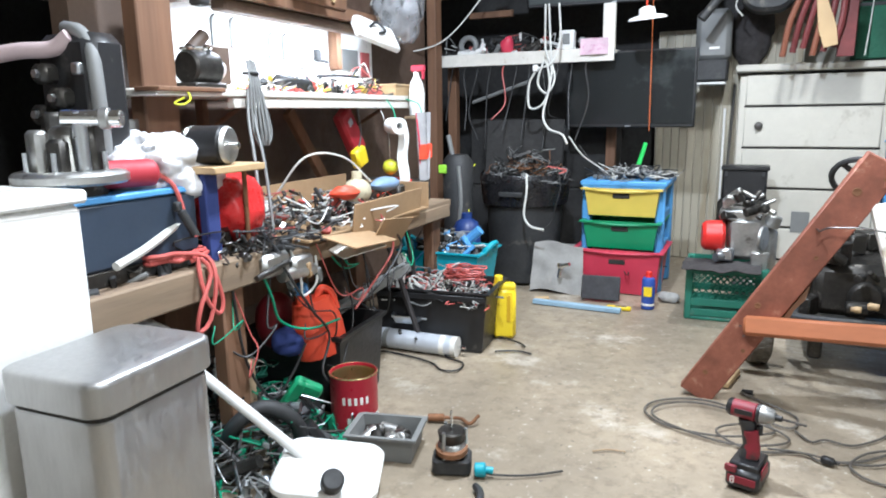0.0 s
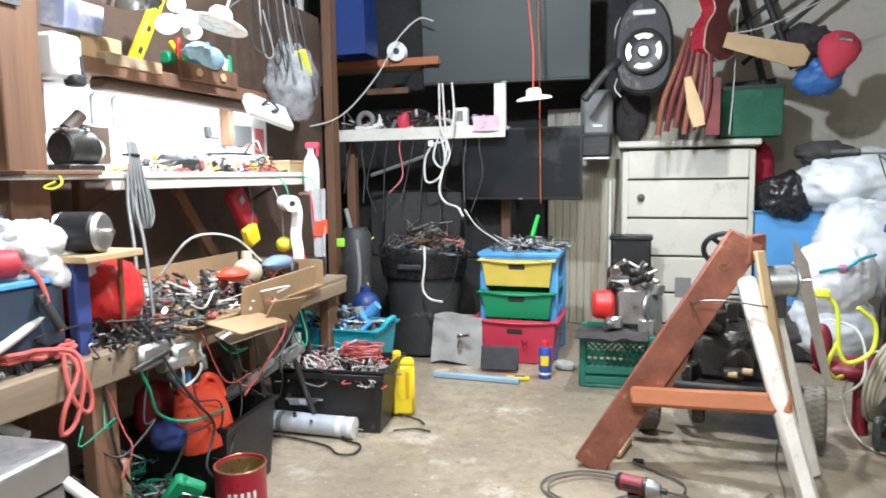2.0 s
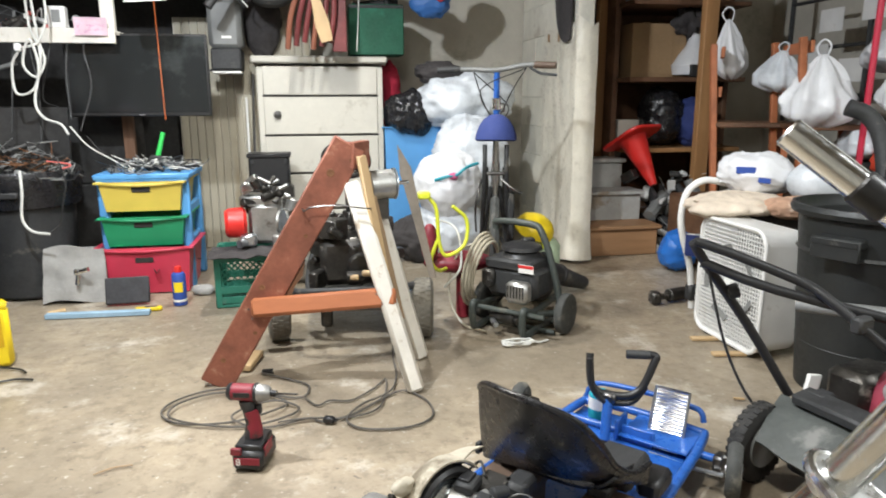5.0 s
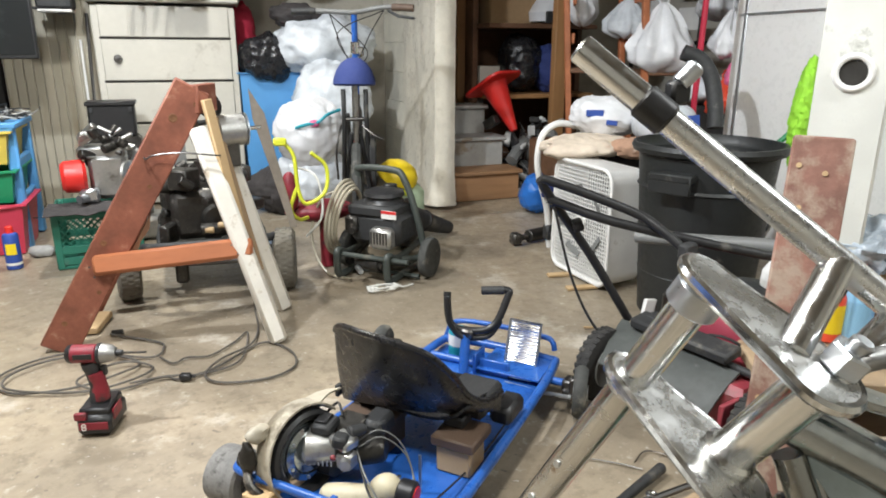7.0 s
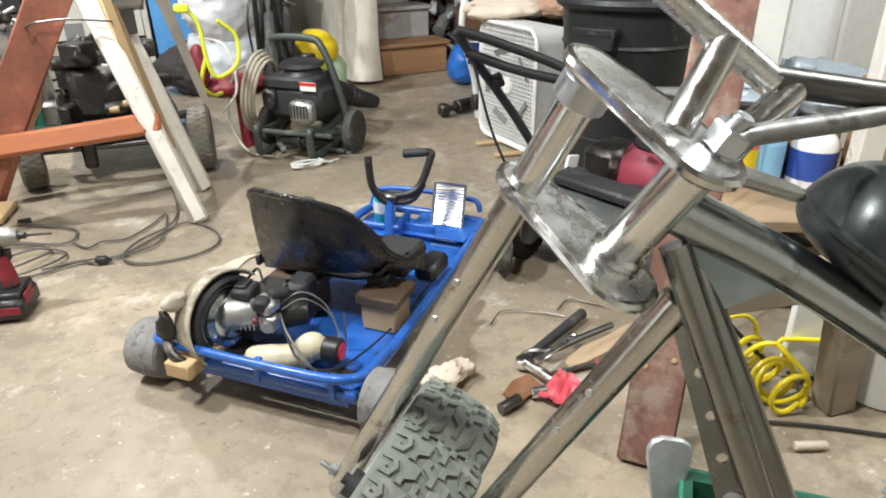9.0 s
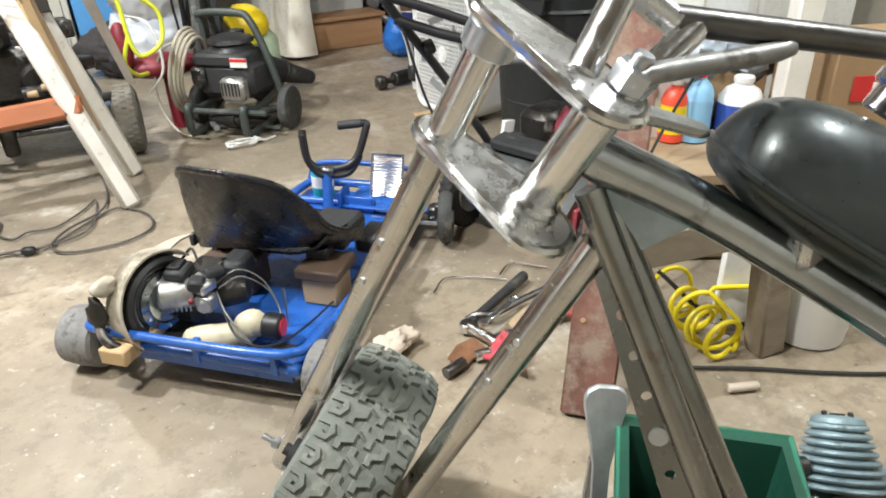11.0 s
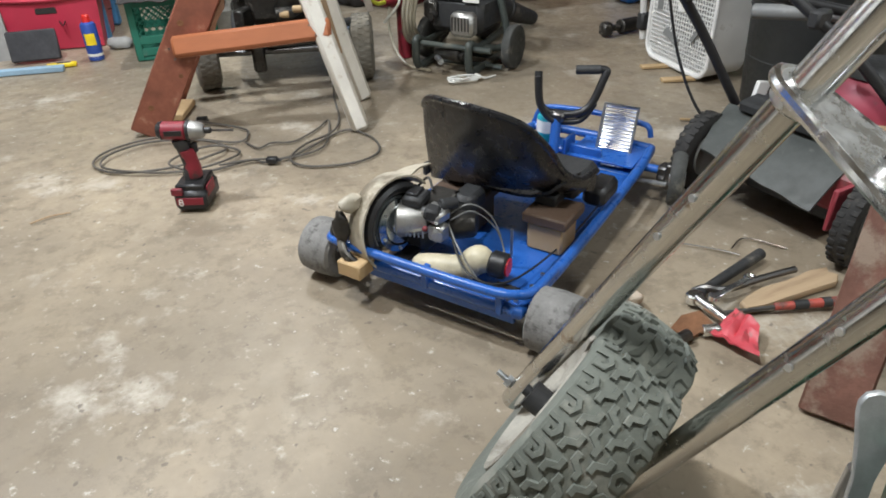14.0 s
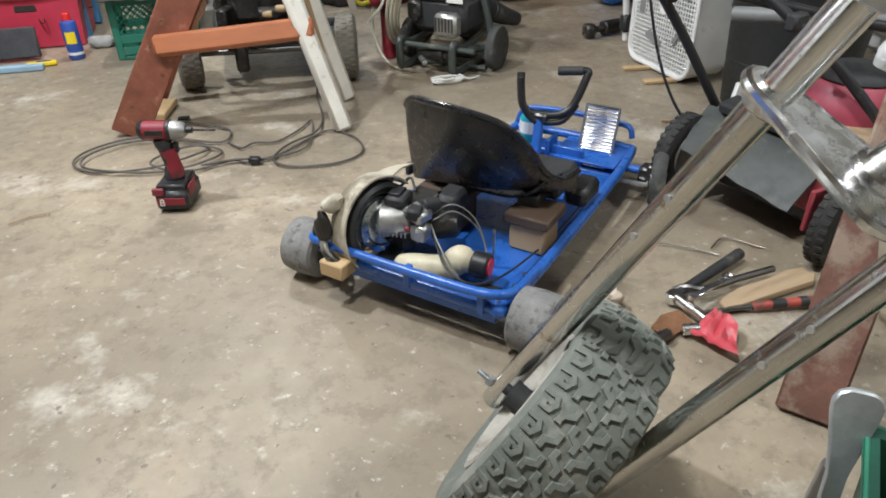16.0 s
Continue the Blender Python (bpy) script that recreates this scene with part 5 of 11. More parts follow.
# ---- milk crate of engine parts ----
def crate(name, w, d, h, ma, label, m, cat="crate"):
    c = thing(name, label, cat, m)
    part("base", Mesh().box((0, 0, 0.008), (w, d, 0.016), bev=0.003), ma, c)
    for x in (-1, 1):
        for y in (-1, 1):
            part("corner", Mesh().box((x * (w / 2 - 0.015), y * (d / 2 - 0.015), h / 2), (0.034, 0.034, h), bev=0.006), ma, c)
    for z in (0.02, h * 0.27, h - 0.035):
        t = 0.035
        for y in (-1, 1):
            part("band", Mesh().box((0, y * (d / 2 - 0.004), z + t / 2), (w, 0.009, t), bev=0.003), ma, c)
        for x in (-1, 1):
            part("band", Mesh().box((x * (w / 2 - 0.004), 0, z + t / 2), (0.009, d, t), bev=0.003), ma, c)
    lat = Mesh()
    z0, z1 = h * 0.27 + 0.03, h - 0.035
    s = z1 - z0
    for L, flip in ((w, 0), (d, 1)):
        n = int(L / 0.03)
        for side in (-1, 1):
            for i in range(-3, n):
                for k in (-1, 1):
                    x0 = -L / 2 + (i + 0.5) * 0.03 + (0 if k > 0 else s)
                    x1 = x0 + k * s
                    a, b, za, zb = x0, x1, z0, z1
                    lo, hi = -L / 2 + 0.02, L / 2 - 0.02
                    def cut(a, za, b, zb):
                        if a < lo:
                            za, a = za + (zb - za) * (lo - a) / (b - a), lo
                        if a > hi:
                            za, a = za + (zb - za) * (hi - a) / (b - a), hi
                        return a, za
                    if max(a, b) <= lo or min(a, b) >= hi:
                        continue
                    na, nza = cut(a, za, b, zb)
                    nb, nzb = cut(b, zb, a, za)
                    off = side * ((d if not flip else w) / 2 - 0.004)
                    p, q = ((na, off, nza), (nb, off, nzb)) if not flip else ((off, na, nza), (off, nb, nzb))
                    lat.cyl(p, q, 0.0032, n=5)
    lt = part("lattice", lat, ma, c)
    lt["kind"] = "stuff"
    return c


crate("milk_crate", 0.36, 0.33, 0.26, CRATEG, "green plastic milk crate with lattice sides holding an engine", pose(0.545, 3.60, 0, 0, 0, 4))

# ---- middle of the floor: drill, cords, small tools ----
drq = pose(0.69, 1.935, 0, 0, 0, -14)
dl = thing("impact_driver", "red and black cordless impact driver standing on its battery", "power tool", drq)
bt = part("battery", Mesh().box((0.0, 0, 0.03), (0.085, 0.125, 0.055), bev=0.01).box((0, 0, 0.063), (0.075, 0.1, 0.02), bev=0.006), BLACKP, dl)
part("battery_stripe", Mesh().box((0.0, -0.0632, 0.032), (0.07, 0.003, 0.02), bev=0.001), TOOLRED, bt)
part("battery_side", Mesh().box((0.043, -0.01, 0.05), (0.003, 0.06, 0.03), bev=0.001), TOOLRED, bt)
part("battery_latch", Mesh().box((-0.03, -0.058, 0.058), (0.03, 0.012, 0.02), bev=0.003), TOOLRED, bt)
txt = bpy.data.curves.new("battery_number", "FONT")
txt.body, txt.size, txt.extrude = "8", 0.028, 0.0006
txt.materials.append(LABELW)
tob = new("number", txt)
tob.parent = bt
tob.matrix_basis = pose(-0.03, -0.0652, 0.021, 90, 0, 0)
part("grip", Mesh().tube([(0.0, 0, 0.065), (0.002, 0, 0.11), (-0.006, 0, 0.15), (-0.012, 0, 0.182)], [0.024, 0.02, 0.019, 0.022], 14, 4), BLACKM, dl)
part("grip_panel", Mesh().tube([(0.006, -0.004, 0.08), (0.006, -0.004, 0.12), (0.0, -0.004, 0.155)], [0.021, 0.0185, 0.02], 14, 3), TOOLRED, dl)
part("trigger", Mesh().box((0.02, 0, 0.158), (0.016, 0.015, 0.028), bev=0.005), BLACKP, dl)
part("motor_housing", Mesh().cyl((-0.058, 0, 0.206), (0.014, 0, 0.204), 0.0235, 0.0245, 24, 0.006), TOOLRED, dl)
part("rear_cap", Mesh().cyl((-0.064, 0, 0.2065), (-0.046, 0, 0.206), 0.0225, 0.025, 24, 0.005), BLACKP, dl)
part("badge", Mesh().box((-0.018, -0.0238, 0.206), (0.045, 0.003, 0.014), bev=0.001), BLACKP, dl)
part("gear_case", Mesh().lathe([(0.0, 0), (0.025, 0), (0.0255, 0.012), (0.021, 0.036), (0.014, 0.044), (0.0, 0.045)], 24, pose(0.012, 0, 0.204, 0, 90, 0)), DULLM, dl)
part("case_band", Mesh().lathe([(0.0248, 0.0), (0.0275, 0.001), (0.0275, 0.008), (0.0255, 0.009)], 24, pose(0.012, 0, 0.204, 0, 90, 0)), BLACKP, dl)
part("chuck", Mesh().cyl((0.055, 0, 0.204), (0.073, 0, 0.2035), 0.009, 0.008, 16, 0.002), BLACKP, dl)
part("bit", Mesh().cyl((0.073, 0, 0.2035), (0.13, 0, 0.202), 0.003, n=6), DSTEEL, dl)


def floor_cord(name, pts, r, ma, label, cat="cable", steps=8):
    return solid(name, wire([(x, y, r + 0.001 + z) for x, y, z in pts], r, steps, 7), ma, label, cat)


floor_cord("extension_cord", [(0.70, 2.555, 0), (0.66, 2.56, 0), (0.80, 2.45, 0), (0.83, 2.39, 0), (0.79, 2.32, 0), (0.60, 2.42, 0.004), (0.48, 2.43, 0), (0.385, 2.36, 0), (0.37, 2.27, 0), (0.45, 2.19, 0), (0.60, 2.17, 0.004), (0.72, 2.22, 0.008), (0.76, 2.29, 0), (0.68, 2.36, 0.006), (0.52, 2.40, 0.004), (0.41, 2.33, 0.006), (0.40, 2.24, 0.005), (0.50, 2.17, 0.005), (0.64, 2.14, 0), (0.76, 2.17, 0.006), (0.80, 2.24, 0.002), (0.72, 2.29, 0.01), (0.62, 2.25, 0.006), (0.60, 2.18, 0.008), (0.70, 2.12, 0.0), (0.83, 2.16, 0), (0.88, 2.13, 0), (0.98, 2.17, 0), (1.09, 2.28, 0), (1.16, 2.31, 0), (1.22, 2.21, 0), (1.215, 2.10, 0), (1.13, 2.045, 0), (1.0, 2.06, 0), (0.95, 2.12, 0.005), (1.0, 2.22, 0.004), (1.10, 2.30, 0.006), (1.14, 2.45, 0), (1.15, 2.67, 0.0), (1.17, 2.74, 0.12), (1.14, 2.60, 0.24)], 0.0036, CABLEGR, "thin black extension cord looped loosely on the floor")
floor_cord("power_cord", [(0.82, 2.31, 0), (0.86, 2.25, 0), (0.90, 2.28, 0), (0.97, 2.27, 0), (1.05, 2.35, 0), (1.10, 2.42, 0), (1.06, 2.2, 0.002), (0.95, 2.14, 0.002), (0.84, 2.15, 0.006), (0.74, 2.14, 0.006)], 0.0032, CABLEGR, "grey-black power cord crossing the floor")
solid("cord_plug", Mesh().box((0, 0, 0.012), (0.035, 0.022, 0.02), bev=0.005).cyl((0.017, 0.005, 0.012), (0.03, 0.005, 0.012), 0.002, n=6).cyl((0.017, -0.005, 0.012), (0.03, -0.005, 0.012), 0.002, n=6), BLACKP, "small black plug on the concrete", "plug", pose(0.895, 2.125, 0, 0, 0, -20))
solid("cord_end", Mesh().cyl((0, 0, 0.01), (0.035, 0.01, 0.01), 0.009, 0.006, 10), BLACKP, "black cord end lying on the floor", "plug", pose(0.695, 2.56, 0, 0, 0, 150))
solid("dry_twig", wire([(0.27, 1.93, 0.004), (0.31, 1.96, 0.003), (0.36, 1.965, 0.004)], 0.0025), WOOD, "dry brown stalk on the floor", "twig")
rp = coil((1.66, 2.68, 0.006), 0.045, 3.2, 0.004, 0.5, 4, (1.3, 0.6)) + [(1.75, 2.68, 0.006), (1.80, 2.70, 0.006)]
solid("rope_scrap", wire(rp, 0.004, 3), CABLEW, "scrap of white rope on the floor", "rope")

# ---- go-kart chassis behind the sawhorse ----
ch = thing("cart_chassis", "dark greasy go-kart chassis with wheels, engine and steering wheel", "kart", pose(1.03, 2.97, 0))


def tyre(R, w, r0, n=36):
    return [(r0, -w * 0.42), (R * 0.86, -w * 0.5), (R * 0.97, -w * 0.4), (R, -w * 0.15), (R, w * 0.15), (R * 0.97, w * 0.4), (R * 0.86, w * 0.5), (r0, w * 0.42)]


ty = Mesh().lathe(tyre(0.125, 0.085, 0.06), 36)
for i in range(34):
    for s in (-1, 0, 1):
        a = 2 * math.pi * (i + 0.5 * (s == 0)) / 34
        ty.box((0.124 - 0.002 * abs(s), 0, 0.024 * s), (0.006, 0.012, 0.018), Matrix.Rotation(a, 4, "Z"), 0.001)
ty = ty.data("tyre", mat("brown_dusty_rubber", (0.17, 0.155, 0.125), 0.85, var=0.3, scale=9, fine=60, bump=0.25, second=(0.08, 0.075, 0.065), amount=0.25, spot=12))
for x, y, rz in ((-0.33, -0.03, 8), (0.272, -0.10, -10)):
    w = part("wheel", ty, None, ch, "dusty black pneumatic wheel", pose(x, y, 0.125, 90, 0, 90 + rz))
    part("rim", Mesh().lathe([(0.015, -0.03), (0.045, -0.03), (0.062, -0.04), (0.062, 0.04), (0.045, 0.03), (0.015, 0.03)], 24), GREYPL, w)
part("axle", Mesh().cyl((-0.29, -0.02, 0.125), (0.25, -0.09, 0.125), 0.013, n=10), DSTEEL, ch)
for x in (-0.2, 0.2):
    part("frame_rail", Mesh().tube([(x * 0.7, -0.2, 0.22), (x, 0.0, 0.2), (x, 0.5, 0.2), (x * 0.8, 0.62, 0.28)], 0.016, 10, 3), BLACKM, ch)
part("front_hoop", Mesh().tube([(-0.26, -0.06, 0.21), (-0.22, -0.17, 0.235), (0.0, -0.2, 0.24), (0.20, -0.16, 0.235), (0.24, -0.04, 0.21)], 0.016, 10, 4), BLACKM, ch)
part("pan", Mesh().box((0, 0.25, 0.17), (0.4, 0.6, 0.01)), GREASE, ch)
part("metal_box", Mesh().box((0.18, -0.10, 0.155), (0.13, 0.09, 0.075), pose(0, 0, 0, 0, 0, 8), 0.004), GALV, ch, "small bare metal box")
part("hydraulic_bracket", Mesh().box((0.02, -0.05, 0.165), (0.24, 0.05, 0.05), bev=0.006).box((-0.13, -0.05, 0.11), (0.05, 0.05, 0.12), bev=0.01), GREASE, ch)
part("engine", Mesh().box((0, 0.12, 0.32), (0.30, 0.34, 0.2), bev=0.03).cyl((0.02, 0.0, 0.30), (0.02, -0.07, 0.30), 0.07, 0.06, 20, 0.012), GREASE, ch, "oily engine with tangled fittings")
g = random.Random(21)
for i in range(40):
    p = Vector((g.uniform(-0.2, 0.2), g.uniform(-0.1, 0.35), g.uniform(0.25, 0.47)))
    if g.random() < 0.5:
        part("engine_bracket", Mesh().box((0, 0, 0), [g.uniform(0.03, 0.1) for k in range(3)], bev=0.006), GREASE, ch, "", Matrix.Translation(p) @ Matrix.Rotation(g.uniform(-0.6, 0.6), 4, "Z"))
    else:
        d = Vector((g.uniform(-1, 1), g.uniform(-1, 1), g.uniform(-0.6, 0.6))).normalized() * g.uniform(0.04, 0.1)
        part("engine_pipe", Mesh().cyl((0, 0, 0), d, g.uniform(0.008, 0.03), n=12, bev=0.003), GREASE if i % 3 else DSTEEL, ch, "", Matrix.Translation(p))
for p in [(0.02, -0.12, 0.29), (-0.03, -0.1, 0.27), (0.09, -0.1, 0.30)]:
    part("fitting", Mesh().cyl(p, (p[0] + 0.035, p[1] - 0.01, p[2]), 0.013, n=10, bev=0.003), TANW if p[0] < 0.05 else GALV, ch)
sw = part("steering_wheel", Mesh().tube([(0.095 * math.cos(a), 0.095 * math.sin(a), 0) for a in [2 * math.pi * i / 28 for i in range(28)]], 0.011, 8, 0, True, pose(-0.025, 0.06, 0.735, -50, 12, 0)), BLACKM, ch, "small black steering wheel")
part("spoke", Mesh().box((0, 0, 0), (0.18, 0.022, 0.008), pose(-0.025, 0.06, 0.735, -50, 12, 0) @ pose(0, 0, 0, 0, 0, 35)).box((0.04, 0.0, 0), (0.09, 0.02, 0.008), pose(-0.025, 0.06, 0.735, -50, 12, 0) @ pose(0, 0, 0, 0, 0, -60)), BLACKM, sw)
part("column", Mesh().cyl((-0.025, 0.06, 0.735), (-0.02, 0.22, 0.42), 0.009, n=8), DSTEEL, ch)

# ---- motor drum resting on the sawhorse top ----
dm = thing("motor_drum", "round white-silver motor housing with a short shaft", "motor", pose(1.105, 2.50, 0.655, 0, 0, 0))
part("housing", Mesh().cyl((-0.045, 0, 0.035), (0.045, 0.02, 0.04), 0.052, n=28, bev=0.006), ALU, dm)
part("front_disc", Mesh().cyl((0.045, 0.02, 0.04), (0.05, 0.021, 0.04), 0.055, n=28), GALV, dm)
part("shaft", Mesh().cyl((0.05, 0.02, 0.04), (0.10, 0.03, 0.043), 0.007, n=10), CHROME, dm)
part("support_strap", Mesh().box((0, 0, -0.03), (0.05, 0.03, 0.1), bev=0.004), DSTEEL, dm)

# ---- tall pointed metal strip and yellow trimmer handle beside it ----
mb0, mb1 = Vector((1.335, 2.80, 0.268)), Vector((1.205, 2.815, 0.80))
solid("sheet_metal", Mesh().prism([(0.0, -0.013), (0.3, -0.021), (0.46, -0.028), (0.56, 0.004), (0.45, 0.024), (0.3, 0.02), (0.0, 0.014)], -0.002, 0.002, None, 0.001), mat("weathered_tin_strip", (0.36, 0.32, 0.27), 0.5, 0.5, var=0.25, scale=8, fine=40, bump=0.1), "long pointed strip of weathered sheet metal", "metal strip", axes(mb0, mb1 - mb0, z=(-0.5, -0.8, 0.2)))
yt = thing("trimmer_handle", "yellow-green tubular handle with red tool body", "garden tool", pose(1.42, 3.0, 0))
part("handle_tube", Mesh().tube([(-0.10, -0.2, 0.60), (-0.07, -0.2, 0.55), (-0.06, -0.2, 0.42), (-0.03, -0.2, 0.36), (0.05, -0.18, 0.40), (0.06, -0.17, 0.50), (0.0, -0.18, 0.56)], 0.008, 10, 4), LEMON, yt)
part("support_tube", Mesh().tube([(-0.06, -0.2, 0.44), (-0.09, -0.18, 0.34), (-0.05, -0.12, 0.28), (0.0, -0.02, 0.26)], 0.008, 10, 4), LEMON, yt)
part("clip", Mesh().box((-0.12, -0.2, 0.61), (0.05, 0.03, 0.03), bev=0.006), LEMON, yt)
part("tool_body", Mesh().ball((0.08, 0.1, 0.26), (0.16, 0.09, 0.05), 24, 12, 0.05, 5, 2), TOOLRED, yt, "dusty red plastic tool body")
part("tool_neck", Mesh().ball((-0.06, 0.05, 0.36), (0.04, 0.045, 0.09), 16, 12), TOOLRED, yt)
part("tool_leg", Mesh().cyl((0.1, 0.1, 0.0), (0.1, 0.1, 0.24), 0.03, n=12), TOOLRED, yt)
part("hose", wire([(-0.05, 0.0, 0.48), (0.03, -0.1, 0.45), (0.04, -0.15, 0.3), (-0.02, -0.1, 0.2)], 0.005), CABLEW, yt)

# ---- pressure washer ----
pw = thing("pressure_washer", "dark green-grey pressure washer with black engine and coiled hose", "pressure washer", pose(1.752, 2.885, 0, 0, 0, -44))
FR = mat("dark_green_frame", (0.055, 0.065, 0.058), 0.45, var=0.2, bump=0.08, second=(0.15, 0.14, 0.11), amount=0.05)
for x in (-0.165, 0.075):
    part("frame_loop", Mesh().tube([(x, 0.16, 0.12), (x, -0.06, 0.10), (x, -0.15, 0.13), (x, -0.165, 0.1), (x, -0.15, 0.02), (x, -0.05, 0.016), (x, 0.14, 0.016)], 0.0155, 10, 4), FR, pw)
part("top_handle", Mesh().tube([(-0.215, 0.1, 0.12), (-0.205, 0.1, 0.40), (-0.185, 0.09, 0.445), (-0.01, 0.07, 0.45), (0.045, 0.06, 0.42), (0.105, 0.05, 0.28), (0.145, 0.04, 0.10), (0.08, -0.05, 0.09)], 0.0155, 10, 4), FR, pw, "bent tube handle")
for y, z in ((-0.03, 0.016), (0.1, 0.016), (-0.14, 0.11)):
    part("cross_tube", Mesh().cyl((-0.17, y, z), (0.16, y, z), 0.011, n=8), FR, pw)
for x in (0.18, -0.215):
    w = part("wheel", Mesh().lathe(tyre(0.088, 0.04, 0.058), 28), RUBBER, pw, "", pose(x, 0.03, 0.089, 90, 0, 90))
    part("rim", Mesh().lathe([(0.012, -0.012), (0.05, -0.014), (0.06, -0.01), (0.06, 0.01), (0.05, 0.014), (0.012, 0.012)], 20), BLACKM, w)
eb = part("engine_block", Mesh().box((-0.02, 0.0, 0.22), (0.24, 0.2, 0.14), bev=0.025).box((-0.03, -0.02, 0.30), (0.22, 0.18, 0.05), bev=0.02), BLACKM, pw)
part("recoil_dome", Mesh().lathe([(0.0, 0.06), (0.05, 0.058), (0.085, 0.045), (0.09, 0.03), (0.075, 0.02), (0.09, 0.0)], 28, pose(-0.02, 0.0, 0.325)), BLACKP, eb)
part("fuel_cap", Mesh().cyl((-0.02, 0.06, 0.37), (-0.02, 0.06, 0.39), 0.03, n=20, bev=0.004), BLACKP, eb)
part("warning_label", Mesh().box((0.06, -0.112, 0.295), (0.07, 0.003, 0.035)), LABELW, eb)
part("label_band", Mesh().box((0.06, -0.114, 0.305), (0.07, 0.002, 0.013)), REDINK, eb)
mf = part("muffler_guard", Mesh().box((0.04, -0.135, 0.20), (0.1, 0.06, 0.09), bev=0.02), ALU, eb)
for i in range(6):
    part("slot", Mesh().box((0.005 + 0.014 * i, -0.166, 0.205), (0.006, 0.003, 0.05)), SLOT, mf)
part("carburettor", Mesh().box((-0.12, -0.1, 0.24), (0.06, 0.05, 0.07), bev=0.01).cyl((-0.1, -0.12, 0.22), (-0.1, -0.15, 0.22), 0.015, n=12), GREASE, eb)
part("pump", Mesh().cyl((-0.1, -0.1, 0.075), (0.02, -0.12, 0.075), 0.03, n=16, bev=0.005).cyl((0.02, -0.12, 0.075), (0.05, -0.14, 0.075), 0.018, n=12), GREASE, pw)
part("hose_fitting", Mesh().cyl((-0.08, -0.14, 0.06), (-0.04, -0.18, 0.055), 0.012, n=10), GALV, pw)
for i in range(4):
    r = 0.13 + 0.012 * i
    part("hose_loop", Mesh().tube([(-0.19 - 0.012 * i + 0.03 * math.sin(a), -0.02 + r * 0.75 * math.cos(a), 0.24 + r * math.sin(a)) for a in [2 * math.pi * k / 20 for k in range(20)]], 0.0075, 7, 2, True), HOSET, pw)
part("hose_tail", wire([(-0.2, -0.05, 0.37), (-0.28, -0.08, 0.33), (-0.33, -0.1, 0.2), (-0.30, -0.12, 0.08), (-0.22, -0.14, 0.01), (-0.1, -0.16, 0.01)], 0.0055), HOSET, pw)

# ---- bicycle against the partition ----
bk = thing("bicycle", "dark bicycle with blue stem and navy saddle, seen end on", "bicycle", axes((1.70, 3.22, 0), (0.25, 0.968, 0)))
part("saddle", Mesh().lathe([(0.0, 0.118), (0.03, 0.113), (0.058, 0.094), (0.08, 0.062), (0.094, 0.022), (0.096, 0.0), (0.086, -0.006), (0.0, 0.004)], 28, pose(0.0, 0, 0.80, 0, 4, 0)).ball((0.12, 0, 0.85), (0.10, 0.045, 0.035), 16, 8, 0.03, 4, 1), NAVY, bk, "wide navy blue padded saddle cover")
part("seat_post", Mesh().cyl((0.03, 0, 0.5), (0.02, 0, 0.83), 0.014, n=10), ALU, bk)
for R, x, nm in ((0.25, 0.10, "rear_wheel"), (0.30, 0.72, "front_wheel")):
    w = part(nm, Mesh().tube([(R * math.cos(a), R * math.sin(a), 0) for a in [2 * math.pi * i / 40 for i in range(40)]], 0.024, 8, 0, True, pose(x, 0, R + 0.024, 90, 0, 0)), RUBBER, bk)
    for i in range(18):
        a = 2 * math.pi * i / 18
        part("spoke", Mesh().cyl((0, 0, 0), (R * math.cos(a), R * math.sin(a), 0), 0.0015, n=4, m=pose(x, 0, R + 0.024, 90, 0, 0)), GALV, w)
for a, b, r in [((0.03, 0, 0.60), (0.30, 0, 0.28), 0.017), ((0.05, 0, 0.58), (0.50, 0, 0.72), 0.018), ((0.30, 0, 0.28), (0.52, 0, 0.66), 0.02), ((0.10, 0.06, 0.274), (0.30, 0.03, 0.28), 0.01), ((0.10, -0.06, 0.274), (0.30, -0.03, 0.28), 0.01), ((0.10, 0.06, 0.274), (0.03, 0.02, 0.58), 0.01), ((0.10, -0.06, 0.274), (0.03, -0.02, 0.58), 0.01), ((0.52, 0.05, 0.62), (0.72, 0.05, 0.324), 0.012), ((0.52, -0.05, 0.62), (0.72, -0.05, 0.324), 0.012)]:
    part("frame_tube", Mesh().cyl(a, b, r, n=10), BLACKM, bk)
for y in (0.05, -0.05):
    part("carrier_stay", Mesh().tube([(-0.04, y, 0.78), (-0.05, y, 0.64), (0.10, y * 1.3, 0.30)], 0.011, 10, 3), BLACKM, bk)
part("carrier_bridge", Mesh().cyl((-0.05, 0.05, 0.65), (-0.05, -0.05, 0.65), 0.009, n=10), DSTEEL, bk)
part("reflector_bracket", Mesh().tube([(-0.04, -0.03, 0.62), (-0.06, -0.08, 0.58), (-0.06, -0.12, 0.56)], 0.007, 8, 2), DSTEEL, bk)
part("chain_guard", Mesh().box((0.05, -0.075, 0.44), (0.14, 0.03, 0.24), bev=0.01), BLACKM, bk)
part("brake_rod", wire([(0.0, 0.065, 0.62), (-0.03, 0.09, 0.50), (0.05, 0.09, 0.36)], 0.005), DSTEEL, bk)
part("stem", Mesh().cyl((0.50, 0, 0.66), (0.46, 0, 1.12), 0.016, n=12), BLUE, bk, "bright blue handlebar stem")
part("stem_clamp", Mesh().cyl((0.478, 0, 0.93), (0.474, 0, 0.99), 0.024, n=14, bev=0.004).box((0.49, -0.03, 0.94), (0.05, 0.03, 0.05), bev=0.008), CHROME, bk)
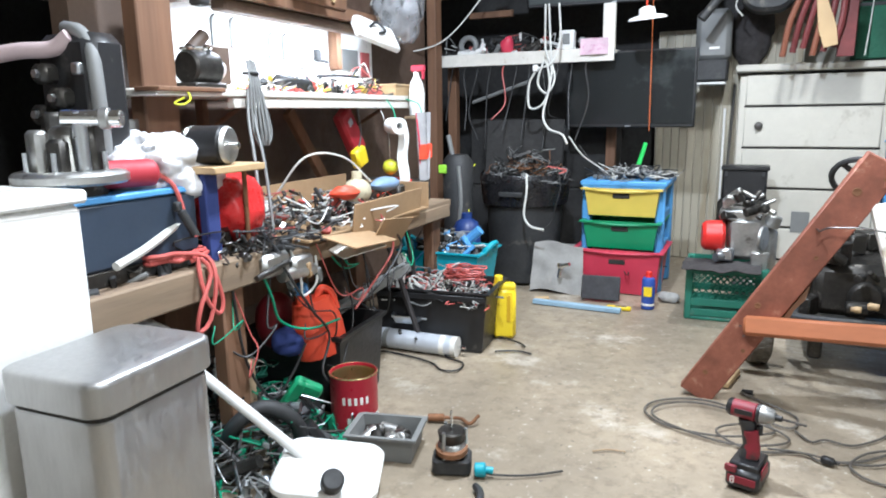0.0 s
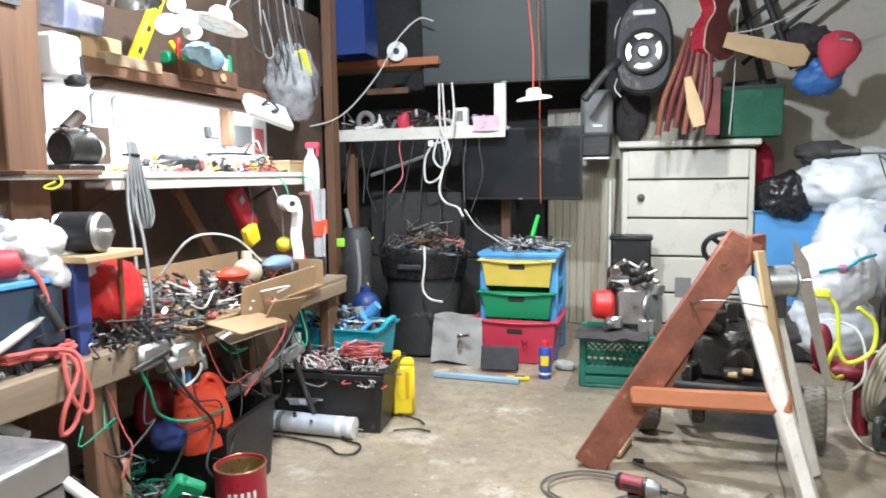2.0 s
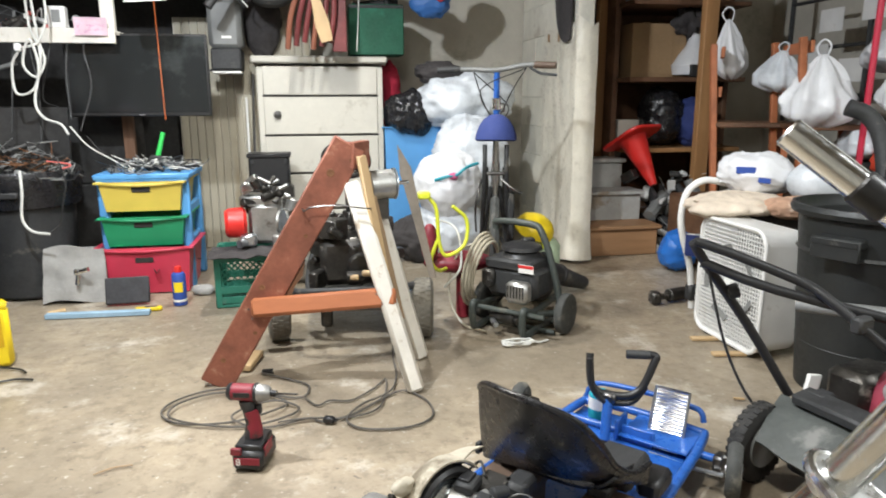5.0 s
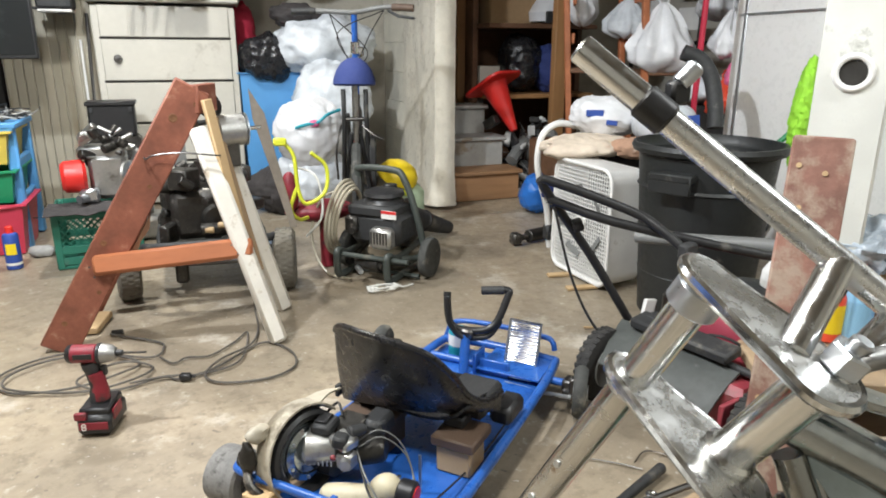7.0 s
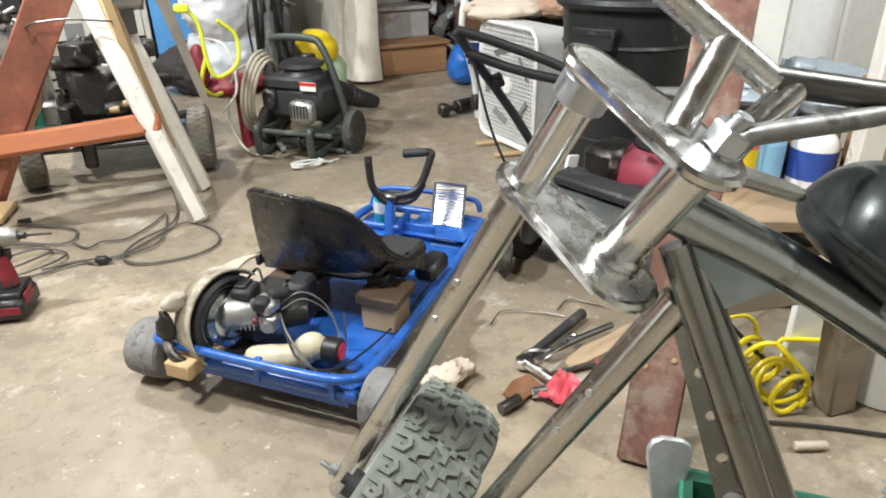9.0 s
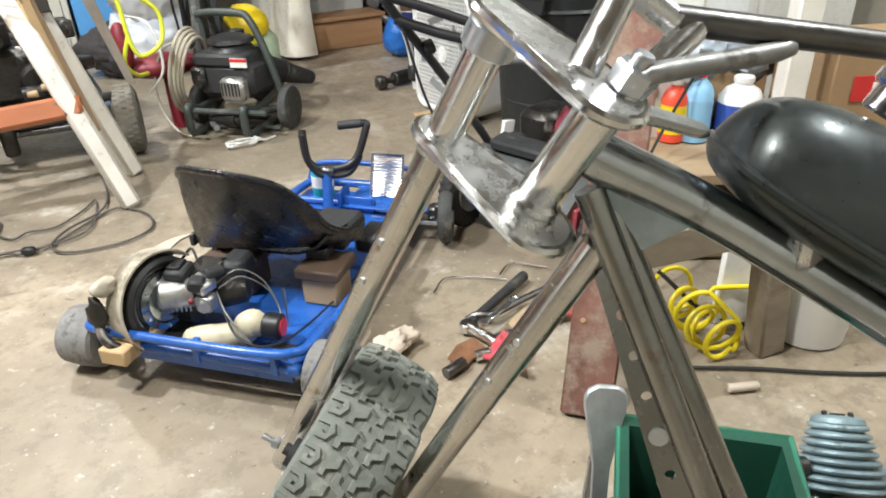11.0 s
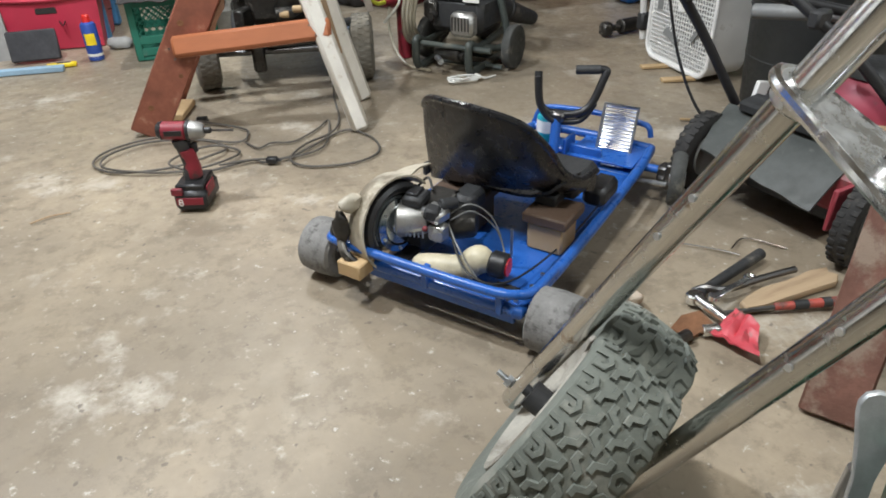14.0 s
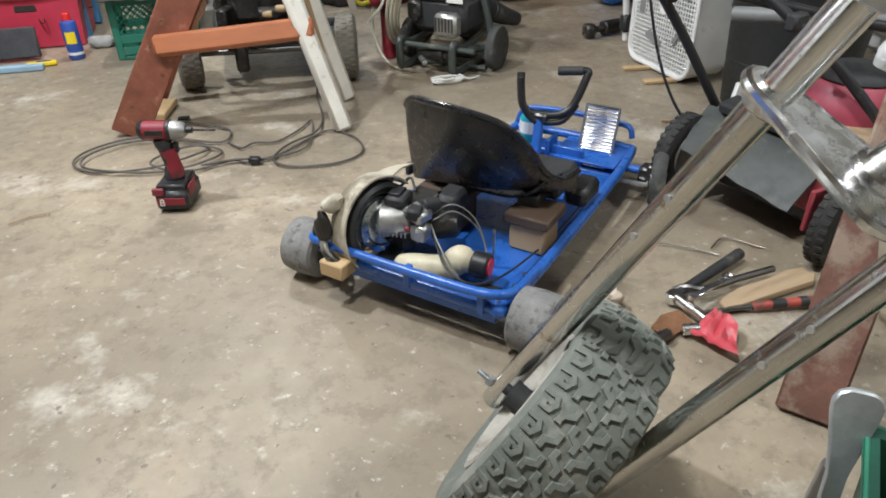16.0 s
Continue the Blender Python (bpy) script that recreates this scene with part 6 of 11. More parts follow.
hbk = part("handlebar", Mesh().tube([(0.45, 0.30, 1.13), (0.46, 0.15, 1.135), (0.455, 0.0, 1.13), (0.44, -0.15, 1.155), (0.40, -0.30, 1.15)], 0.0125, 10, 4), GREYPL, bk)
part("grip", Mesh().cyl((0.45, 0.31, 1.13), (0.457, 0.19, 1.134), 0.018, n=12, bev=0.004), BLACKM, hbk)
part("grip", Mesh().cyl((0.40, -0.30, 1.15), (0.427, -0.19, 1.155), 0.018, n=12, bev=0.004), BROWNP, hbk)
part("brake_lever", Mesh().tube([(0.43, -0.17, 1.14), (0.38, -0.22, 1.11), (0.36, -0.3, 1.10)], 0.007, 8), BLACKM, hbk)
for k in (1, -1):
    part("brake_cable", wire([(0.43, -0.15, 1.14), (0.36, -0.08 * k, 1.03), (0.40, 0.0, 0.88), (0.47, 0.06 * k, 0.95), (0.44, 0.12, 1.12)], 0.003), CABLEB, bk)

# ---- bags, tubs and clothing by the partition ----
def bag(name, c, r, ma, label, seed, rough=0.16, cat="bag", scale=7, nu=72, nv=48, flat=None, crease=0.055):
    return solid(name, Mesh().ball((0, 0, 0), r, nu, nv, rough, scale, seed, flat=flat, crease=crease), ma, label, cat, pose(*c), sharp=60)


solid("blue_tub", tub(0.40, 0.3, 0.80, 0.02), BLUEPL, "tall blue plastic tub by the dresser", "tub", pose(1.52, 4.85, 0))
bag("black_bag", (1.50, 4.72, 0.90), (0.17, 0.13, 0.15), BAGB, "shiny black bin bag on the blue tub", 3, 0.22)
bag("plastic_bag", (1.86, 4.72, 0.98), (0.33, 0.22, 0.20), BAGG, "large translucent grey bag of clothes", 5, 0.14)
bag("plastic_bag", (1.86, 4.52, 0.60), (0.25, 0.22, 0.30), BAGG, "stuffed translucent grey plastic bag", 8, 0.12)
wb = bag("plastic_bag", (1.64, 4.16, 0.48), (0.20, 0.19, 0.21), BAGW, "tied white plastic bag with a turquoise ribbon", 11, 0.12)
part("ribbon", wire([(-0.1, -0.17, 0.05), (-0.04, -0.20, 0.07), (0.02, -0.205, 0.08), (0.08, -0.19, 0.12), (0.16, -0.14, 0.14)], 0.009), TEAL, wb)
part("ribbon_knot", Mesh().ball((0.0, -0.2, 0.075), (0.03, 0.015, 0.02), 10, 6, 0.2, 30), PINK, wb)
bag("plastic_bag", (1.66, 4.2, 0.2), (0.22, 0.2, 0.2), BAGG, "dark translucent bag on the floor", 14, 0.12)
bag("dark_jacket", (1.70, 4.72, 1.15), (0.17, 0.14, 0.07), CLOTHD, "crumpled dark jacket on top of the bags", 17, 0.3)
bag("red_cloth", (1.38, 4.95, 1.02), (0.09, 0.08, 0.24), paint("red_cloth", (0.45, 0.02, 0.05), rough=0.9, bump=0.4), "deep red cloth hanging by the dresser", 19, 0.2, "cloth")
bag("dark_blanket", (1.55, 4.3, 0.12), (0.28, 0.2, 0.16), CLOTHD, "crumpled dark blanket on the floor", 23, 0.2, "cloth")
solid("hard_hat", Mesh().lathe([(0.0, 0.11), (0.06, 0.105), (0.105, 0.08), (0.13, 0.04), (0.135, 0.0), (0.128, 0.0), (0.1, 0.07), (0.0, 0.098)], 28), YELLOWB, "bright yellow domed plastic hard hat", "hard hat", pose(1.955, 3.42, 0.325, 20, 14, 0) @ Matrix.Scale(0.78, 4))
gb = thing("tool_case", "pale green plastic tool case under a yellow hat", "case", pose(2.0, 3.44, 0, 0, 0, -12))
part("case_body", Mesh().box((0, 0, 0.15), (0.19, 0.2, 0.30), bev=0.045), mat("pale_green_plastic", (0.36, 0.45, 0.30), 0.5, var=0.12), gb)
part("case_latch", Mesh().box((-0.02, -0.102, 0.26), (0.05, 0.01, 0.03), bev=0.003), LEMON, gb)
bl = thing("leaf_blower", "black leaf blower with a flat nozzle lying on the floor", "leaf blower", axes((1.97, 3.27, 0.0), (0.86, 0.5, 0)))
part("nozzle", swell(Mesh(), [(0.0, 0, 0.15), (0.10, 0, 0.115), (0.20, 0, 0.075), (0.31, 0, 0.036)], [0.062, 0.052, 0.044, 0.034]), BLACKM, bl)
part("nozzle_ring", Mesh().cyl((0.10, 0, 0.115), (0.118, 0, 0.108), 0.057, n=22, bev=0.004), BLACKP, bl)
part("blower_housing", Mesh().ball((-0.04, 0.0, 0.10), (0.085, 0.075, 0.10), 22, 14, 0.06, 6, 2), BLACKP, bl)
part("blower_handle", Mesh().tube([(-0.08, 0, 0.18), (-0.06, 0, 0.225), (0.0, 0, 0.235), (0.04, 0, 0.19)], 0.014, 10, 4), BLACKM, bl)
solid("engine_pipe", Mesh().tube([(0, 0, 0.03), (0.06, 0.02, 0.06), (0.1, 0.02, 0.12), (0.1, 0.03, 0.3)], 0.02, 10, 4), GREASE, "dark metal pipe standing by the bicycle", "pipe", pose(1.62, 3.1, 0))

# ---- engine in the crate, spare engine and battery case ----
en = thing("small_engine", "greasy aluminium engine with bright red recoil cover on a crate", "engine", pose(0.56, 3.56, 0.262))
part("block", Mesh().box((0.06, 0.02, 0.13), (0.16, 0.15, 0.2), bev=0.02).box((0.04, 0.02, 0.24), (0.2, 0.12, 0.06), bev=0.02), ALU, en)
part("recoil_cover", Mesh().cyl((-0.03, -0.04, 0.14), (-0.13, -0.055, 0.14), 0.075, 0.07, 30, 0.015), REDB, en)
part("carburettor", Mesh().box((-0.02, -0.09, 0.06), (0.08, 0.05, 0.06), bev=0.012).cyl((-0.03, -0.1, 0.05), (-0.06, -0.13, 0.05), 0.02, n=12), GALV, en)
g = random.Random(5)
for i in range(24):
    p = (g.uniform(-0.06, 0.16), g.uniform(-0.06, 0.05), g.uniform(0.2, 0.33))
    part("fitting", Mesh().cyl(p, (p[0] + g.uniform(-0.06, 0.06), p[1] + g.uniform(-0.05, 0.03), p[2] + g.uniform(-0.03, 0.04)), g.uniform(0.008, 0.022), n=10, bev=0.003), GREASE if i % 2 else ALU, en)
part("flange", Mesh().cyl((0.13, -0.06, 0.14), (0.145, -0.065, 0.14), 0.06, n=24, bev=0.003).box((0.13, -0.06, 0.03), (0.08, 0.03, 0.09), bev=0.008), ALU, en)
solid("rag", Mesh().sheet(lambda u, v: (0.34 * (u - 0.5), 0.2 * (v - 0.5) - 0.06, 0.01 + 0.02 * noise.noise(Vector((u * 5, v * 4, 2))) - 0.05 * max(0, 0.25 - v)), 18, 10, 0.004), CLOTHD, "oily black rag draped on the crate", "rag", pose(0.53, 3.50, 0.268))
bc = thing("battery_case", "black plastic battery box standing on engine parts", "battery", pose(0.585, 4.47, 0))
part("case", Mesh().box((0, 0, 0.56), (0.24, 0.15, 0.18), bev=0.012), BLACKP, bc)
part("lid", Mesh().box((0, 0, 0.655), (0.26, 0.17, 0.025), bev=0.006), BLACKP, bc)
part("stand", Mesh().box((0, 0.0, 0.235), (0.28, 0.2, 0.47), bev=0.02), GREASE, bc)
for x in (-0.1, 0.1):
    part("latch", Mesh().box((x, -0.08, 0.62), (0.02, 0.012, 0.03), bev=0.003), BLACKM, bc)
solid("spare_engine", Mesh().box((0.02, 0, 0.24), (0.2, 0.16, 0.3), bev=0.03).cyl((-0.06, -0.09, 0.30), (0.06, -0.1, 0.30), 0.05, n=18, bev=0.01).box((0.05, -0.05, 0.06), (0.26, 0.2, 0.12), bev=0.02).cyl((0.08, -0.1, 0.40), (0.1, -0.1, 0.46), 0.04, n=14, bev=0.006), ALU, "greasy aluminium engine block behind the crate", "engine", pose(0.65, 3.98, 0))
solid("steel_rod", Mesh().cyl((0, 0, 0.0), (0.02, 0.2, 1.15), 0.009, n=8), DSTEEL, "long dark steel rod leaning beside the dresser", "rod", pose(0.46, 4.66, 0))
solid("white_rod", Mesh().cyl((0, 0, 0.0), (-0.01, 0.12, 1.0), 0.007, n=8), WHITEP, "thin white rod leaning on the wall", "rod", pose(0.44, 4.74, 0))

# ---- box fan ----
fan = thing("box_fan", "white square box fan with a lattice grille, standing on shims", "fan", pose(2.50, 2.545, 0.012, 0, 0, 2.5))
W, H = 0.41, 0.49
fr = Mesh()
def rrect(w, h, r, n=6):
    pts = []
    for cx, cy, a0 in ((w / 2 - r, h / 2 - r, 0), (-w / 2 + r, h / 2 - r, 90), (-w / 2 + r, -h / 2 + r, 180), (w / 2 - r, -h / 2 + r, 270)):
        for i in range(n + 1):
            a = radians(a0 + 90 * i / n)
            pts.append((cx + r * math.cos(a), cy + r * math.sin(a)))
    return pts
out = rrect(W, H, 0.06)
inn = rrect(W - 0.03, H - 0.03, 0.05)
n = len(out)
vs = [(0.0, x, z + H / 2) for x, z in out] + [(0.165, x * 0.97, z * 0.97 + H / 2) for x, z in out] + [(0.165, x * 0.97, z * 0.97 + H / 2) for x, z in inn] + [(0.0, x, z + H / 2) for x, z in inn]
fs = []
for k in range(4):
    for i in range(n):
        j = (i + 1) % n
        a, b = k * n, ((k + 1) % 4) * n
        fs.append((a + i, a + j, b + j, b + i))
fr.add(vs, fs)
part("shell", fr, WHITEP, fan)
part("front_rim", Mesh().tube([(-0.002, x * 0.985, z * 0.985 + H / 2) for x, z in out], 0.0085, 8, 0, True), WHITEP, fan)
gr = Mesh()
for i in range(1, 26):
    y = -W / 2 + W * i / 26
    k = max(0.0, abs(y) - (W / 2 - 0.055))
    e = 0.055 - math.sqrt(max(0, 0.055 ** 2 - k * k)) + 0.01
    gr.box((0.004, y, H / 2), (0.005, 0.0035, H - 2 * e), bev=0)
for i in range(1, 30):
    z = H * i / 30
    k = max(0.0, abs(z - H / 2) - (H / 2 - 0.055))
    e = 0.055 - math.sqrt(max(0, 0.055 ** 2 - k * k)) + 0.01
    gr.box((0.004, 0, z), (0.005, W - 2 * e, 0.0035), bev=0)
gp = part("grille", gr, WHITEP, fan)
gp["kind"] = "stuff"
part("grille_badge", Mesh().cyl((-0.003, 0, H / 2), (0.004, 0, H / 2), 0.032, n=24), WHITEP, fan)
part("back_panel", Mesh().box((0.155, 0, H / 2), (0.004, W - 0.05, H - 0.05)), GREYPL, fan)
for k in range(5):
    part("blade", Mesh().box((0.0, 0.1, 0), (0.004, 0.13, 0.1), pose(0.055, 0, H / 2, 72 * k, 0, 0) @ pose(0, 0, 0, 0, 0, 22), 0.001), GREYPL, fan)
for x, y in ((2.455, 2.595), (2.445, 2.42)):
    solid("wood_shim", Mesh().box((0, 0, 0.006), (0.13, 0.035, 0.012), bev=0.002), TANW, "tan wood shim under the fan", "wood", pose(x, y, 0, 0, 0, -10), group="fan shims")
solid("wood_chip", Mesh().box((0, 0, 0.004), (0.035, 0.01, 0.006), bev=0.001), TANW, "pale wood chip on the floor", "wood", pose(2.245, 2.047, 0, 0, 0, -25))

# ---- black bin by the fan ----
cn = thing("trash_can", "large grey-black plastic trash can with a rolled rim", "trash can", pose(2.72, 2.08, 0))
part("body", Mesh().open_lathe([(0.0, 0.012), (0.195, 0.012), (0.24, 0.6), (0.262, 0.61), (0.268, 0.625), (0.262, 0.64), (0.25, 0.64), (0.247, 0.61), (0.238, 0.60), (0.2, 0.0), (0.0, 0.0)], 44), CANP, cn)
for a in (205, 25):
    h = part("handle", Mesh().box((0.265, 0, 0.545), (0.06, 0.15, 0.03), Matrix.Rotation(radians(a), 4, "Z"), 0.008).box((0.285, 0, 0.52), (0.015, 0.15, 0.06), Matrix.Rotation(radians(a), 4, "Z"), 0.005), CANP, cn)
for i in range(3):
    part("band", Mesh().open_lathe([(0.205 + 0.013 * i, 0.16 + 0.16 * i), (0.212 + 0.013 * i, 0.165 + 0.16 * i), (0.206 + 0.013 * i, 0.175 + 0.16 * i)], 44), CANP, cn)
solid("dark_bin_bag", Mesh().ball((0, 0, 0), (0.21, 0.21, 0.09), 30, 14, 0.15, 8, 4), BAGB, "black rubbish bag filling the can", "bag", pose(2.72, 2.08, 0.52), sharp=60)

# ---- folded mower ----
MTYRE = mat("black_mower_rubber", (0.028, 0.027, 0.026), 0.8, var=0.3, scale=9, fine=60, bump=0.2, second=(0.09, 0.08, 0.065), amount=0.12, spot=14)
mw = thing("lawn_mower", "dirty red and black push mower with folded black handle", "lawn mower", pose(2.02, 1.40, 0, 0, 0, 14))
for x, y, R in ((0.03, 0.205, 0.105), (0.04, -0.235, 0.10), (0.50, 0.22, 0.09), (0.50, -0.25, 0.09)):
    w = part("wheel", Mesh().lathe(tyre(R, 0.046, R * 0.55), 30), MTYRE, mw, "", pose(x, y, R, 90, 0, 8))
    kn = Mesh()
    for i in range(30):
        for s in (-1, 1):
            kn.box((R - 0.001, 0, 0.012 * s), (0.005, 0.011, 0.015), Matrix.Rotation(2 * math.pi * (i + 0.25 * s) / 30, 4, "Z"), 0.001)
    part("tread", kn, MTYRE, w)
    part("rim", Mesh().lathe([(0.01, -0.02), (R * 0.4, -0.02), (R * 0.57, -0.026), (R * 0.57, 0.026), (R * 0.4, 0.02), (0.01, 0.02)], 20), GREYPL, w)
part("deck", Mesh().prism([(0.06, -0.20), (0.48, -0.22), (0.56, -0.12), (0.56, 0.12), (0.48, 0.2), (0.06, 0.165)], 0.07, 0.185, None, 0.02), paint("faded_red_steel", (0.30, 0.04, 0.055), second=(0.12, 0.07, 0.06), amount=0.3, spot=6), mw, "faded red steel deck")
MI = mw.matrix_world.inverted()
def MW(*p):
    return MI @ Vector(p)
FL = [MW(1.940, 1.535, 0.150), MW(2.045, 1.255, 0.098), MW(2.085, 1.645, 0.212), MW(2.165, 1.275, 0.205)]
part("rear_flap", Mesh().sheet(lambda u, v: FL[0].lerp(FL[1], u).lerp(FL[2].lerp(FL[3], u), v) + Vector((0, 0, 0.010 * math.sin(math.pi * v) + 0.002 * math.sin(u * 19))), 16, 10, 0.006), MGREY, mw, "dusty grey plastic rear flap")
part("flap_panel", Mesh().box((0.155, 0.02, 0.215), (0.07, 0.30, 0.03), pose(0, 0, 0, 0, -8, 0), 0.01).box((0.15, 0.13, 0.235), (0.06, 0.05, 0.035), bev=0.01), BLACKM, mw)
part("hinge_bar", Mesh().cyl((0.125, -0.19, 0.205), (0.125, 0.185, 0.21), 0.011, n=10), BLACKM, mw)
part("side_skirt", Mesh().box((0.09, -0.19, 0.12), (0.20, 0.012, 0.10), pose(0, 0, 0, 0, 0, 0), 0.005), bpy.data.materials["faded_red_steel"], mw)
part("underside", Mesh().box((0.25, 0.0, 0.07), (0.36, 0.30, 0.05), bev=0.01), BLACKM, mw)
part("engine_shroud", Mesh().lathe([(0.12, 0.0), (0.13, 0.03), (0.125, 0.09), (0.09, 0.13), (0.0, 0.14)], 30, pose(0.34, -0.02, 0.185)), paint("faded_red_plastic", (0.34, 0.05, 0.08), second=(0.16, 0.08, 0.08), amount=0.1), mw, "faded red engine shroud")
part("muffler", Mesh().cyl((0.42, -0.12, 0.25), (0.49, -0.14, 0.25), 0.04, n=14, bev=0.01), GREASE, mw)
part("recoil_grille", Mesh().lathe([(0.0, 0.03), (0.06, 0.028), (0.085, 0.012), (0.09, 0.0)], 28, pose(0.34, -0.02, 0.32)), BLACKM, mw, "black slotted engine cap")
part("engine_block", Mesh().box((0.30, 0.12, 0.24), (0.16, 0.12, 0.12), bev=0.02), GREASE, mw)
part("side_bracket", Mesh().box((0.14, 0.19, 0.23), (0.05, 0.012, 0.15), pose(0, 0, 0, 0, 12, 0), 0.004), WHITEP, mw)
part("handle", Mesh().tube([MW(2.115, 1.655, 0.205), MW(2.0, 1.70, 0.40), MW(1.835, 1.685, 0.605), MW(1.845, 1.665, 0.625), MW(2.03, 1.57, 0.552), MW(2.075, 1.52, 0.52), MW(2.12, 1.45, 0.465)], 0.0125, 10, 3), BLACKP, mw, "black tube handle folded over")
part("handle_bar", Mesh().tube([MW(1.85, 1.69, 0.575), MW(2.0, 1.59, 0.52), MW(2.3, 1.38, 0.46), MW(2.48, 1.26, 0.45)], 0.0125, 10, 3), BLACKP, mw)
part("lower_handle", Mesh().tube([MW(2.12, 1.45, 0.465), MW(2.2, 1.38, 0.38), MW(2.3, 1.28, 0.24)], 0.0125, 10, 3), BLACKP, mw)
part("handle_knob", Mesh().cyl(MW(1.93, 1.69, 0.49), MW(1.955, 1.68, 0.50), 0.02, n=12, bev=0.004), BLACKM, mw)
part("handle_joint", Mesh().box(MW(2.12, 1.45, 0.47), (0.05, 0.03, 0.04), bev=0.006), BLACKM, mw)
part("control_cable", wire([MW(1.86, 1.68, 0.57), MW(1.92, 1.66, 0.35), MW(1.99, 1.62, 0.2), MW(2.08, 1.56, 0.12), MW(2.2, 1.42, 0.24), MW(2.28, 1.3, 0.2)], 0.004), CABLEB, mw)
part("control_cable", wire([MW(2.5, 1.26, 0.45), MW(2.3, 1.2, 0.3), MW(2.14, 1.12, 0.2), MW(2.02, 1.03, 0.08), MW(1.9, 0.93, 0.2)], 0.004), CABLEB, mw)

# ---- red board, metal post, white door ----
rb0, rb1 = Vector((1.735, 0.80, 0.0)), Vector((1.955, 0.972, 0.815))
rbd = thing("red_board", "worn red-stained board leaning upright with old screws", "board", axes(rb0, rb1 - rb0, z=(-0.75, -0.65, 0.3)))
part("plank", Mesh().box(((rb1 - rb0).length / 2, 0, 0), ((rb1 - rb0).length, 0.092, 0.034), bev=0.004), mat("worn_red_board", (0.24, 0.115, 0.085), 0.7, var=0.4, scale=9, fine=60, bump=0.4, second=(0.34, 0.26, 0.20), amount=0.42, spot=11), rbd)
for x, y in ((0.18, 0.025), (0.20, -0.02), (0.42, 0.03), (0.55, 0.0), (0.74, 0.02), (0.80, -0.01), (0.81, 0.03)):
    part("screw", Mesh().cyl((x, y, 0.0165), (x, y, 0.0195), 0.0045, n=8), TANW, rbd)
mp = thing("metal_post", "white-painted pressed steel channel post with a round hole", "post", pose(2.466, 1.351, 0, 0, 0, -49))
part("channel", Mesh().box((0, 0, 1.2), (0.155, 0.012, 2.4), bev=0.002).box((0.0775, 0.03, 1.2), (0.01, 0.06, 2.4), bev=0.002), paint("grey_white_paint", (0.70, 0.71, 0.67), second=(0.3, 0.3, 0.27), amount=0.05), mp)
for z in (0.42, 0.62, 1.12):
    part("bolt", Mesh().cyl((0.0, -0.012, z), (0.0, 0, z), 0.007, n=10), DSTEEL, mp)
part("hole_rim", Mesh().tube([(0.0 + 0.038 * math.cos(a), -0.008, 0.905 + 0.038 * math.sin(a)) for a in [2 * math.pi * i / 24 for i in range(24)]], 0.008, 8, 0, True), WHITEP, mp)
part("hole", Mesh().cyl((0, -0.0065, 0.905), (0, 0.0, 0.905), 0.034, n=24), SLOT, mp)
part("arm", Mesh().cyl((0.03, 0.03, 0.46), (-0.50, 0.14, 0.40), 0.02, n=14), GREYPL, mp, "grey steel side tube")
fz = thing("freezer", "tall white enamelled freezer with a plain door", "freezer", pose(3.85, 2.35, 0, 0, 0, -4))
part("cabinet", Mesh().box((0, 0, 0.85), (0.6, 1.1, 1.7), bev=0.015), WHITEM, fz)
part("door", Mesh().box((-0.32, 0.0, 0.88), (0.05, 1.08, 1.6), bev=0.012), WHITEM, fz)
part("trim", Mesh().box((-0.348, 0.46, 0.88), (0.006, 0.02, 1.55)).box((-0.348, 0, 1.12), (0.006, 1.0, 0.012)), GALV, fz)
du = thing("duster", "bright lime green bristle duster on a green stick", "duster", pose(3.24, 2.10, 0))
part("stick", Mesh().cyl((-0.18, 0.1, 0.52), (0.06, -0.06, 0.84), 0.011, n=8), GREEN, du)
part("bristle_pad", Mesh().ball((0, 0, 0), (0.10, 0.045, 0.21), 60, 70, 0.08, 26, 4, crease=0.10), LIME, du, "lime green microfibre pad", pose(-0.03, 0.03, 0.72, 0, 14, 30))
part("shaft", Mesh().cyl((-0.16, 0.13, 0.0), (0.11, -0.07, 0.92), 0.010, n=8), GALV, du)

# ---- floor tools ----
def spanner(m, L=0.17):
    s = Mesh().box((L / 2, 0, 0.006), (L, 0.014, 0.006), bev=0.002)
    s.tube([(L + 0.010 * math.cos(a), 0.010 * math.sin(a), 0.007) for a in [2 * math.pi * i / 16 for i in range(16)]], 0.0045, 6, 0, True)
    s.cyl((0, 0, 0.002), (0, 0, 0.011), 0.012, n=12)
    return solid("wrench", s, CHROME, "chrome ring spanner on the floor", "wrench", m)


spanner(axes((1.716, 1.105, 0.030), (0.129, 0.055, -0.012)), 0.135)
rt = thing("ratchet", "chrome socket ratchet lying on the floor", "ratchet", axes((1.70, 1.135, 0.004), (0.02, -0.1, 0)))
part("socket", Mesh().cyl((0.0, 0, 0.014), (0.085, 0, 0.012), 0.0115, n=16, bev=0.002), CHROME, rt)
part("ratchet_head", Mesh().cyl((-0.005, 0, 0.0), (-0.005, 0, 0.022), 0.018, n=16, bev=0.003), CHROME, rt)
part("ratchet_handle", Mesh().cyl((-0.01, 0.01, 0.012), (-0.06, 0.25, 0.014), 0.010, 0.013, 12, 0.003), BLACKM, rt)
solid("socket", Mesh().cyl((0, 0, 0.012), (0.035, 0.005, 0.012), 0.012, n=16, bev=0.002), CHROME, "loose chrome socket on the floor", "socket", pose(1.655, 1.045, 0, 0, 0, -20))
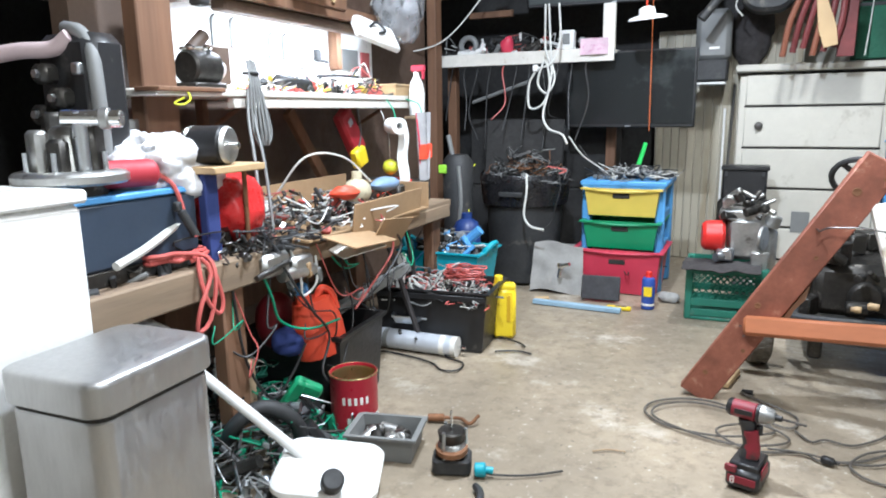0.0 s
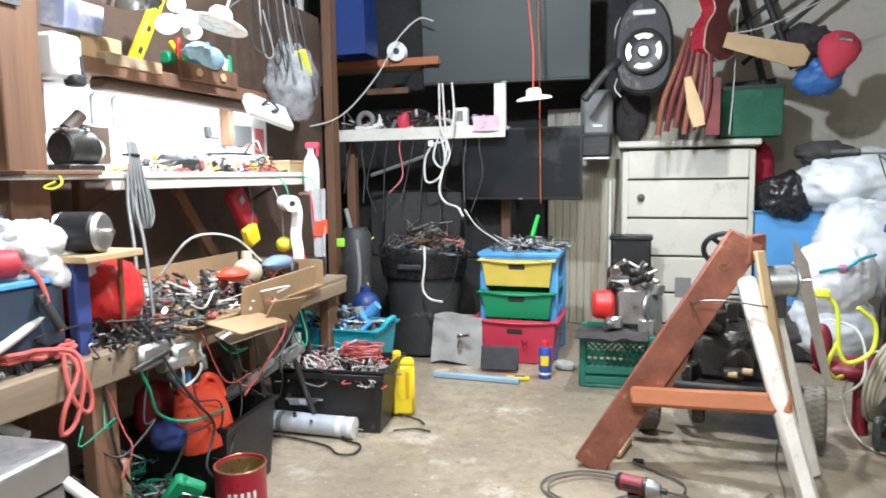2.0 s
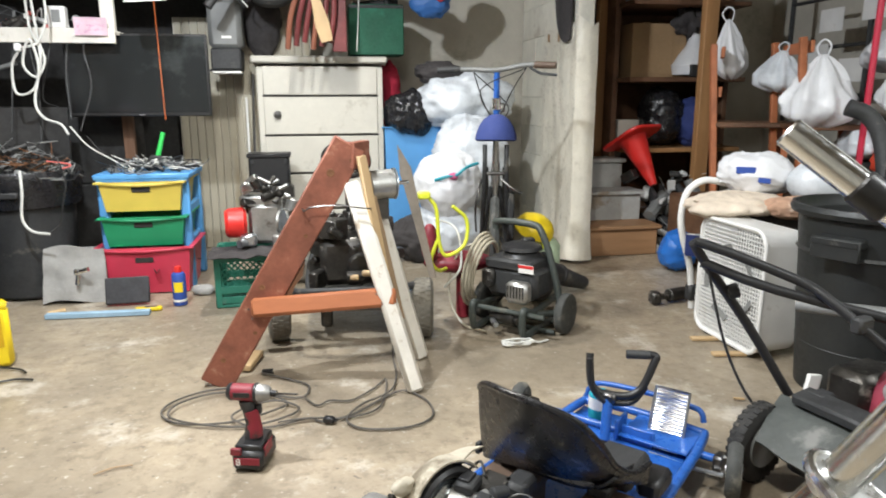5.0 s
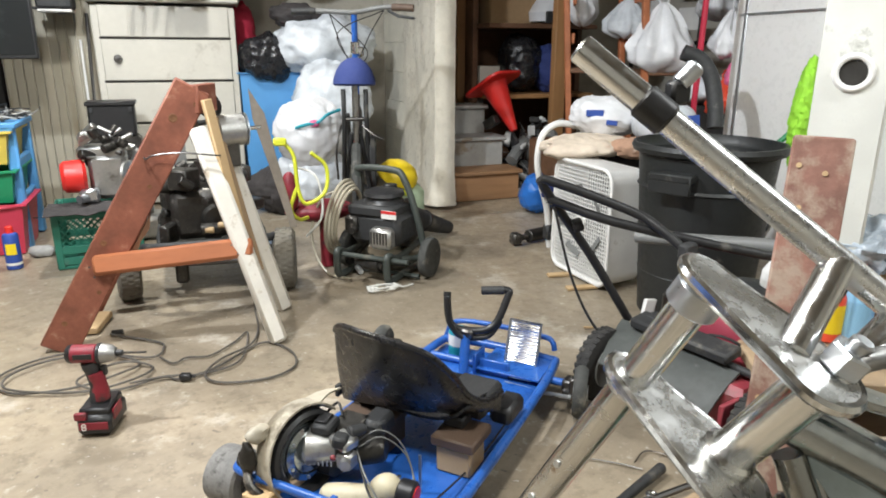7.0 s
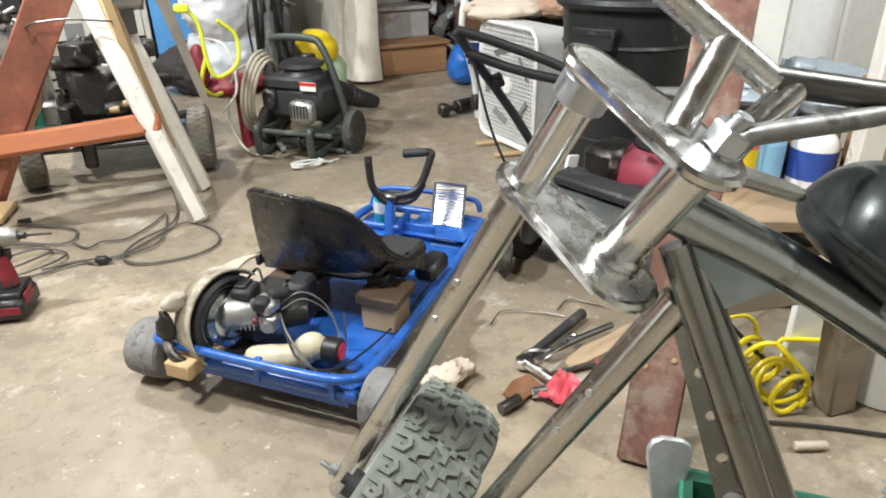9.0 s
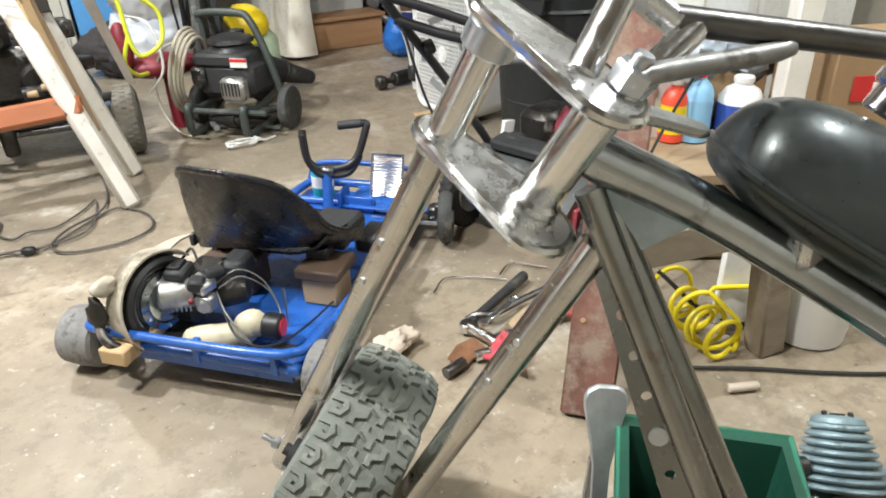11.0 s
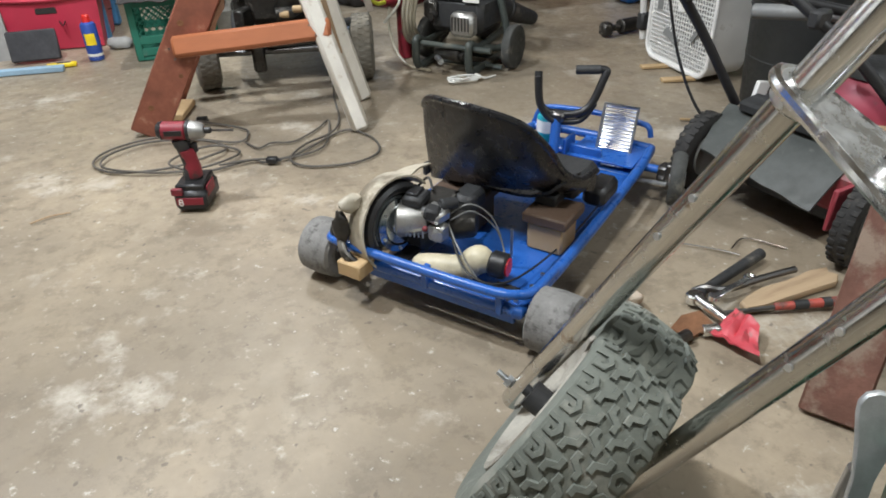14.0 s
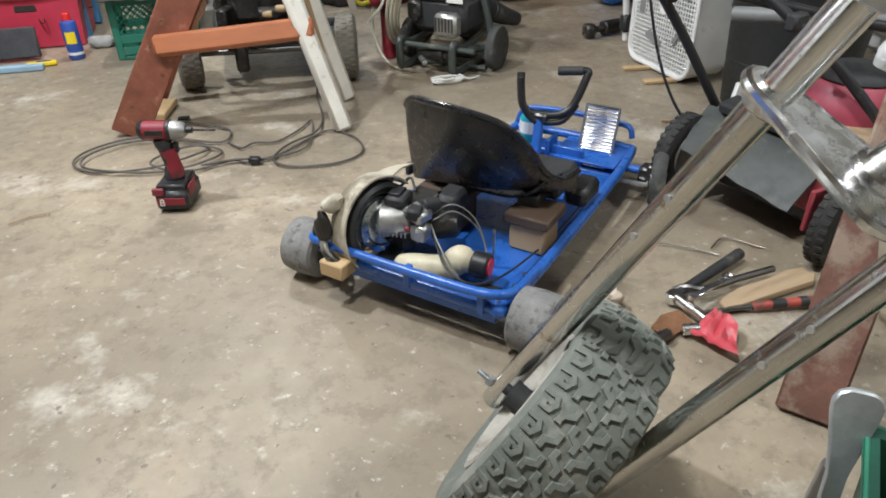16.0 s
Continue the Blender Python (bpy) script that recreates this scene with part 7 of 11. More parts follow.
solid("steel_tube", Mesh().cyl((0, 0, 0.012), (0.05, 0.012, 0.012), 0.012, n=14, bev=0.001), DSTEEL, "short dark steel tube on the floor", "tube", pose(1.575, 1.03, 0, 0, 0, 0))
solid("painted_tin_scrap", Mesh().sheet(lambda u, v: (0.085 * (u - 0.5) + 0.03 * (v - 0.5), 0.085 * (v - 0.5) * (1.1 - 0.5 * u), 0.008 + 0.030 * abs(u - 0.45) * (1 - v) + 0.016 * v * u + 0.022 * abs(noise.noise(Vector((u * 3.4, v * 3.4, 1))))), 12, 12, 0.003), paint("pink_red_paint", (0.55, 0.07, 0.09), second=(0.25, 0.13, 0.11), amount=0.12, spot=25), "crumpled scrap of red-painted tin", "metal scrap", pose(1.714, 1.011, 0.003, 0, 0, 40))
solid("rusty_plate", Mesh().prism([(-0.05, -0.02), (0.03, -0.03), (0.05, 0.01), (0.01, 0.03), (-0.04, 0.025)], 0.002, 0.008, None, 0.002), RUSTY, "flat rusty iron plate on the floor", "metal scrap", pose(1.655, 1.075, 0, 0, 0, 30))
solid("driftwood", Mesh().prism([(-0.005, -0.016), (0.03, -0.024), (0.10, -0.026), (0.17, -0.028), (0.235, -0.03), (0.26, -0.012), (0.25, 0.004), (0.262, 0.018), (0.22, 0.026), (0.15, 0.022), (0.07, 0.024), (0.02, 0.013), (0.0, 0.006)], 0.001, 0.016, None, 0.003), WOODX, "split weathered length of flat board", "wood", axes((1.78, 1.095, 0), (0.25, 0.042, 0)))
sd = thing("screwdriver", "long screwdriver with dirty red and black taped handle", "screwdriver", axes((1.834, 1.069, 0.013), (0.144, -0.024, 0)))
part("shank", Mesh().cyl((-0.11, 0, -0.006), (0.01, 0, 0), 0.005, n=8), DSTEEL, sd)
part("handle", Mesh().cyl((0, 0, 0), (0.146, 0, 0.002), 0.0085, 0.0105, 10, 0.003), paint("dirty_red_plastic", (0.42, 0.07, 0.05), second=(0.10, 0.06, 0.05), amount=0.35, spot=20), sd)
part("tape", Mesh().cyl((0.04, 0, 0.0005), (0.07, 0, 0.001), 0.0102, n=10), BLACKM, sd)
part("tape", Mesh().cyl((0.10, 0, 0.0015), (0.118, 0, 0.002), 0.0110, n=10), BLACKM, sd)
solid("pry_bar", Mesh().tube([(-0.03, 0.035, 0.01), (-0.012, 0.02, 0.024), (0.02, 0.0, 0.022), (0.11, 0.002, 0.022), (0.208, 0, 0.022)], 0.008, 8, 3), DSTEEL, "dark bent pry bar on the floor", "pry bar", axes((1.748, 1.136, 0), (0.206, 0.025, 0)))
solid("paper_scrap", Mesh().ball((0, 0, 0.018), (0.06, 0.032, 0.02), 48, 30, 0.45, 34, 6, flat=0.001, crease=0.12), CLOTHW, "crumpled whitish rag by the tyre", "rag", pose(1.53, 1.17, 0.001, 0, 0, 10))
solid("chalk_stick", Mesh().cyl((0, 0, 0.009), (0.06, 0.0, 0.009), 0.009, n=10, bev=0.002), CLOTHW, "pale stub of wood dowel", "stick", pose(2.0, 0.70, 0, 0, 0, -25))
for pts in [[(1.72, 1.32, 0.003), (1.78, 1.36, 0.004), (1.86, 1.31, 0.003), (1.90, 1.27, 0.003)], [(1.9, 1.30, 0.004), (1.96, 1.33, 0.003), (2.02, 1.26, 0.004)]]:
    solid("wire_scrap", wire(pts, 0.0018), DSTEEL, "thin bent wire on the floor", "wire")

# ---- low timber bench, bucket, hose ----
lb = thing("timber_trestle", "low trestle of rough unpainted timbers", "trestle", pose(2.0, 0.72, 0))
BA, BB2 = Vector((-0.19, 0.118, 0.30)), Vector((0.215, 0.025, 0.30))
GREYW = mat("weathered_grey_timber", (0.30, 0.25, 0.185), 0.8, var=0.35, scale=7, fine=30, bump=0.35, stretch=(0.15, 1, 1), second=(0.16, 0.125, 0.09), amount=0.1)
part("beam", Mesh().box(((BB2 - BA).length / 2, 0, 0), ((BB2 - BA).length, 0.05, 0.07), axes(BA, BB2 - BA), 0.005), GREYW, lb)
part("leg", Mesh().box((0, 0, 0.135), (0.062, 0.055, 0.27), pose(0.175, 0.03, 0, 0, -7, -12), 0.005), GREYW, lb)
bu = thing("paint_bucket", "white plastic bucket with dried drips", "bucket", pose(2.30, 0.742, 0))
part("body", Mesh().open_lathe([(0.0, 0.004), (0.075, 0.004), (0.086, 0.165), (0.093, 0.167), (0.093, 0.18), (0.083, 0.18), (0.073, 0.01), (0.0, 0.01)], 32), WHITEP, bu)
part("handle", Mesh().tube([(0.092, 0, 0.165), (0.066, -0.07, 0.155), (0.0, -0.096, 0.15), (-0.066, -0.07, 0.155), (-0.092, 0, 0.165)], 0.0028, 6, 4), CABLEY, bu)
solid("white_board", Mesh().box((0, 0, 0.14), (0.07, 0.02, 0.28), bev=0.004), WHITEM, "white laminate board standing on end", "board", pose(2.195, 0.855, 0, 0, 0, -30))
hp = []
for i in range(14 * 7):
    a, t = 2 * math.pi * i / 14, i / 98
    r = 0.040 + 0.008 * math.sin(a * 0.37 + 1.0)
    hp.append((2.135 - 0.075 * t + 0.9 * r * math.cos(a), 0.965 - 0.20 * t - 0.35 * r * math.cos(a) + 0.012 * math.sin(a * 0.6), 0.008 + r + r * math.sin(a)))
hp += [(2.10, 0.765, 0.02), (2.15, 0.80, 0.05), (2.12, 0.86, 0.10), (2.17, 0.85, 0.10), (2.235, 0.79, 0.12), (2.26, 0.80, 0.195), (2.31, 0.79, 0.19)]
solid("air_hose", wire(hp, 0.0055, 2, 8), CABLEY, "springy bright yellow coiled air hose", "hose")
solid("black_cable", wire([(1.95, 0.82, 0.005), (2.016, 0.771, 0.005), (2.10, 0.712, 0.005), (2.2, 0.63, 0.005), (2.316, 0.551, 0.005), (2.6, 0.39, 0.005), (2.9, 0.3, 0.005)], 0.0038), CABLEB, "black cable trailing over the concrete", "cable")
solid("black_cable", wire([(2.1, 0.98, 0.1), (2.16, 0.88, 0.02), (2.24, 0.78, 0.006), (2.3, 0.73, 0.006), (2.34, 0.78, 0.03)], 0.005), CABLEB, "black cable hanging from the trestle", "cable")

# ---- crate and compressor head beside the chopper ----
gc = thing("green_tote", "dark green plastic tote with a rolled rim", "tote", pose(1.592, 0.434, 0, 0, 0, -45))
part("body", tub(0.21, 0.28, 0.182, 0.012), paint("bottle_green_plastic", (0.012, 0.085, 0.052)), gc)
part("rim", Mesh().tube([(0.113, 0.152, 0.186), (-0.113, 0.152, 0.186), (-0.113, -0.152, 0.186), (0.113, -0.152, 0.186)], 0.006, 8, 0, True), paint("green_rim_plastic", (0.04, 0.24, 0.145)), gc)
for y in (-0.148, 0.148):
    part("handle", Mesh().box((0, y, 0.165), (0.08, 0.018, 0.04), bev=0.005), CRATEG, gc)
cp = thing("compressor_head", "finned aqua-painted compressor head leaning back", "compressor", pose(1.898, 0.440, 0) @ Matrix.Scale(0.82, 4))
CQ = axes((0.0, -0.012, 0.06), (0.77, -0.64, 0), z=(0.46, 0.55, 0.95))
part("barrel", Mesh().cyl((0, 0, 0.0), (0, 0, 0.12), 0.068, 0.040, 28, 0.004, CQ), LBLUE, cp)
for i in range(8):
    k = 1.0 - 0.055 * i
    part("fin", Mesh().lathe([(0.03 * k, -0.001), (0.074 * k, 0.0), (0.081 * k, 0.002), (0.083 * k, 0.0055), (0.081 * k, 0.009), (0.074 * k, 0.011), (0.03 * k, 0.012)], 36, CQ @ pose(0, 0, 0.003 + 0.0150 * i)), LBLUE, cp)
hd = part("head", Mesh().lathe([(0.0, 0.014), (0.034, 0.013), (0.043, 0.009), (0.046, 0.0)], 30, CQ @ pose(0, 0, 0.120)), LBLUE, cp)
part("valve_hole", Mesh().cyl((0.0, 0.0, 0.131), (0.0, 0.0, 0.136), 0.013, n=18, m=CQ), SLOT, hd)
for k in range(4):
    a = math.pi * k / 2 + 0.4
    part("bolt", Mesh().cyl((0.030 * math.cos(a), 0.030 * math.sin(a), 0.130), (0.030 * math.cos(a), 0.030 * math.sin(a), 0.139), 0.005, n=6, m=CQ), DSTEEL, hd)
part("flange", Mesh().tube([(0.068 * math.cos(a), -0.072 + 0.012 * math.sin(a), 0.055 + 0.034 * math.sin(a)) for a in [2 * math.pi * k / 26 for k in range(26)]], 0.011, 10, 0, True, pose(0, 0, 0, 0, 0, -28)), PADDLE, cp, "pale rubbed oval flange")
part("crankcase", Mesh().box((0.03, -0.02, 0.035), (0.19, 0.15, 0.07), pose(0, 0, 0, 0, 0, -28), 0.03), LBLUE, cp)
part("outlet_pipe", Mesh().cyl((-0.05, 0.03, 0.11), (-0.095, 0.055, 0.115), 0.018, n=14, bev=0.004).ball((-0.10, 0.058, 0.11), (0.032, 0.028, 0.034), 16, 12, 0.2, 40, 3), GREASE, cp)
part("pipe_bracket", Mesh().box((-0.085, 0.05, 0.05), (0.02, 0.02, 0.1), bev=0.004), GREASE, cp)
ft = thing("kick_paddle", "grey metal paddle-shaped foot plate on a rod", "foot plate", axes((1.555, 0.60, 0.0), (0.86, -0.5, 0)))
part("plate", Mesh().prism([(-0.010, -0.13), (0.012, -0.13), (0.013, -0.06), (0.022, -0.01), (0.030, 0.03), (0.031, 0.046), (0.026, 0.057), (0.015, 0.063), (-0.012, 0.064), (-0.024, 0.058), (-0.030, 0.046), (-0.029, 0.03), (-0.020, -0.01), (-0.011, -0.06)], -0.006, 0.006, pose(0.018, 0.03, 0.185, 72, 0, 0) @ pose(0, 0, 0, 0, 0, -4), 0.003), PADDLE, ft, "pale cast paddle plate")
part("rod", Mesh().cyl((0.005, 0.02, 0.02), (0.014, 0.028, 0.13), 0.013, n=12), GALV, ft)
FTI = ft.matrix_world.inverted()
part("cross_pin", Mesh().cyl(FTI @ Vector((1.531, 0.568, 0.095)), FTI @ Vector((1.632, 0.472, 0.088)), 0.0135, n=16, bev=0.002), CHROME, ft)
part("foot", Mesh().box((0.005, 0.02, 0.012), (0.06, 0.05, 0.024), bev=0.004), DSTEEL, ft)

# ---- far right shelf of shop goods ----
sh = thing("goods_shelf", "low shelf crowded with bottles and cartons", "shelf", pose(3.05, 0.9, 0, 0, 0, -31))
for z in (0.02, 0.22):
    part("board", Mesh().box((0.02, 0, z), (1.9, 0.4, 0.03), bev=0.004), WOODX, sh)
for x, y in ((-0.52, -0.17), (0.92, -0.17), (0.92, 0.17)):
    for y in (y,):
        part("upright", Mesh().box((x, y, 0.4), (0.055, 0.055, 0.8), bev=0.004), WHITEW, sh)
def bottle(m, ma, cap, h, r, label, lab=None):
    b = thing("bottle", label, "bottle", m)
    part("body", Mesh().lathe([(0.0, 0), (r, 0.003), (r, h * 0.68), (r * 0.75, h * 0.8), (r * 0.4, h * 0.87), (r * 0.4, h * 0.92), (0, h * 0.92)], 20), ma, b)
    part("cap", Mesh().cyl((0, 0, h * 0.9), (0, 0, h), r * 0.45, n=14, bev=0.002), cap, b)
    if lab:
        part("label", Mesh().open_lathe([(r + 0.001, h * 0.15), (r + 0.001, h * 0.6)], 20), lab, b)
    return b
LBP = paint("pale_blue_plastic", (0.25, 0.50, 0.72))
Q = sh.matrix_world
bottle(Q @ pose(-0.645, 0.05, 0.237), LBP, REDB, 0.19, 0.04, "pale blue washer fluid bottle", LBP)
bottle(Q @ pose(-0.705, 0.05, 0.237), ORANGE, WHITEP, 0.17, 0.035, "orange and yellow cleaner bottle", YELLOWB)
bottle(Q @ pose(-0.80, 0.12, 0.237), WHITEP, BLUEPL, 0.22, 0.06, "white plastic bottle with a blue cap", LABELW)
bottle(Q @ pose(-0.53, 0.05, 0.237), WHITEP, WHITEP, 0.17, 0.058, "white bottle with a blue round label", BLUEINK)
cb = thing("carton", "tan cardboard carton with a red printed band", "box", Q @ pose(-0.22, -0.02, 0.237, 0, 0, 4))
part("box", Mesh().box((0, 0, 0.14), (0.42, 0.26, 0.28), bev=0.004), CARD, cb)
part("red_band", Mesh().box((0.02, -0.132, 0.185), (0.36, 0.003, 0.06)), REDINK, cb)
for i in range(6):
    part("print_bar", Mesh().box((-0.10 + 0.045 * i, -0.1345, 0.185), (0.026, 0.002, 0.03)), LABELW, cb)
part("handle_slot", Mesh().box((0.0, -0.132, 0.24), (0.08, 0.003, 0.018)), SLOT, cb)
solid("plastic_sheeting", Mesh().ball((0, 0, 0), (0.18, 0.12, 0.07), 60, 32, 0.4, 14, 9, crease=0.14), mat("blue_grey_film", (0.38, 0.44, 0.50), 0.25, var=0.2, scale=9, fine=30, bump=0.7), "crumpled clear plastic sheeting on the carton", "plastic sheet", Q @ pose(-0.60, 0.17, 0.465), sharp=60)
solid("carton_stack", Mesh().box((0, 0, 0.085), (0.34, 0.2, 0.17), bev=0.006), CARD, "low tan carton behind the bottles", "box", Q @ pose(-0.62, 0.19, 0.237))
# A bicycle wheel, drawn as its rubber ring alone.
solid("rubber_hoop", Mesh().tube([(0.2 * math.cos(a), 0, 0.2 + 0.2 * math.sin(a)) for a in [2 * math.pi * i / 36 for i in range(36)]], 0.015, 8, 0, True), RUBBER, "thin black bicycle wheel, rubber tyre only, leaning on the shelf", "hoop", pose(2.78, 1.2, 0.016, 0, 0, -20))

# ---- workbench ----
wbn = thing("workbench", "rough pine workbench with a thick front beam and cluttered top", "workbench", pose(0, 0, 0))
for i, x in enumerate((-0.70, -0.84, -0.98, -1.12)):
    part("top_board", Mesh().box((x, 1.92, 0.588), (0.136, 2.0, 0.03), bev=0.004), WOODY, wbn)
part("front_beam", Mesh().box((-0.642, 1.23, 0.568), (0.04, 0.72, 0.085), bev=0.005), WOODY, wbn, "pale dirty pine beam")
part("front_beam", Mesh().box((-0.645, 2.30, 0.555), (0.035, 1.2, 0.06), bev=0.005), WOODY, wbn)
for x, y in ((-0.672, 1.475), (-0.70, 2.85), (-1.12, 1.5), (-1.12, 2.85), (-1.1, 0.98)):
    part("leg", Mesh().box((x, y, 0.285), (0.05, 0.085, 0.57), bev=0.005), POSTW, wbn)
part("brace", Mesh().box((-0.685, 1.54, 0.14), (0.03, 0.06, 0.28), bev=0.004), WOODX, wbn)
part("back_rail", Mesh().box((-1.16, 2.0, 0.30), (0.03, 1.9, 0.1), bev=0.004), POSTW, wbn)

# shelves over the bench
ls = thing("wall_shelf", "white-edged shelf board over the workbench", "shelf", pose(0, 0, 0))
part("board", Mesh().box((-1.03, 2.265, 1.066), (0.325, 1.57, 0.022), bev=0.004), WHITEW, ls)
part("front_edge", Mesh().box((-0.89, 2.40, 1.037), (0.03, 1.22, 0.034), bev=0.003), WHITEW, ls)
part("end_piece", Mesh().box((-0.90, 1.60, 1.074), (0.10, 0.26, 0.014), pose(0, 0, 0), 0.003), POSTW, ls)
for y in (1.95, 2.95):
    part("bracket", Mesh().box((-1.17, y, 0.98), (0.04, 0.03, 0.16), bev=0.004).cyl((-1.19, y, 0.92), (-0.95, y, 1.05), 0.009, n=8), POSTW, ls)
us = thing("wall_shelf", "brown wooden upper shelf with a strip light beneath", "shelf", pose(0, 0, 0))
part("board", Mesh().box((-1.09, 2.30, 1.405), (0.22, 1.15, 0.03), bev=0.004), WOODY, us)
part("front_lip", Mesh().box((-0.975, 2.30, 1.41), (0.018, 1.15, 0.05), bev=0.003), POSTW, us)
part("lamp_housing", Mesh().box((-1.035, 2.42, 1.367), (0.07, 1.0, 0.04), bev=0.008), BROWNP, us, "brown housing of the strip light")
for y in (1.80, 2.82):
    part("support", Mesh().box((-1.17, y, 1.30), (0.05, 0.04, 0.2), bev=0.004), POSTW, us)

wbd = thing("pegboard", "glossy white backing board with tools hung on hooks", "board", pose(0, 0, 0))
part("board", Mesh().box((-1.205, 2.50, 1.235), (0.014, 1.40, 0.32), bev=0.003), WHITEM, wbd)
for y, z, l in ((2.06, 1.30, 0.10), (2.16, 1.30, 0.10), (2.38, 1.27, 0.09), (2.47, 1.275, 0.09)):
    part("hanging_key", Mesh().box((-1.19, y, z), (0.012, 0.022, l), bev=0.005).cyl((-1.197, y, z + l / 2), (-1.18, y, z + l / 2 + 0.012), 0.004, n=6), GREYPL, wbd)
part("hook_clamp", Mesh().box((-1.185, 2.70, 1.26), (0.02, 0.04, 0.05), bev=0.008).cyl((-1.19, 2.69, 1.24), (-1.15, 2.73, 1.23), 0.008, n=8), BLACKM, wbd)
part("red_sign", Mesh().box((-1.193, 3.12, 1.24), (0.006, 0.08, 0.12)), paint("dull_red_print", (0.5, 0.12, 0.12)), wbd)
part("dark_panel", Mesh().box((-1.193, 2.98, 1.255), (0.006, 0.14, 0.10)), GREYPL, wbd)

# things on the lower shelf
sm = thing("bench_grinder", "small grey-brown bench motor with round end caps", "motor", pose(-1.0, 1.80, 1.078))
part("body", Mesh().cyl((0.0, -0.08, 0.07), (0.0, 0.04, 0.07), 0.055, n=22, bev=0.008), GREASE, sm)
part("end_cap", Mesh().cyl((0.0, 0.04, 0.07), (0.0, 0.075, 0.07), 0.045, 0.03, 20, 0.004), ALU, sm)
part("foot", Mesh().box((0, -0.02, 0.012), (0.1, 0.14, 0.024), bev=0.005), GREASE, sm)
part("top_ring", Mesh().tube([(0.04 * math.cos(a), -0.03 + 0.05 * math.sin(a), 0.128) for a in [2 * math.pi * i / 20 for i in range(20)]], 0.006, 6, 0, True), CHROME, sm)
part("handle_block", Mesh().box((-0.06, 0.12, 0.09), (0.03, 0.12, 0.13), bev=0.008).cyl((-0.03, -0.02, 0.13), (-0.03, 0.04, 0.18), 0.022, n=14), BROWNP, sm)
solid("flashlight", Mesh().cyl((0, 0, 0.034), (0.03, 0.16, 0.03), 0.033, 0.022, 20, 0.005), BLACKM, "dark grey tapered air tool on the shelf", "tool", pose(-0.97, 2.13, 1.078))
def pile(name, box, n, mats, label, seed, cat="small parts", sizes=(0.012, 0.05), kinds=(0.4, 0.3, 0.3)):
    """A heap of loose small pieces, one object for each material."""
    g = random.Random(seed)
    x0, x1, y0, y1, z0, z1 = box
    for k, ma in enumerate(mats):
        m = Mesh()
        for i in range(n // len(mats)):
            u, v = g.uniform(-1, 1), g.uniform(-1, 1)
            hgt = max(0.0, 1 - u * u * 0.8 - v * v * 0.8)
            p = Vector(((x0 + x1) / 2 + u * (x1 - x0) / 2, (y0 + y1) / 2 + v * (y1 - y0) / 2, z0 + (z1 - z0) * hgt * g.uniform(0.15, 1)))
            s = g.uniform(*sizes)
            q = Matrix.Translation(p) @ Euler((g.uniform(0, 6), g.uniform(0, 6), g.uniform(0, 6))).to_matrix().to_4x4()
            t = g.random()
            if t < kinds[0]:
                m.box((0, 0, 0), (s, s * g.uniform(0.4, 0.9), s * g.uniform(0.2, 0.6)), q, s * 0.1)
            elif t < kinds[0] + kinds[1]:
                m.cyl((0, 0, -s), (0, 0, s), s * g.uniform(0.12, 0.4), n=9, m=q)
            else:
                a = [p + Vector((g.uniform(-1, 1), g.uniform(-1, 1), g.uniform(-0.4, 0.6))) * s * 2.2 for j in range(4)]
                for w in a:
                    w.z = max(w.z, z0 + 0.003)
                m.tube(a, 0.0022 + 0.03 * s * g.random(), 5, 4)
        solid(name, m, ma, label, cat, kind="stuff")


pile("shelf_clutter", (-1.15, -0.89, 1.95, 2.98, 1.08, 1.15), 280, [BLACKM, GALV, CABLER, GREASE, YELLOW], "mixed hand tools and wires along the shelf", 31, sizes=(0.012, 0.04))
dv = thing("circuit_box", "white electrical box with exposed terminals", "electrical box", pose(-1.0, 2.60, 1.078))
part("case", Mesh().box((0, 0, 0.035), (0.12, 0.22, 0.07), bev=0.005), WHITEP, dv)
part("cover", Mesh().box((0, -0.02, 0.076), (0.10, 0.18, 0.01), bev=0.003), BLACKM, dv)
part("red_button", Mesh().box((0.062, 0.02, 0.03), (0.006, 0.05, 0.03), bev=0.002), REDB, dv)
for k in range(3):
    part("lead", wire([(0.0, 0.05 + 0.03 * k, 0.07), (0.02, 0.1 + 0.03 * k, 0.12 + 0.01 * k), (0.05, 0.16, 0.08), (0.08, 0.2, 0.02)], 0.003), (CABLER, CABLEB, CABLEW)[k], dv)
solid("wooden_tray", tub(0.12, 0.16, 0.045, 0.004), TANW, "small pale wooden tray on the shelf end", "tray", pose(-0.93, 2.93, 1.078, 0, 0, 0))
sb = thing("spray_bottle", "white spray bottle with a pink-red trigger", "spray bottle", pose(-0.82, 2.96, 0.985))
part("body", Mesh().lathe([(0.0, 0), (0.036, 0.003), (0.038, 0.10), (0.03, 0.15), (0.014, 0.18), (0.014, 0.2), (0.0, 0.2)], 20), WHITEP, sb)
part("trigger_head", Mesh().box((0.01, 0, 0.215), (0.07, 0.025, 0.03), bev=0.006).box((0.035, 0, 0.19), (0.01, 0.016, 0.05), bev=0.003), REDPL, sb)
part("holder", Mesh().box((0, 0, -0.008), (0.09, 0.09, 0.014), bev=0.002), WOODX, sb)
hk = thing("cable_hank", "hank of grey cable hanging from the shelf edge", "cable", pose(-0.86, 1.86, 1.09))
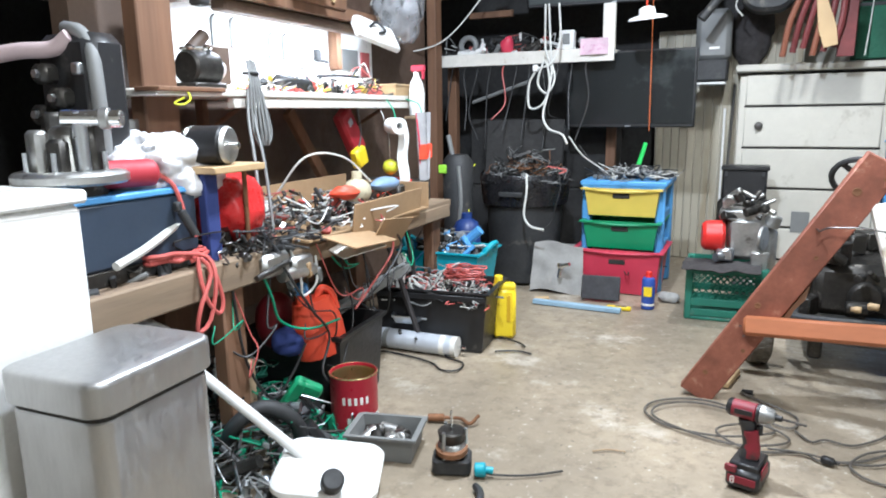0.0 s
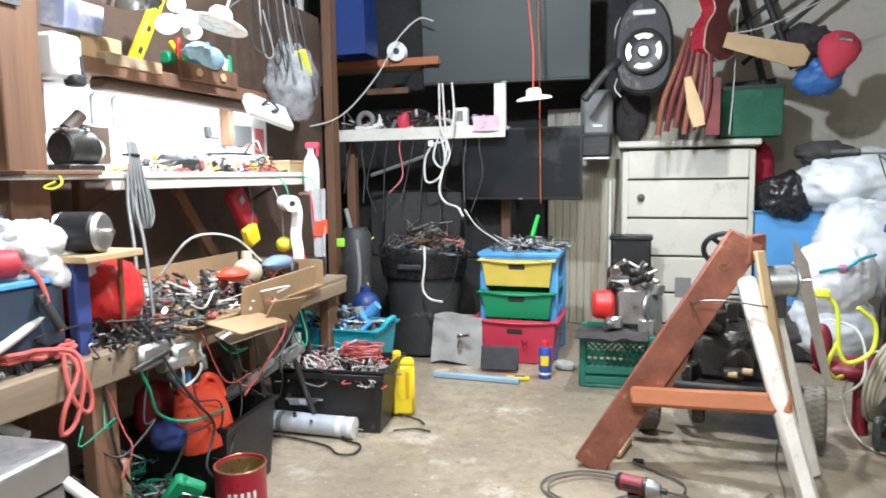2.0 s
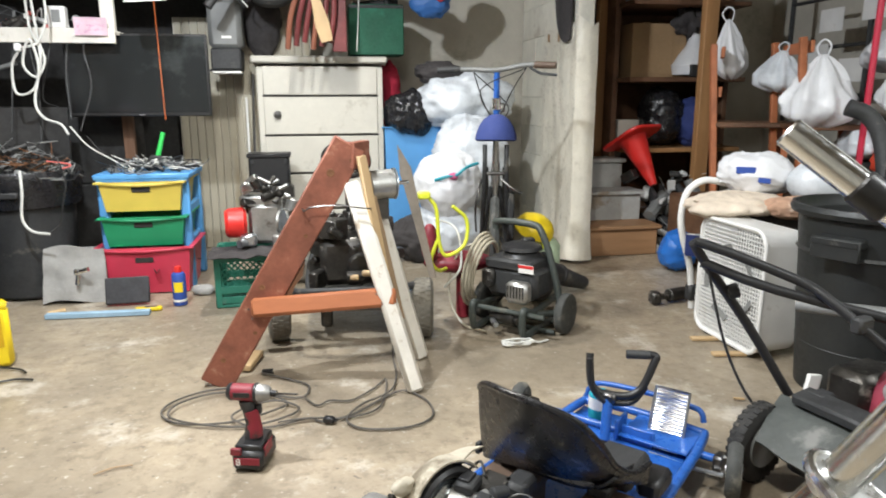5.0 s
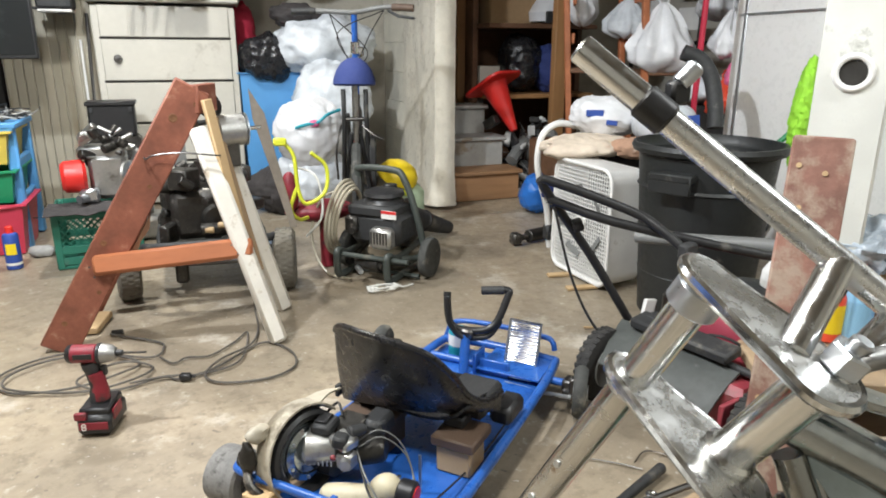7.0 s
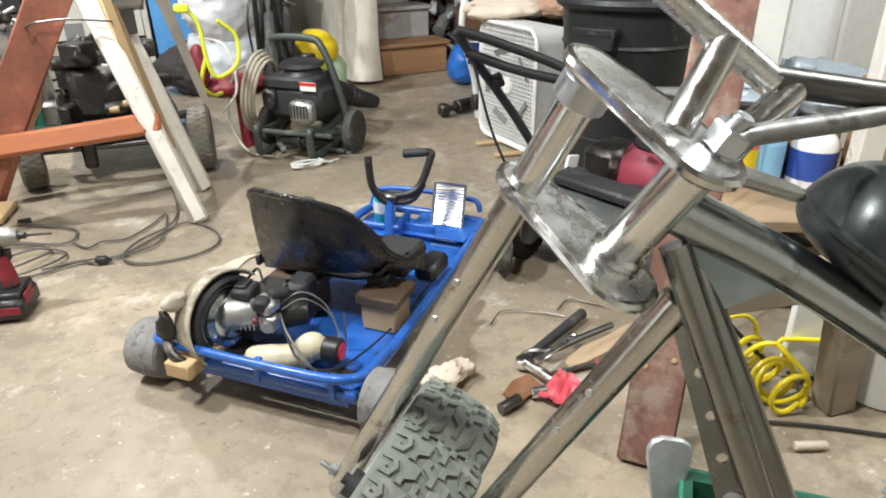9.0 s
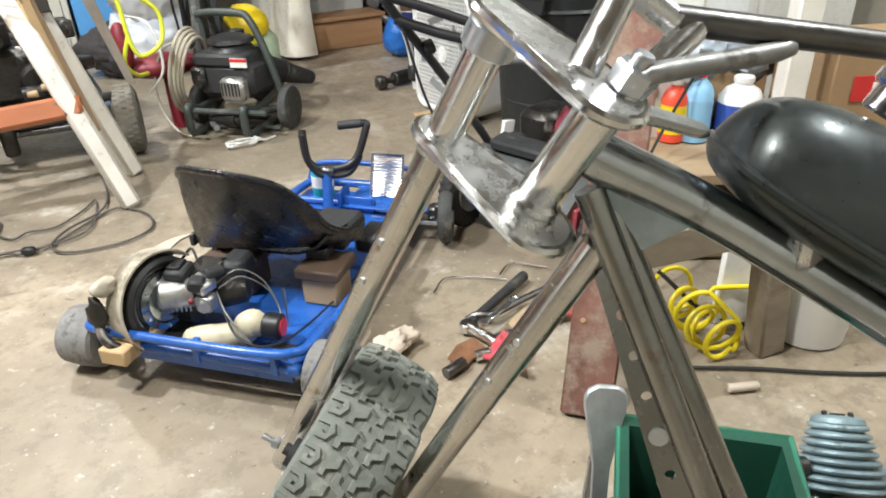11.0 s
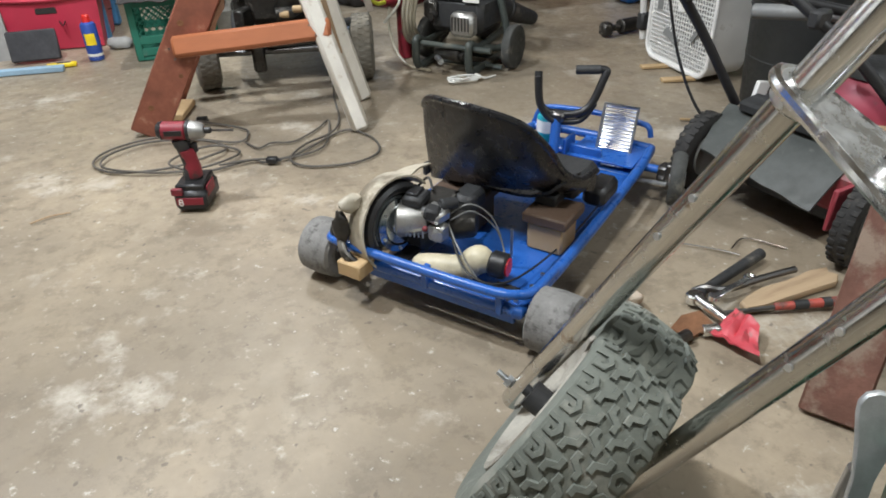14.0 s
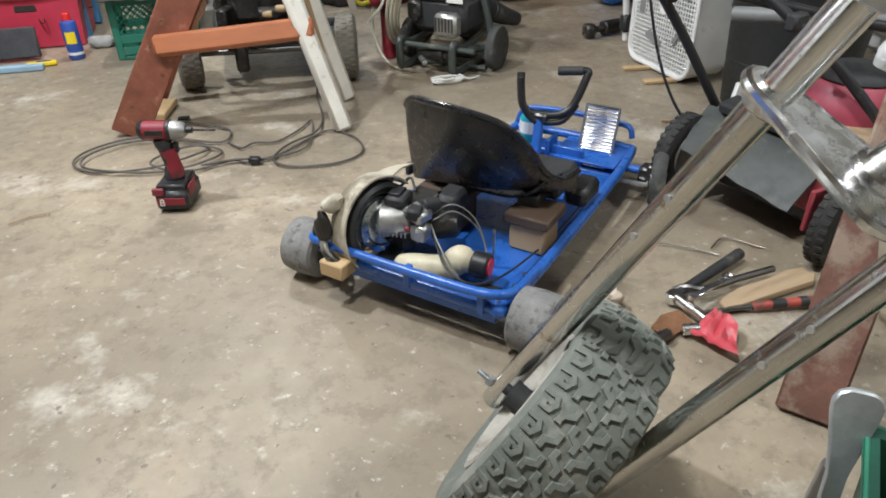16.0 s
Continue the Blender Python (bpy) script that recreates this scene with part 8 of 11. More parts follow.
for k in range(5):
    part("loop", wire([(0, -0.015 + 0.008 * k, 0.08), (0.02, -0.03 + 0.012 * k, 0.0), (0.03 + 0.004 * k, -0.04 + 0.014 * k, -0.14), (0.035, -0.02 + 0.01 * k, -0.19), (0.03, 0.0 + 0.012 * k, -0.14), (0.015, 0.02, 0.0), (0, 0.0, 0.085)], 0.0042), GREYPL, hk)
part("tie", Mesh().tube([(0.02 * math.cos(a), 0.028 * math.sin(a), 0.04) for a in [2 * math.pi * i / 12 for i in range(12)]], 0.005, 6, 0, True), BLACKM, hk)
for k, (y, dy) in enumerate(((1.83, -0.12), (1.86, -0.10))):
    solid("flat_cable", Mesh().tube([(-0.85, y, 1.08), (-0.83, y - 0.03, 0.98), (-0.78, y + dy * 0.6, 0.86), (-0.73, y + dy, 0.70), (-0.71, y + dy - 0.02, 0.62)], 0.0055, 6, 5), GREYPL, "grey cable running from shelf to bench", "cable")
solid("cable_end", wire([(-0.86, 1.58, 1.07), (-0.84, 1.57, 1.045), (-0.85, 1.55, 1.03), (-0.87, 1.54, 1.035), (-0.85, 1.56, 1.05)], 0.003), LEMON, "yellow twisted wire end at the shelf", "wire")

# things on and above the upper shelf
wbx = thing("switch_box", "white wall box with dark cable clamps", "electrical box", pose(-0.98, 1.70, 1.36))
part("box", Mesh().box((0, 0.02, 0.055), (0.09, 0.11, 0.13), bev=0.012), WHITEP, wbx)
part("clamp", Mesh().box((0.04, 0.04, -0.012), (0.05, 0.05, 0.035), bev=0.01).cyl((0.045, 0.06, 0.06), (0.05, 0.065, -0.02), 0.006, n=8), BLACKM, wbx)
part("bracket", Mesh().box((-0.06, 0.02, 0.0), (0.06, 0.06, 0.02), bev=0.003), POSTW, wbx)
solid("blue_carton", Mesh().box((0, 0, 0.045), (0.10, 0.15, 0.09), bev=0.004), paint("blue_white_card", (0.45, 0.52, 0.78), second=(0.75, 0.77, 0.8), amount=0.3, spot=7), "blue and white carton on the shelf", "box", pose(-1.03, 1.83, 1.515, 0, 8, 0))
solid("tan_block", Mesh().box((0, 0, 0.045), (0.08, 0.17, 0.09), bev=0.004).box((0.03, 0.0, 0.05), (0.03, 0.045, 0.05), bev=0.003), TANW, "tan wooden block on the shelf", "wood", pose(-1.04, 1.92, 1.425))
solid("pale_block", Mesh().box((0, 0, 0.02), (0.08, 0.26, 0.04), bev=0.003), WOODX, "pale wooden board on the shelf", "wood", pose(-1.0, 2.02, 1.42))
lv = thing("spirit_level", "yellow spirit level leaning on the wall", "level", axes((-1.02, 2.06, 1.43), (0.02, 0.18, 0.34)))
part("body", Mesh().box((0.17, 0, 0.0), (0.36, 0.025, 0.045), bev=0.004), YELLOWB, lv)
for x in (0.08, 0.17, 0.27):
    part("vial", Mesh().box((x, 0.0, 0.0), (0.03, 0.028, 0.02), bev=0.003), BLACKM, lv)
solid("green_bottle", Mesh().cyl((0, -0.05, 0.025), (0, 0.08, 0.03), 0.024, n=16, bev=0.006), GREEN, "small green bottle lying on the shelf", "bottle", pose(-1.0, 2.26, 1.47))
tr = thing("tool_rack", "dark wooden rack with red, yellow and blue tool handles", "rack", pose(-1.0, 2.42, 1.42))
part("rack", Mesh().box((0, 0, 0.035), (0.09, 0.36, 0.07), bev=0.005), POSTW, tr)
g = random.Random(12)
for k, ma in enumerate((REDB, YELLOWB, TEAL, ORANGE, YELLOWB, BLUEPL, REDB, WHITEP, GREEN)):
    y = -0.16 + 0.04 * k
    part("handle", Mesh().cyl((0.02, y, 0.05), (0.01 + g.uniform(-0.02, 0.03), y + g.uniform(-0.05, 0.05), 0.12 + g.uniform(0, 0.05)), 0.012, 0.010, 10, 0.003), ma, tr)
part("round_knob", Mesh().cyl((0.05, -0.08, 0.035), (0.056, -0.08, 0.035), 0.016, n=12), TANW, tr)
part("round_knob", Mesh().cyl((0.05, 0.07, 0.035), (0.056, 0.07, 0.035), 0.016, n=12), TANW, tr)
solid("blue_cloth", Mesh().ball((0, 0, 0), (0.06, 0.11, 0.05), 22, 12, 0.3, 14, 3), paint("pale_blue_cloth", (0.35, 0.55, 0.65), rough=0.9, bump=0.4), "pale blue rag in the rack", "rag", pose(-0.98, 2.42, 1.53))
pt = thing("paper_tray", "tilted white plastic tray with a curled dark strip", "tray", axes((-0.95, 2.66, 1.37), (0.35, 0.9, -0.25), z=(0.75, -0.1, 0.65)))
part("tray", Mesh().box((0.1, 0, 0), (0.24, 0.14, 0.03), bev=0.012), WHITEP, pt)
part("strip", wire([(0.06, 0.0, 0.02), (0.1, 0.03, 0.035), (0.14, 0.0, 0.03), (0.1, -0.03, 0.025)], 0.006), BLACKM, pt)
# hanging items above
lc = thing("reflector_lamp", "polished metal cone reflector hanging on a cord", "lamp", pose(-0.82, 1.86, 1.60, 25, 20, 0))
part("reflector", Mesh().open_lathe([(0.035, 0.10), (0.055, 0.07), (0.085, 0.0), (0.087, -0.003), (0.083, -0.003), (0.05, 0.068), (0.03, 0.1)], 28), CHROME, lc)
part("socket", Mesh().cyl((0, 0, 0.09), (0, 0, 0.17), 0.032, 0.025, 18, 0.004), GREYPL, lc)
part("cord", wire([(0, 0, 0.16), (0.02, 0.02, 0.4), (0, 0.05, 0.9), (-0.1, 0.1, 1.42)], 0.004), CABLEB, lc)
dp = thing("cap_cluster", "cluster of small white round caps on a string", "caps", pose(-0.80, 2.03, 1.55))
for p, r in (((0, -0.04, 0.0), 0.04), ((0.02, 0.03, 0.03), 0.036), ((-0.01, 0.02, 0.075), 0.03), ((0.01, 0.07, -0.005), 0.032)):
    part("cap", Mesh().lathe([(0.0, 0.012), (r * 0.5, 0.012), (r, 0.004), (r, 0.0), (0, 0.0)], 20, pose(p[0], p[1], p[2], 65, 0, 30)), WHITEP, dp)
part("string", wire([(0, 0, 0.05), (0.01, 0.01, 0.5), (0, 0.0, 1.26)], 0.002), CABLEW, dp)
dh = thing("lamp_holder", "round white porcelain lamp holder hanging on cords", "lamp holder", pose(-0.80, 2.26, 1.60, -12, 10, 0))
part("plate", Mesh().lathe([(0.0, 0.02), (0.04, 0.02), (0.09, 0.012), (0.105, 0.004), (0.105, 0.0), (0.0, 0.0)], 32), WHITEM, dh)
part("neck", Mesh().lathe([(0.045, 0.015), (0.042, 0.05), (0.03, 0.065), (0.0, 0.066)], 24), WHITEM, dh)
part("cord", wire([(0, 0.02, 0.06), (0.02, 0.03, 0.3), (0.0, 0.06, 0.9), (0.0, 0.06, 1.26)], 0.0045), CABLEW, dh)
part("cord", wire([(0.02, 0, 0.06), (0.06, 0.06, 0.2), (0.03, 0.10, 0.5), (0.05, 0.1, 0.9), (0.05, 0.1, 1.28)], 0.0045), CABLEB, dh)
bg = solid("clear_bag", Mesh().ball((0, 0, 0), (0.11, 0.14, 0.17), 34, 22, 0.22, 11, 4), mat("clear_plastic_bag", (0.42, 0.43, 0.45), 0.10, var=0.3, scale=12, fine=26, bump=1.0, alpha=0.5), "shiny clear plastic bag hanging by the post", "bag", pose(-0.90, 2.96, 1.50), sharp=70)
part("yellow_tag", Mesh().box((0.08, 0.0, 0.08), (0.05, 0.02, 0.12), pose(0, 0, 0, 30, 0, 0), 0.002), LEMON, bg)
part("string", wire([(0, 0, 0.15), (0, 0, 0.6), (0.02, 0.02, 1.1)], 0.002), CABLEB, bg)
solid("plastic_board", Mesh().box((0, 0, 0), (0.02, 0.30, 0.30), pose(0, 0, 0, -35, 0, 0), 0.004), GREYPL, "grey plastic panel hung behind the bag", "panel", pose(-1.0, 3.08, 1.52))
for k in range(7):
    y = 2.55 + 0.06 * k
    solid("hanging_cable", wire([(-0.9 + 0.02 * (k % 3), y, 2.3), (-0.86, y + 0.02, 1.9), (-0.88 + 0.015 * k, y + 0.05, 1.62 - 0.03 * k), (-0.84, y + 0.09, 1.58), (-0.86, y + 0.05, 1.75)], 0.004), (CABLEB, GREYPL, CABLEB)[k % 3], "loose cable hanging above the bench", "cable")
solid("clip_hook", Mesh().prism([(-0.03, -0.06), (0.03, -0.06), (0.035, 0.03), (0.0, 0.06), (-0.035, 0.03)], -0.003, 0.003, None, 0.002).box((0, -0.01, 0), (0.02, 0.05, 0.012)), GALV, "zinc-plated bracket screwed to the post", "bracket", pose(-0.945, 1.545, 1.585, 90, 0, 90))

pile("green_tangle", (-0.98, -0.68, 1.67, 1.88, 0.012, 0.17), 70, [CABLEG, CRATEG], "tangle of green wires and plastic scraps under the bench", 83, "scrap", (0.015, 0.045), (0.25, 0.1, 0.65))
pile("dark_tangle", (-1.05, -0.80, 1.62, 1.86, 0.012, 0.20), 60, [CABLEB, CABLEW, GALV], "tangle of dark and pale wires under the bench", 89, "scrap", (0.015, 0.05), (0.1, 0.15, 0.75))
pile("tote_scrap", (1.53, 1.655, 0.375, 0.495, 0.05, 0.165), 90, [GREASE, WOODX, DULLM, RUSTY], "greasy metal and wood scraps in the green tote", 77, "scrap", (0.015, 0.06))
# on the bench top
mt = thing("electric_motor", "black and silver round electric motor on a wood plate", "motor", pose(-0.68, 1.50, 0.60))
part("wood_plate", Mesh().box((0.0, 0.02, 0.255), (0.11, 0.2, 0.02), bev=0.003), TANW, mt)
part("prop", Mesh().box((-0.01, -0.045, 0.122), (0.03, 0.05, 0.244), bev=0.004), NAVY, mt, "dark blue upright block")
part("prop", Mesh().cyl((0.0, 0.09, 0.0), (0.0, 0.09, 0.245), 0.007, n=8), RUSTY, mt)
body = part("motor_body", Mesh().cyl((-0.06, -0.03, 0.318), (0.03, -0.005, 0.318), 0.053, n=32, bev=0.006), BLACKP, mt)
part("end_ring", Mesh().cyl((-0.075, -0.034, 0.318), (-0.058, -0.03, 0.318), 0.052, 0.0535, 32, 0.004), CHROME, body)
part("end_plate", Mesh().cyl((0.03, -0.005, 0.318), (0.043, -0.001, 0.318), 0.0525, 0.049, 32, 0.003), ALU, body)
part("shaft", Mesh().cyl((0.043, -0.001, 0.318), (0.065, 0.005, 0.318), 0.009, n=12), CHROME, body)
bag("red_bag", (-0.80, 1.64, 0.715), (0.12, 0.12, 0.115), paint("glossy_red_bag", (0.60, 0.03, 0.03), rough=0.3, bump=0.6, fine=25), "glossy red plastic bag beside the motor", 31, 0.12)
bag("white_cloth_bag", (-0.80, 1.42, 0.865), (0.12, 0.17, 0.085), BAGW, "crumpled white plastic bag on the bench", 33, 0.34, "bag", 10, crease=0.11)
jr = thing("jar", "clear jar with a dull metal lid", "jar", pose(-1.03, 1.50, 0.60))
part("glass", Mesh().lathe([(0.0, 0.0), (0.05, 0.003), (0.052, 0.33), (0.042, 0.36), (0.0, 0.36)], 24), GREYPL, jr)
part("lid", Mesh().cyl((0, 0, 0.36), (0, 0, 0.39), 0.044, n=24, bev=0.004), ALU, jr)
am = thing("battery_charger", "dark blue-black charger box with a pale blue lid", "charger", pose(-0.83, 1.24, 0.603, 0, 0, -2))
part("case", Mesh().box((0, 0, 0.12), (0.26, 0.36, 0.16), bev=0.008), paint("dark_navy_metal", (0.03, 0.045, 0.07)), am)
part("lid", Mesh().box((0.0, 0.0, 0.207), (0.27, 0.37, 0.016), bev=0.004), BLUEPL, am)
part("shelf_under", Mesh().box((0, 0, 0.02), (0.25, 0.35, 0.04), bev=0.004), GREASE, am)
rc = thing("red_grip_tool", "red cylinder tool with a red cable", "tool", pose(-0.74, 1.25, 0.82))
part("cylinder", Mesh().cyl((-0.02, -0.1, 0.042), (0.02, 0.06, 0.04), 0.034, n=22, bev=0.008), paint("dull_red_rubber", (0.42, 0.03, 0.045), rough=0.6), rc)
part("end_hole", Mesh().cyl((0.02, 0.06, 0.04), (0.0205, 0.062, 0.04), 0.012, n=14), SLOT, rc)
part("cable", wire([(0.02, 0.06, 0.04), (0.05, 0.09, 0.0), (0.07, 0.10, -0.08), (0.09, 0.11, -0.13)], 0.006), CABLER, rc)
part("connector", Mesh().cyl((0.065, 0.09, -0.06), (0.085, 0.115, -0.13), 0.012, n=10, bev=0.003).box((0.06, 0.085, -0.05), (0.02, 0.02, 0.025), bev=0.004), BLACKM, rc)
solid("red_cable_coil", wire(coil((-0.70, 1.33, 0.63), 0.065, 3, 0.008, 0.5, 6, (0.8, 1.2)) + [(-0.62, 1.36, 0.64), (-0.595, 1.36, 0.58), (-0.595, 1.33, 0.48), (-0.60, 1.29, 0.46), (-0.595, 1.30, 0.52), (-0.60, 1.35, 0.60), (-0.62, 1.33, 0.64), (-0.597, 1.32, 0.55), (-0.595, 1.36, 0.49), (-0.60, 1.385, 0.52), (-0.61, 1.37, 0.61)], 0.0058, 3, 7), CABLER, "coil of thick red cable drooping off the bench", "cable")
solid("white_hose", wire([(-0.66, 1.12, 0.66), (-0.68, 1.22, 0.68), (-0.70, 1.32, 0.71), (-0.72, 1.42, 0.75)], 0.011, 6, 8), CABLEW, "short thick white hose on the bench", "hose")
pile("bench_parts", (-1.1, -0.66, 1.02, 1.62, 0.604, 0.66), 110, [GREASE, BLACKM, GALV, GREYPL], "greasy metal parts and tools on the bench", 41)
pile("chain_bits", (-0.78, -0.62, 1.42, 1.75, 0.60, 0.68), 70, [GREASE, DSTEEL, BLACKM], "tangled clamps and fittings on the bench edge", 42)
vs = thing("bench_clamp", "old grey steel clamp fixed to the bench edge", "clamp", pose(-0.63, 1.60, 0.545))
part("jaw", Mesh().box((0, 0.02, 0.02), (0.06, 0.12, 0.07), bev=0.012).box((0.01, 0.14, 0.0), (0.05, 0.10, 0.05), bev=0.01).cyl((0.02, 0.04, -0.02), (0.02, 0.2, -0.03), 0.02, n=14), ALU, vs)
part("screw", Mesh().cyl((0.03, -0.08, 0.0), (0.03, 0.06, 0.02), 0.009, n=10), DSTEEL, vs)
# open carton of wires
cx = thing("carton", "open cardboard carton with flaps down on the bench", "box", pose(-0.78, 2.16, 0.604))
part("base", Mesh().box((0, 0.02, 0.004), (0.38, 0.84, 0.008), bev=0.001), CARD, cx)
part("front_side", Mesh().box((0.19, 0.10, 0.06), (0.006, 0.56, 0.12), pose(0, 0, 0, 0, 8, 3), 0.001), CARD, cx)
part("back_side", Mesh().box((-0.19, 0.05, 0.07), (0.006, 0.7, 0.14), bev=0.001), CARD, cx)
part("end_side", Mesh().box((0, 0.44, 0.055), (0.38, 0.006, 0.11), bev=0.001), CARD, cx)
part("flap", Mesh().box((0.235, -0.24, 0.02), (0.12, 0.34, 0.005), pose(0, 0, 0, -6, 14, 6), 0.001), CARD, cx)
part("flap", Mesh().box((0.22, 0.03, 0.075), (0.005, 0.30, 0.13), pose(0, 0, 0, -8, 28, 4), 0.001), CARD, cx)
part("paper_flap", Mesh().box((0.24, -0.10, 0.02), (0.10, 0.20, 0.004), pose(0, 0, 0, 4, 16, -14), 0.001), WHITEW, cx)
pile("wire_tangle", (-0.98, -0.60, 1.74, 2.24, 0.612, 0.74), 210, [CABLEB, GREYPL, CABLER, GALV, WHITEP, BLACKM, GREASE, CABLEB, GREYPL, CABLEW, BLACKM], "tangle of wires, plugs and small parts in a carton", 43, sizes=(0.012, 0.042), kinds=(0.3, 0.2, 0.5))
pile("carton_parts", (-0.97, -0.64, 2.25, 2.60, 0.612, 0.70), 80, [BLACKM, GREASE, GALV, ORANGE], "loose dark parts in the carton", 44)
jg = thing("cream_bottle", "dirty cream squeeze bottle lying among wires", "bottle", pose(-0.72, 2.25, 0.66))
part("body", Mesh().ball((0, 0, 0.05), (0.05, 0.07, 0.05), 20, 12, 0.12, 12, 3), IVORY, jg)
part("neck", Mesh().cyl((0, 0.0, 0.09), (0, 0.005, 0.125), 0.02, n=14, bev=0.003), IVORY, jg)
solid("orange_glove", Mesh().ball((0, 0, 0), (0.05, 0.06, 0.025), 20, 10, 0.4, 20, 3), ORANGE, "crumpled orange glove on the wires", "glove", pose(-0.66, 2.08, 0.725))
solid("blue_shoe", Mesh().ball((0, 0, 0.02), (0.045, 0.09, 0.03), 20, 10, 0.1, 12, 3), paint("grey_blue_rubber", (0.2, 0.3, 0.45)), "grey-blue slipper on the carton", "shoe", pose(-0.70, 2.43, 0.70))
solid("red_disc", Mesh().lathe([(0.0, 0.012), (0.07, 0.012), (0.09, 0.006), (0.09, 0.0), (0.0, 0.0)], 28), REDB, "flat red lid on the bench", "lid", pose(-0.80, 2.66, 0.70, 6, 0, 0))
solid("dark_trough", Mesh().box((0, 0, 0.05), (0.3, 0.3, 0.1), bev=0.01), GREASE, "dark metal box at the bench end", "box", pose(-0.85, 2.70, 0.604))
solid("tennis_ball", Mesh().ball((0, 0, 0), 0.033, 24, 14), LEMON, "yellow-green tennis ball hung on a string", "ball", pose(-0.79, 2.637, 0.77))
solid("ball_string", wire([(-0.79, 2.637, 0.80), (-0.80, 2.64, 0.93), (-0.86, 2.66, 1.05)], 0.0015), CABLEW, "thin string above the ball", "string")
tm = thing("tape_measure", "yellow tape measure hanging over the bench", "tape measure", pose(-0.86, 2.50, 0.82))
part("case", Mesh().box((0, 0, 0), (0.04, 0.08, 0.08), pose(0, 0, 0, 20, 0, 0), 0.02), YELLOWB, tm)
part("hook", wire([(0, 0, 0.04), (0, 0.02, 0.1), (0, 0.0, 0.2)], 0.004), DSTEEL, tm)
rcl = thing("red_stapler", "dull red tool case hanging at an angle", "tool case", pose(-0.98, 2.62, 0.92, 35, 0, 0))
part("case", Mesh().box((0, 0, 0), (0.05, 0.1, 0.22), bev=0.012), paint("dark_red_case", (0.36, 0.02, 0.03)), rcl)
part("tag", Mesh().box((0.026, 0, 0.05), (0.003, 0.03, 0.03)), GALV, rcl)
solid("wooden_strut", Mesh().box((0, 0, 0.17), (0.03, 0.05, 0.40), pose(0, 0, 0, 38, 0, 0), 0.003), POSTW, "brown wooden strut under the shelf", "strut", pose(-1.1, 2.58, 0.72))
ppr = thing("paper_roll", "hanging white paper roll with a torn tail", "paper roll", pose(-0.745, 2.61, 0.945))
part("roll", Mesh().open_lathe([(0.014, -0.05), (0.034, -0.05), (0.034, 0.05), (0.014, 0.05), (0.014, -0.05)], 26, axes((0, 0, 0), (0.77, -0.64, 0)) @ pose(0, 0, 0, 0, 90, 0)), WHITEM, ppr)
part("tail", Mesh().sheet(lambda u, v: (0.02 + 0.035 * (u - 0.5) * 0.64 + 0.005 * math.sin(v * 9), 0.026 + 0.05 * (u - 0.5), -0.01 - 0.235 * v - 0.02 * math.sin(u * 15) * (v > 0.9)), 6, 16, 0.002), WHITEM, ppr)
part("hanger", wire([(0, 0, 0.0), (-0.01, 0.01, 0.06), (-0.05, 0.02, 0.11)], 0.003), CABLEG, ppr)
cbg = thing("tool_pouch", "clear plastic pouch with an orange band hanging at the shelf end", "pouch", pose(-0.73, 2.83, 0.86))
CLEAR = mat("grey_clear_film", (0.42, 0.42, 0.43), 0.2, var=0.2, scale=9, fine=30, bump=0.6)
part("pouch", Mesh().sheet(lambda u, v: (0.02 * math.sin(u * 6) + 0.01, 0.15 * (u - 0.5) * (1 - 0.25 * v), 0.14 - 0.30 * v), 12, 14, 0.012), CLEAR, cbg)
part("orange_band", Mesh().sheet(lambda u, v: (0.02 * math.sin(u * 6) + 0.019, 0.14 * (u - 0.5), 0.0 - 0.065 * v), 12, 3, 0.004), ORANGE, cbg)
part("edge", wire([(0.01, -0.075, 0.14), (0.02, -0.068, 0.0), (0.01, -0.05, -0.16)], 0.004), REDPL, cbg)
part("hanger", wire([(0.0, 0, 0.14), (-0.03, 0.02, 0.18), (-0.10, 0.04, 0.2)], 0.003), CABLEG, cbg)
solid("white_bracket", Mesh().box((0, 0, 0.2), (0.012, 0.045, 0.42), bev=0.002), WHITEP, "white slotted metal strip under the shelf", "bracket", pose(-0.86, 3.12, 0.42))
for i, (pts, ma) in enumerate([([(-0.9, 2.0, 0.72), (-0.8, 2.05, 0.85), (-0.74, 2.2, 0.84), (-0.70, 2.32, 0.74)], CABLEW), ([(-0.62, 2.1, 0.70), (-0.58, 2.2, 0.62), (-0.57, 2.25, 0.5), (-0.58, 2.12, 0.40), (-0.6, 2.02, 0.32)], CABLER), ([(-0.62, 2.12, 0.70), (-0.57, 2.27, 0.56), (-0.56, 2.28, 0.48), (-0.59, 2.1, 0.35), (-0.62, 1.95, 0.33)], CABLEB), ([(-0.62, 1.7, 0.6), (-0.60, 1.72, 0.50), (-0.61, 1.74, 0.44), (-0.60, 1.80, 0.47), (-0.62, 1.83, 0.55)], CABLEW), ([(-0.63, 1.55, 0.6), (-0.62, 1.6, 0.48), (-0.63, 1.65, 0.38), (-0.6, 1.75, 0.33), (-0.55, 1.85, 0.34)], CABLEG), ([(-0.62, 1.62, 0.62), (-0.58, 1.66, 0.50), (-0.56, 1.72, 0.40), (-0.56, 1.80, 0.30), (-0.55, 1.74, 0.2), (-0.52, 1.76, 0.14)], CABLEB), ([(-0.63, 1.45, 0.56), (-0.64, 1.5, 0.3), (-0.62, 1.58, 0.16), (-0.6, 1.66, 0.22), (-0.58, 1.7, 0.3)], CABLEB)]):
    solid("loose_wire", wire(pts, 0.0042), ma, "loose wire drooping from the bench", "cable")
